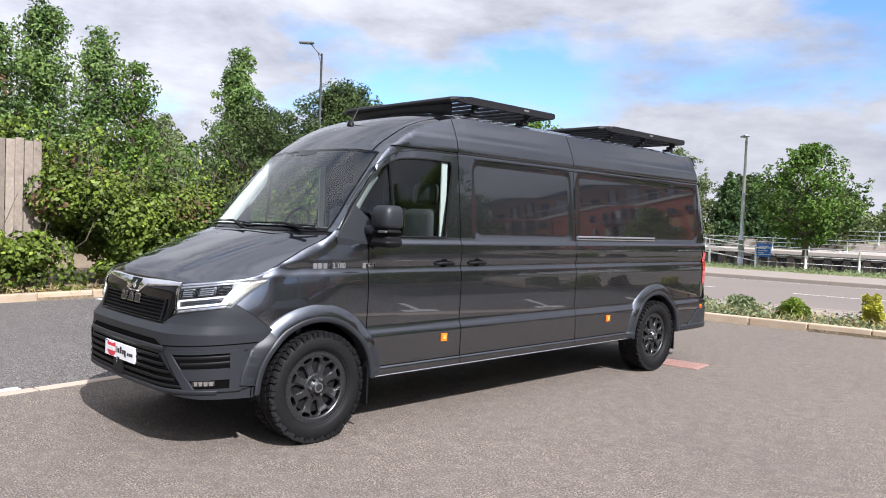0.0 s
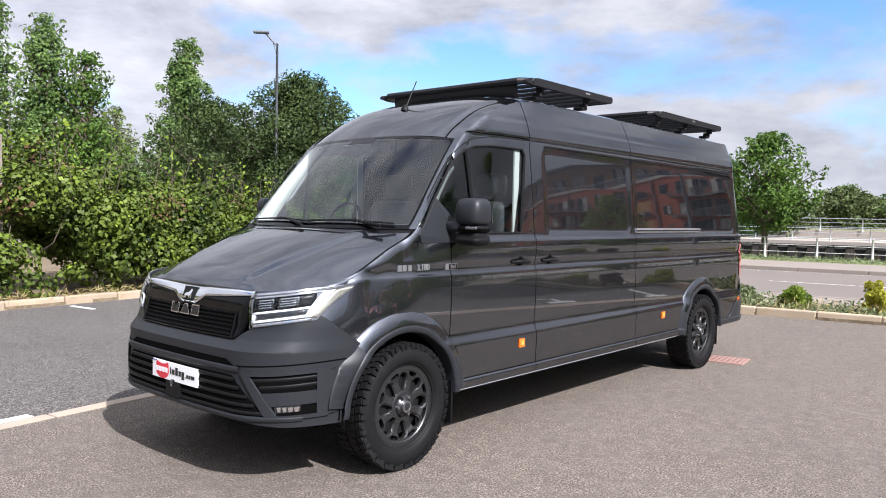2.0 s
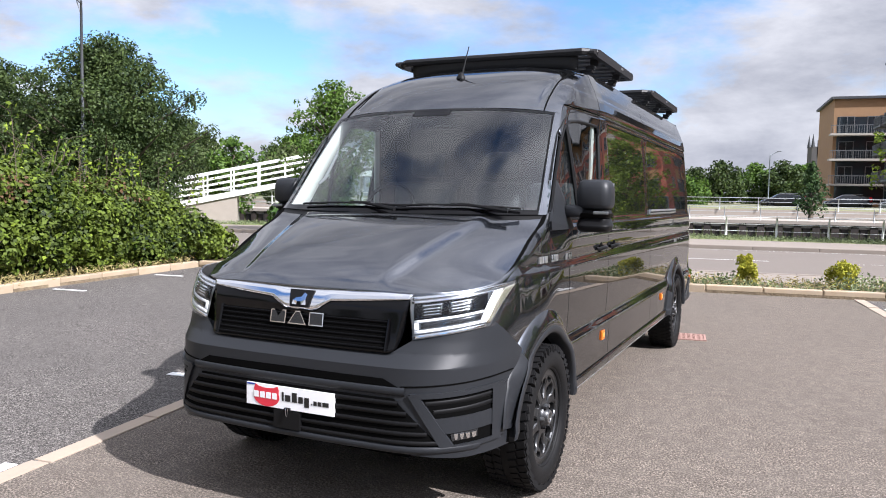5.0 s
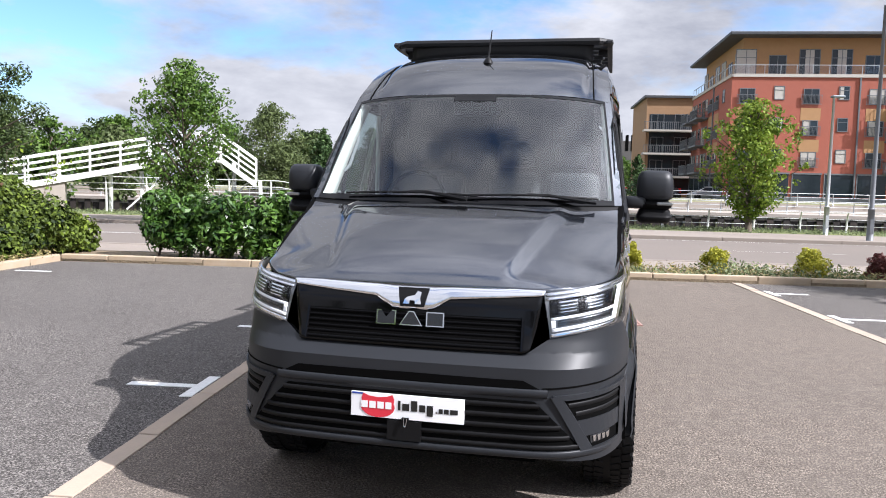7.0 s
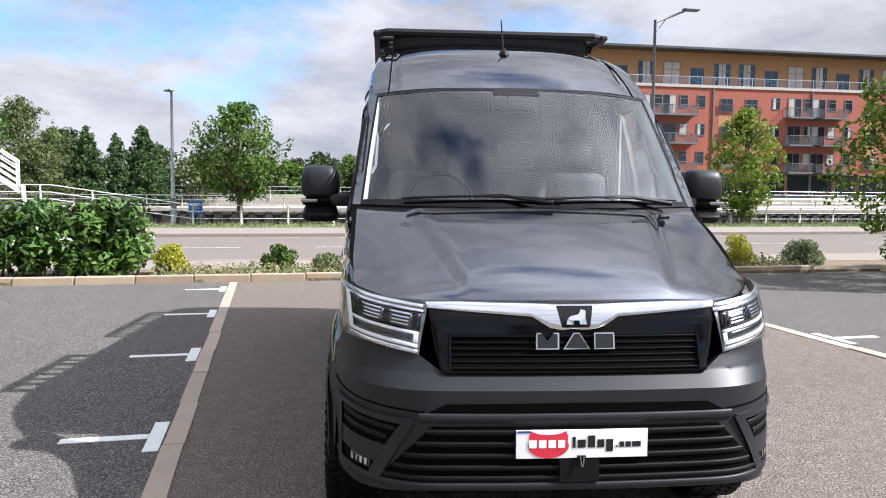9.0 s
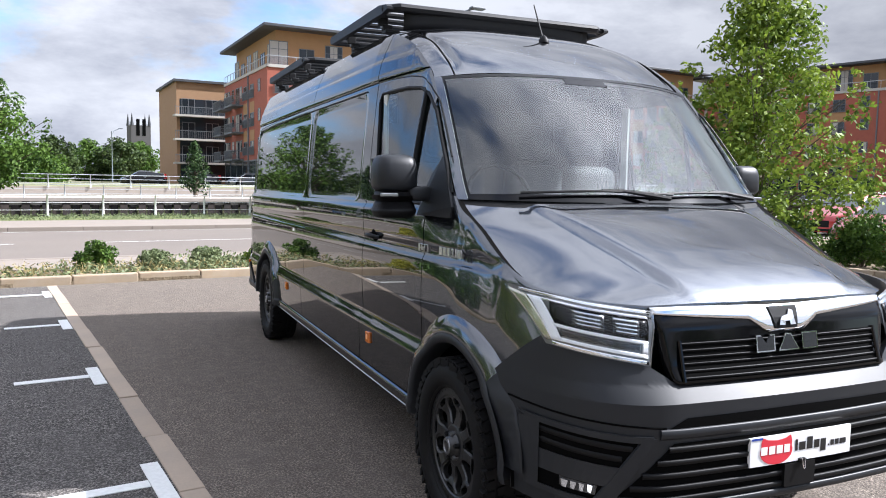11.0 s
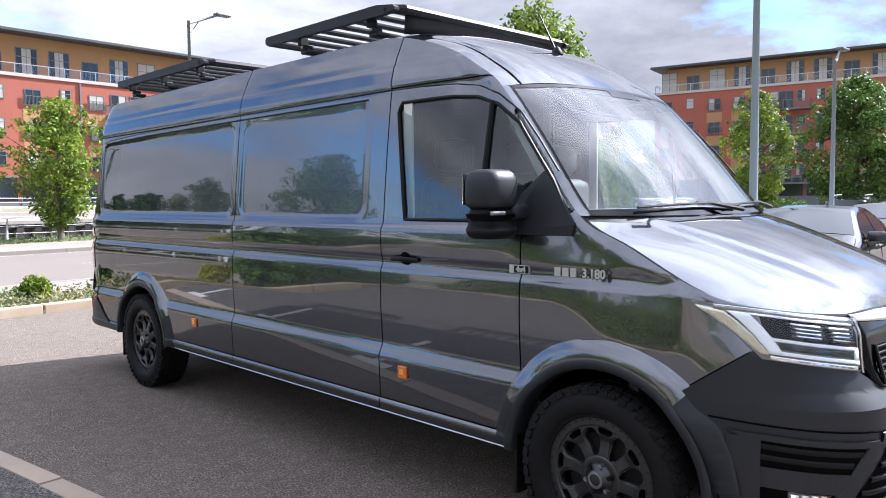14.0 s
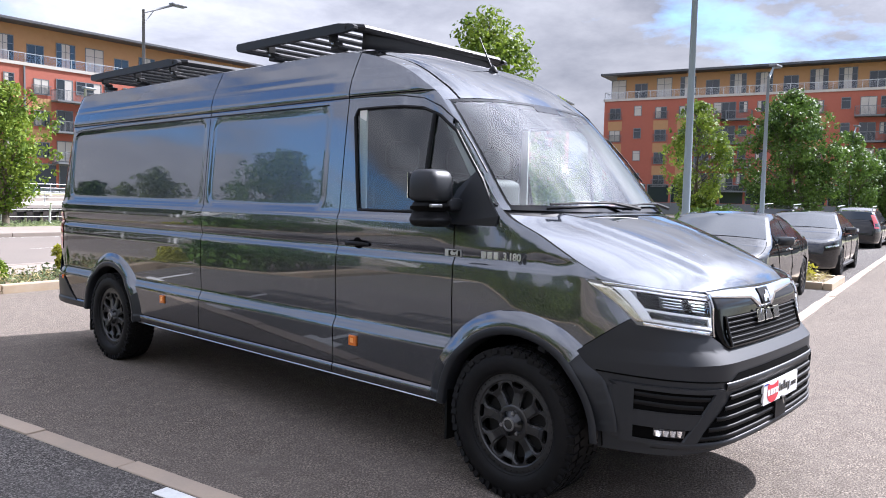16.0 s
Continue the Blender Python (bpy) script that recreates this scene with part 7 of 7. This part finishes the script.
    bmesh.ops.recalc_face_normals(bm, faces=bm.faces)
    return bm


def frame_mesh(w, h, mull=1, bar=True):
    t = 0.07
    xb = [(-w / 2, -w / 2 + t), (w / 2 - t, w / 2)]
    for k in range(mull):
        x = -w / 2 + w * (k + 1) / (mull + 1)
        xb.append((x - 0.03, x + 0.03))
    zb = [(0, t), (h - t, h)] + ([(h * 0.68, h * 0.68 + 0.05)] if bar else [])
    return mesh_of(lattice(xb, zb, -0.06, -0.001), M_FRAMEGREY)


def pane_mesh(w, h):
    return mesh_of(boxes((-w / 2 + 0.05, -0.030, 0.05, w / 2 - 0.05, -0.004, h - 0.05)), M_PANE)


def blind_mesh(w, h, f):
    return mesh_of(boxes((-w / 2 + 0.08, -0.036, h * (1 - f), w / 2 - 0.08, -0.031, h - 0.08)), M_RENDER)


WIN = {"s": (1.0, 1.35, 0, True), "m": (1.5, 1.5, 1, False), "d": (1.7, 2.15, 1, False), "t": (2.0, 2.75, 1, True)}
WMESH = {k: (frame_mesh(w, h, mu, br), pane_mesh(w, h), blind_mesh(w, h, 0.95), blind_mesh(w * 0.5, h, 0.97)) for k, (w, h, mu, br) in WIN.items()}
BALC = mesh_of(boxes((-2.1, -1.35, -0.12, 2.1, 0.0, 0.06)), M_FRAMEGREY)
BALR = mesh_of(boxes((-2.1, -1.35, 1.02, 2.1, -1.30, 1.08), (-2.1, -1.35, 1.02, -2.05, 0.0, 1.08), (2.05, -1.35, 1.02, 2.1, 0.0, 1.08), *[(x - 0.012, -1.335, 0.06, x + 0.012, -1.315, 1.02) for x in lin(-2.08, 2.08, 34)], *[(s * 2.075 - 0.012, y - 0.012, 0.06, s * 2.075 + 0.012, y + 0.012, 1.02) for s in (-1, 1) for y in lin(-1.3, -0.05, 10)]), M_FRAMEGREY)
JULI = mesh_of(lattice([(x - 0.01, x + 0.01) for x in lin(-0.98, 0.98, 16)], [(0.05, 0.09), (0.95, 1.0)], -0.14, -0.11), M_FRAMEGREY)
SPAN = mesh_of(boxes((-0.95, -0.02, 0, 0.95, 0.0, 1.25)), M_OCHRE)


def facade(b, m, cols, z0, storey, rows, seed, top_z, ground=True):
    """Windows, balconies and pipes of one face. m: the face's frame in the building; cols: a letter for each 3 m."""
    rnd = random.Random(seed)
    pitch = 3.05

    def window(kind, x, z):
        fr, pn, bl, cu = WMESH[kind]
        w = shared("window", fr, b, m @ Matrix.Translation((x, 0, z)))
        shared("pane", pn, w, Matrix())
        q = rnd.random()
        if q < 0.22:
            shared("blind", bl, w, Matrix())
        elif q < 0.55:
            shared("curtain", cu, w, Matrix.Translation((rnd.choice((-1, 1)) * WIN[kind][0] * 0.22, 0, 0)))
    for i, kind in enumerate(cols):
        x = pitch * (i + 0.5)
        for r_ in range(rows):
            z = z0 + storey * r_
            if kind == "s":
                window("s", x, z + 0.95)
            elif kind == "j":
                window("m", x, z + 0.55)
                shared("juliet_rail", JULI, b, m @ Matrix.Translation((x, 0, z + 0.45)))
                if r_ < rows - 1:
                    shared("spandrel", SPAN, b, m @ Matrix.Translation((x, 0, z + 2.0)))
            elif kind == "b":
                window("d", x - 0.75, z + 0.15)
                window("s", x + 0.95, z + 0.95)
                shared("balcony", BALC, b, m @ Matrix.Translation((x, 0, z + 0.05)))
                shared("balcony_rail", BALR, b, m @ Matrix.Translation((x, 0, z + 0.05)))
            elif kind == "p":
                pass
        # top storey, set back
        zt = z0 + storey * rows + 0.25
        fr, pn, bl, cu = WMESH["t" if i % 3 != 1 else "d"]
        w = shared("window", fr, b, m @ Matrix.Translation((x, 1.2, zt)))
        shared("pane", pn, w, Matrix())
        if i % 3 != 1:
            shared("blind", WMESH["t"][2] if rnd.random() < 0.25 else WMESH["t"][3], w, Matrix())
        if kind == "p" or i % 4 == 3:
            part("downpipe", boxes((x + 1.35, -0.14, 0.2, x + 1.49, 0.0, z0 + storey * rows)), M_FRAMEGREY, b).matrix_basis = m
        if ground:
            gw = part("shopfront", boxes((x - 1.35, -0.03, 0.5, x + 1.35, 0.0, 2.7)), M_PANE, b)
            gw.matrix_basis = m
            part("shutter_frame", boxes((x - 1.42, -0.08, 0.0, x - 1.33, 0.0, 2.8), (x - 1.42, -0.08, 2.7, x + 1.42, 0.0, 2.85)), M_FRAMEGREY, gw)


def block(name, label, x, y, z, turn, length, depth, faces, seed, rows=3, storey=3.1, ground=2.9, top=3.6):
    b = thing(name, label, "apartment building", pose(x, y, z, 0, 0, turn))
    zt = ground + rows * storey
    part("wall", boxes((0, 0, -2, length, depth, zt + 0.25)), M_BRICK, b, "red brick wall")
    part("base_wall", boxes((-0.02, -0.02, -2, length + 0.02, depth + 0.02, 0.45)), M_FRAMEGREY, b)
    part("top_storey", boxes((1.2, 1.2, zt + 0.25, length - 1.2, depth - 1.2, zt + top)), M_OCHRE, b, "ochre clad top storey")
    part("roof", boxes((-0.5, -0.6, zt + top, length + 0.5, depth + 0.5, zt + top + 0.32), bevel=0.06), M_SLATE, b, "dark overhanging flat roof")
    part("parapet", boxes((-0.12, -0.12, zt + 0.05, length + 0.12, 0.1, zt + 0.36), (-0.12, -0.12, zt + 0.05, 0.1, depth, zt + 0.36), (length - 0.1, -0.12, zt + 0.05, length + 0.12, depth, zt + 0.36)), M_RENDER, b)
    rl = part("terrace_rail", boxes((0, 0, zt + 1.22, length, 0.05, zt + 1.28), (0, 0, zt + 1.22, 0.05, depth, zt + 1.28), (length - 0.05, 0, zt + 1.22, length, depth, zt + 1.28), *[(k, 0, zt + 0.3, k + 0.05, 0.05, zt + 1.25) for k in lin(0, length, int(length / 1.5))], *[(0, k, zt + 0.3, 0.05, k + 0.05, zt + 1.25) for k in lin(0, depth, int(depth / 1.5))]), M_GALV, b)
    gl_ = part("terrace_glass", boxes((0.05, 0.018, zt + 0.4, length - 0.05, 0.03, zt + 1.2)), M_LENS, rl)
    gl_.visible_shadow = False
    for face, cols in faces:
        m = {"front": Matrix(), "left": Matrix.Translation((0, depth, 0)) @ Matrix.Rotation(-math.pi / 2, 4, "Z"), "right": Matrix.Translation((length, 0, 0)) @ Matrix.Rotation(math.pi / 2, 4, "Z")}[face]
        facade(b, m, cols, ground, storey, rows, seed + len(cols), zt, True)
    # ochre and brick bays beside the balconies
    return b


block("apartment_block", "five-storey red brick apartment block with ochre top storey", 12.1, 77.5, 1.2, 5.0, 62.5, 20.0, (("front", "jsjsjbbsjjsbbsjsjbbs"), ("left", "bsbjjs")), 3, top=4.1)
block("apartment_block", "five-storey red brick apartment block behind the car park", 87.6, 51.5, 1.1, -78.0, 58.0, 16.0, (("front", "jsjjbbsjjsbbsjjsbbs"), ("left", "sjbsj")), 5, rows=4, storey=2.95, ground=2.0, top=3.4)
block("apartment_block", "five-storey red brick apartment block with corner terrace", 82.0, 59.8, 0.6, 18.0, 21.0, 26.0, (("front", "sjbsjj"), ("left", "sjbbsjjs")), 7, rows=4, storey=2.75, ground=2.0, top=3.4)
b = thing("ochre_block", "four-storey ochre apartment block with long balconies", "apartment building", pose(5.0, 104, 1.2, 0, 0, 6))
part("wall", boxes((0, 0, -2, 9.5, 14, 13.4)), M_BROWN, b)
part("roof", boxes((-0.4, -0.4, 13.4, 9.9, 14.4, 13.7)), M_SLATE, b)
part("glazing", boxes((0.4, -0.03, 0.6, 9.2, -0.001, 11.2)), M_PANE, b, "dark recessed glazing behind the balconies")
for k in range(3):
    bl_ = part("balcony", boxes((-0.5, -1.6, 2.6 + 3.1 * k, 9.0, -0.001, 2.85 + 3.1 * k)), M_RENDER, b)
    part("balcony_rail", boxes((-0.5, -1.6, 3.8 + 3.1 * k, 9.0, -1.54, 3.88 + 3.1 * k), *[(x, -1.58, 2.85 + 3.1 * k, x + 0.04, -1.55, 3.8 + 3.1 * k) for x in lin(-0.45, 8.9, 36)]), M_FRAMEGREY, bl_)
    for x in (1.5, 4.6, 7.7):
        w = shared("window", WMESH["d"][0], b, Matrix.Translation((x, 0, 2.9 + 3.1 * k)))
        shared("pane", WMESH["d"][1], w, Matrix())
ch = thing("church_tower", "distant grey stone church tower with pinnacles", "church", pose(7.6, 400, 1.2, 0, 0, 12))
part("tower", boxes((-4.5, -4.5, 0, 4.5, 4.5, 27)), mat("grey_stone", (0.07, 0.066, 0.066), 0.9), ch)
for sx in (-4, 4):
    for sy in (-4, 4):
        bm = bmesh.new()
        bmesh.ops.create_cone(bm, segments=4, radius1=0.9, radius2=0.05, depth=6, cap_ends=True, matrix=Matrix.Translation((sx, sy, 29.9)))
        part("pinnacle", bm, M_SLATE, ch)
part("belfry_window", boxes((-2.2, -4.6, 22, -0.6, -4.45, 30), (0.6, -4.6, 22, 2.2, -4.45, 30)), M_DARK, ch)


# ---- parked cars ----
def car(name, label, m, length, width, height, paint, roof_from, roof_to, estate=False, seed=0):
    """A parked car, nose towards -x, built on its own ground."""
    t = thing(name, label, "car", m, group="parked cars")
    L, W, H = length, width / 2, height
    top = [(0.0, 0.58), (0.06, 0.70), (0.25, 0.78), (roof_from - 0.75, 0.92), (roof_from - 0.55, 1.0), (roof_from + 0.15, H - 0.05), (roof_from + 0.6, H), (roof_to - 0.4, H - 0.03), (roof_to, H - 0.12)] + ([(L - 0.35, H - 0.18), (L - 0.08, 0.98), (L, 0.78)] if estate else [(L - 0.75, 1.0), (L - 0.15, 0.96), (L, 0.80)])

    def half(x, z):
        f = 1 - 0.16 * ease(0.75, 0, x / 0.75 if x < 0.75 else 1) if x < 0.75 else 1.0
        if x < 0.75:
            f = 1 - 0.30 * (1 - x / 0.75) ** 2.2
        if x > L - 0.6:
            f = 1 - 0.20 * ((x - L + 0.6) / 0.6) ** 2.2
        w = W * f * table([(0.18, 0.93), (0.35, 0.985), (0.62, 1.0), (0.85, 0.97), (0.95, 0.93), (H, 0.66)], z)
        return w
    xs = lin(0, L, 60)
    bm = bmesh.new()
    vt = []
    for x in xs:
        zt = table(top, x)
        line = []
        for k in range(13):
            z = 0.20 + (zt - 0.20) * (k / 12) ** 0.9
            line.append((x, half(x, z), z))
        for k in range(1, 5):
            f = 1 - k / 4
            line.append((x, half(x, zt) * f, zt + 0.035 * (1 - f * f)))
        vt.append([bm.verts.new(p) for p in line] + [bm.verts.new((p[0], -p[1], p[2])) for p in line[-2::-1]])
    wheels = (0.86, L - 0.95)
    for i in range(len(xs) - 1):
        for j in range(len(vt[0]) - 1):
            c = sum((vt[i + a][j + b_].co for a in (0, 1) for b_ in (0, 1)), Vector()) / 4
            if abs(c.y) > W * 0.75 and any(math.hypot(c.x - w, c.z - 0.33) < 0.37 for w in wheels):
                continue
            bm.faces.new((vt[i][j], vt[i + 1][j], vt[i + 1][j + 1], vt[i][j + 1]))
    bm.faces.new(vt[0][::-1])
    bm.faces.new(vt[-1])
    bmesh.ops.recalc_face_normals(bm, faces=bm.faces)
    body = part("body", bm, paint, t, smooth=True)

    def skin(x0, x1, z0, z1, side, out, test=None, n=14):
        bm = grid(bmesh.new(), lambda x, f: Vector((x, side * (half(x, z0 + (min(z1, table(top, x) - 0.05) - z0) * f) + out), z0 + (min(z1, table(top, x) - 0.05) - z0) * f)), lin(x0, x1, n), lin(0, 1, 4))
        return bm
    for s in (1, -1):
        part("side_window", skin(roof_from - 0.25, (roof_from + roof_to) / 2 - 0.02, 0.96, H - 0.10, s, 0.006), M_PANE, body, smooth=True)
        part("side_window", skin((roof_from + roof_to) / 2 + 0.04, roof_to + (0.35 if estate else 0.05), 0.97, H - 0.10, s, 0.006), M_PANE, body, smooth=True)
        part("window_trim", tubes(([(x, s * (half(x, 0.95) + 0.008), 0.95) for x in lin(roof_from - 0.3, roof_to + 0.1, 8)], 0.010), sides=5), M_CHROME, body)
        mr_ = part("wing_mirror", boxes((roof_from - 0.22, s * (W * 0.93), 0.93, roof_from - 0.08, s * (W + 0.16), 1.06), bevel=0.03), paint, t, smooth=True)
        part("headlamp_surround", grid(bmesh.new(), lambda x, z: Vector((x, s * (half(x, z) + 0.005), z + 0.10 * (x - 0.03))), lin(0.02, 0.48, 7), [0.575, 0.63, 0.685]), M_GLOSSBLACK, body, smooth=True)
        part("headlamp", grid(bmesh.new(), lambda x, z: Vector((x, s * (half(x, z) + 0.009), z + 0.10 * (x - 0.03))), lin(0.04, 0.44, 6), [0.64, 0.66, 0.677]), M_LAMPIN, body, smooth=True)
        for x in ((roof_from + roof_to) / 2 + 0.01, roof_from - 0.28) + (() if not estate else (roof_to + 0.10,)):
            part("door_seam", tubes(([(x, s * (half(x, z) + 0.001), z) for z in lin(0.27, 0.95, 8)], 0.005), sides=4), M_DARK, body)
        part("door_handle", boxes(((roof_from + roof_to) / 2 - 0.24, s * (half(2.3, 0.84) - 0.005), 0.83, (roof_from + roof_to) / 2 - 0.04, s * (half(2.3, 0.84) + 0.028), 0.86), bevel=0.008), M_CHROME, body)
        part("sill", boxes((1.26, s * (W * 0.93), 0.175, L - 1.35, s * (W * 0.985), 0.235), bevel=0.015), M_BLACK, body)
        part("bonnet_seam", tubes(([(x, s * half(x, table(top, x)) * 0.93, table(top, x) + 0.006) for x in lin(0.16, roof_from - 0.6, 8)], 0.004), sides=4), M_DARK, body)
        part("tail_lamp", grid(bmesh.new(), lambda x, z: Vector((x, s * (half(x, z) + 0.008), z)), lin(L - 0.30, L - 0.01, 5), [0.72, 0.82, 0.90] if not estate else [0.75, 1.0, 1.25]), M_REDLENS, body, smooth=True)
        for w in wheels:
            wh = new("wheel")
            wh.parent = t
            wh.matrix_basis = Matrix.Translation((w, s * (W - 0.11), 0.33)) @ Matrix.Rotation(-s * math.pi / 2, 4, "Z").to_4x4() @ Matrix.Rotation(math.pi, 4, "Z")
            ty = part("tyre", lathe(bmesh.new(), [(0.22, -0.10), (0.30, -0.105), (0.33, -0.08), (0.33, 0.08), (0.30, 0.105), (0.235, 0.10), (0.22, 0.09)], 32), M_RUBBER, wh, smooth=True)
            bm = bmesh.new()
            lathe(bm, [(0.24, 0.10), (0.215, 0.085), (0.20, 0.06)], 32)
            for k in range(10):
                a = math.tau * k / 10
                bmesh.ops.create_cube(bm, size=1, matrix=Matrix.Rotation(a, 4, "X") @ Matrix.Translation((0.08, 0, 0.115)) @ Matrix.Diagonal((0.03, 0.03, 0.20, 1)))
            lathe(bm, [(0.055, 0.10), (0.04, 0.105), (0.001, 0.105)], 12)
            part("rim", bm, M_RIM, wh)
            part("hub_shade", lathe(bmesh.new(), [(0.22, 0.03), (0.001, 0.03)], 24), M_DARK, wh)
    # screens
    bm = grid(bmesh.new(), lambda x, f: Vector((x, half(x, table(top, x)) * f * 0.93, table(top, x) + 0.040 * (1 - f * f * 0.9) + 0.004)), lin(roof_from - 0.52, roof_from + 0.17, 8), lin(-1, 1, 10))
    part("windscreen", bm, M_PANE, body, smooth=True)
    x0, x1 = (L - 0.36, L - 0.12) if estate else (roof_to + 0.02, L - 0.72)
    bm = grid(bmesh.new(), lambda x, f: Vector((x + 0.004, half(x, table(top, x)) * f * 0.9, table(top, x) + 0.040 * (1 - f * f * 0.9) + 0.006)), lin(x0, x1, 6), lin(-1, 1, 8))
    part("rear_screen", bm, M_PANE, body, smooth=True)
    part("lower_intake", boxes((-0.008, -W * 0.58, 0.22, 0.02, W * 0.58, 0.31), bevel=0.01), M_BLACK, body)
    part("front_grille", boxes((-0.012, -W * 0.42, 0.36, 0.02, W * 0.42, 0.58), bevel=0.01), M_BLACK, body)
    part("plate", boxes((L - 0.004, -0.26, 0.62, L + 0.012, 0.26, 0.73)), M_PLATE, body)
    part("underside", boxes((0.3, -W * 0.8, 0.16, L - 0.3, W * 0.8, 0.30)), M_DARK, body)
    if estate:
        for s in (1, -1):
            part("roof_bar", tubes(([(roof_from + 0.3, s * W * 0.6, H + 0.07), (roof_to + 0.2, s * W * 0.62, H + 0.03)], 0.02), sides=6), M_GALV, body)
    return t


P_GREY = mat("car_paint_grey", (0.045, 0.047, 0.05), 0.28, metal=0.85, coat=1.0, edge=0.05)
P_DARK = mat("car_paint_dark", (0.024, 0.025, 0.028), 0.26, metal=0.85, coat=1.0, edge=0.05)
P_BLACK = mat("car_paint_black", (0.012, 0.012, 0.013), 0.25, coat=1.0, edge=0.1)
P_RED = mat("car_paint_red", (0.35, 0.02, 0.025), 0.3, metal=0.3, coat=1.0)
P_SILVER = mat("car_paint_silver", (0.48, 0.49, 0.50), 0.3, metal=0.8, coat=1.0)
car("parked_coupe", "dark grey coupe parked beside the planted island", site(6.15, 1.32), 4.65, 1.85, 1.38, P_GREY, 1.75, 3.25)
car("parked_coupe", "dark coupe parked behind the planted island", site(13.45, 1.22), 4.75, 1.85, 1.38, P_DARK, 1.75, 3.3)
car("parked_estate", "black estate car with tall red tail lamps", site(32.2, 1.45, 0, 180), 4.7, 1.88, 1.50, P_BLACK, 1.6, 3.6, estate=True)
car("parked_estate", "dark estate car with roof bars in the car park", site(33.0, 4.3, 0, 180), 4.7, 1.86, 1.52, P_DARK, 1.6, 3.6, estate=True)
car("parked_hatchback", "silver hatchback among the parked cars", site(21.5, 9.5), 4.2, 1.78, 1.45, P_SILVER, 1.5, 3.2, estate=True)
car("parked_hatchback", "red hatchback among the parked cars", site(21.0, 12.4), 4.2, 1.78, 1.45, P_RED, 1.5, 3.2, estate=True)
car("parked_hatchback", "red hatchback parked by the island hedge", site(13.0, 6.4), 4.1, 1.76, 1.45, P_RED, 1.5, 3.2, estate=True)
for k, (x, y, p) in enumerate(((-2.0, 82, P_BLACK), (4.0, 86, P_GREY), (9.0, 84, P_SILVER), (-13, 88, P_DARK))):
    car("far_car", "car parked beyond the river", pose(x, y, 1.05, 0, 0, 8), 4.4, 1.8, 1.45, p, 1.5, 3.3, estate=True)
for k, (u, v, w, h) in enumerate(((31, 8, 5, 1.3), (37, 6, 6, 1.4), (44, 10, 6, 1.5), (36, 13, 5, 1.4))):
    p = S(u, v)
    shrub("car_park_hedge", "dense dark green hedge in the car park", p.x, p.y, w * 0.6, h, M_LEAF, 300 + k, leaf=0.12, n=5000, count=50, category="hedge")
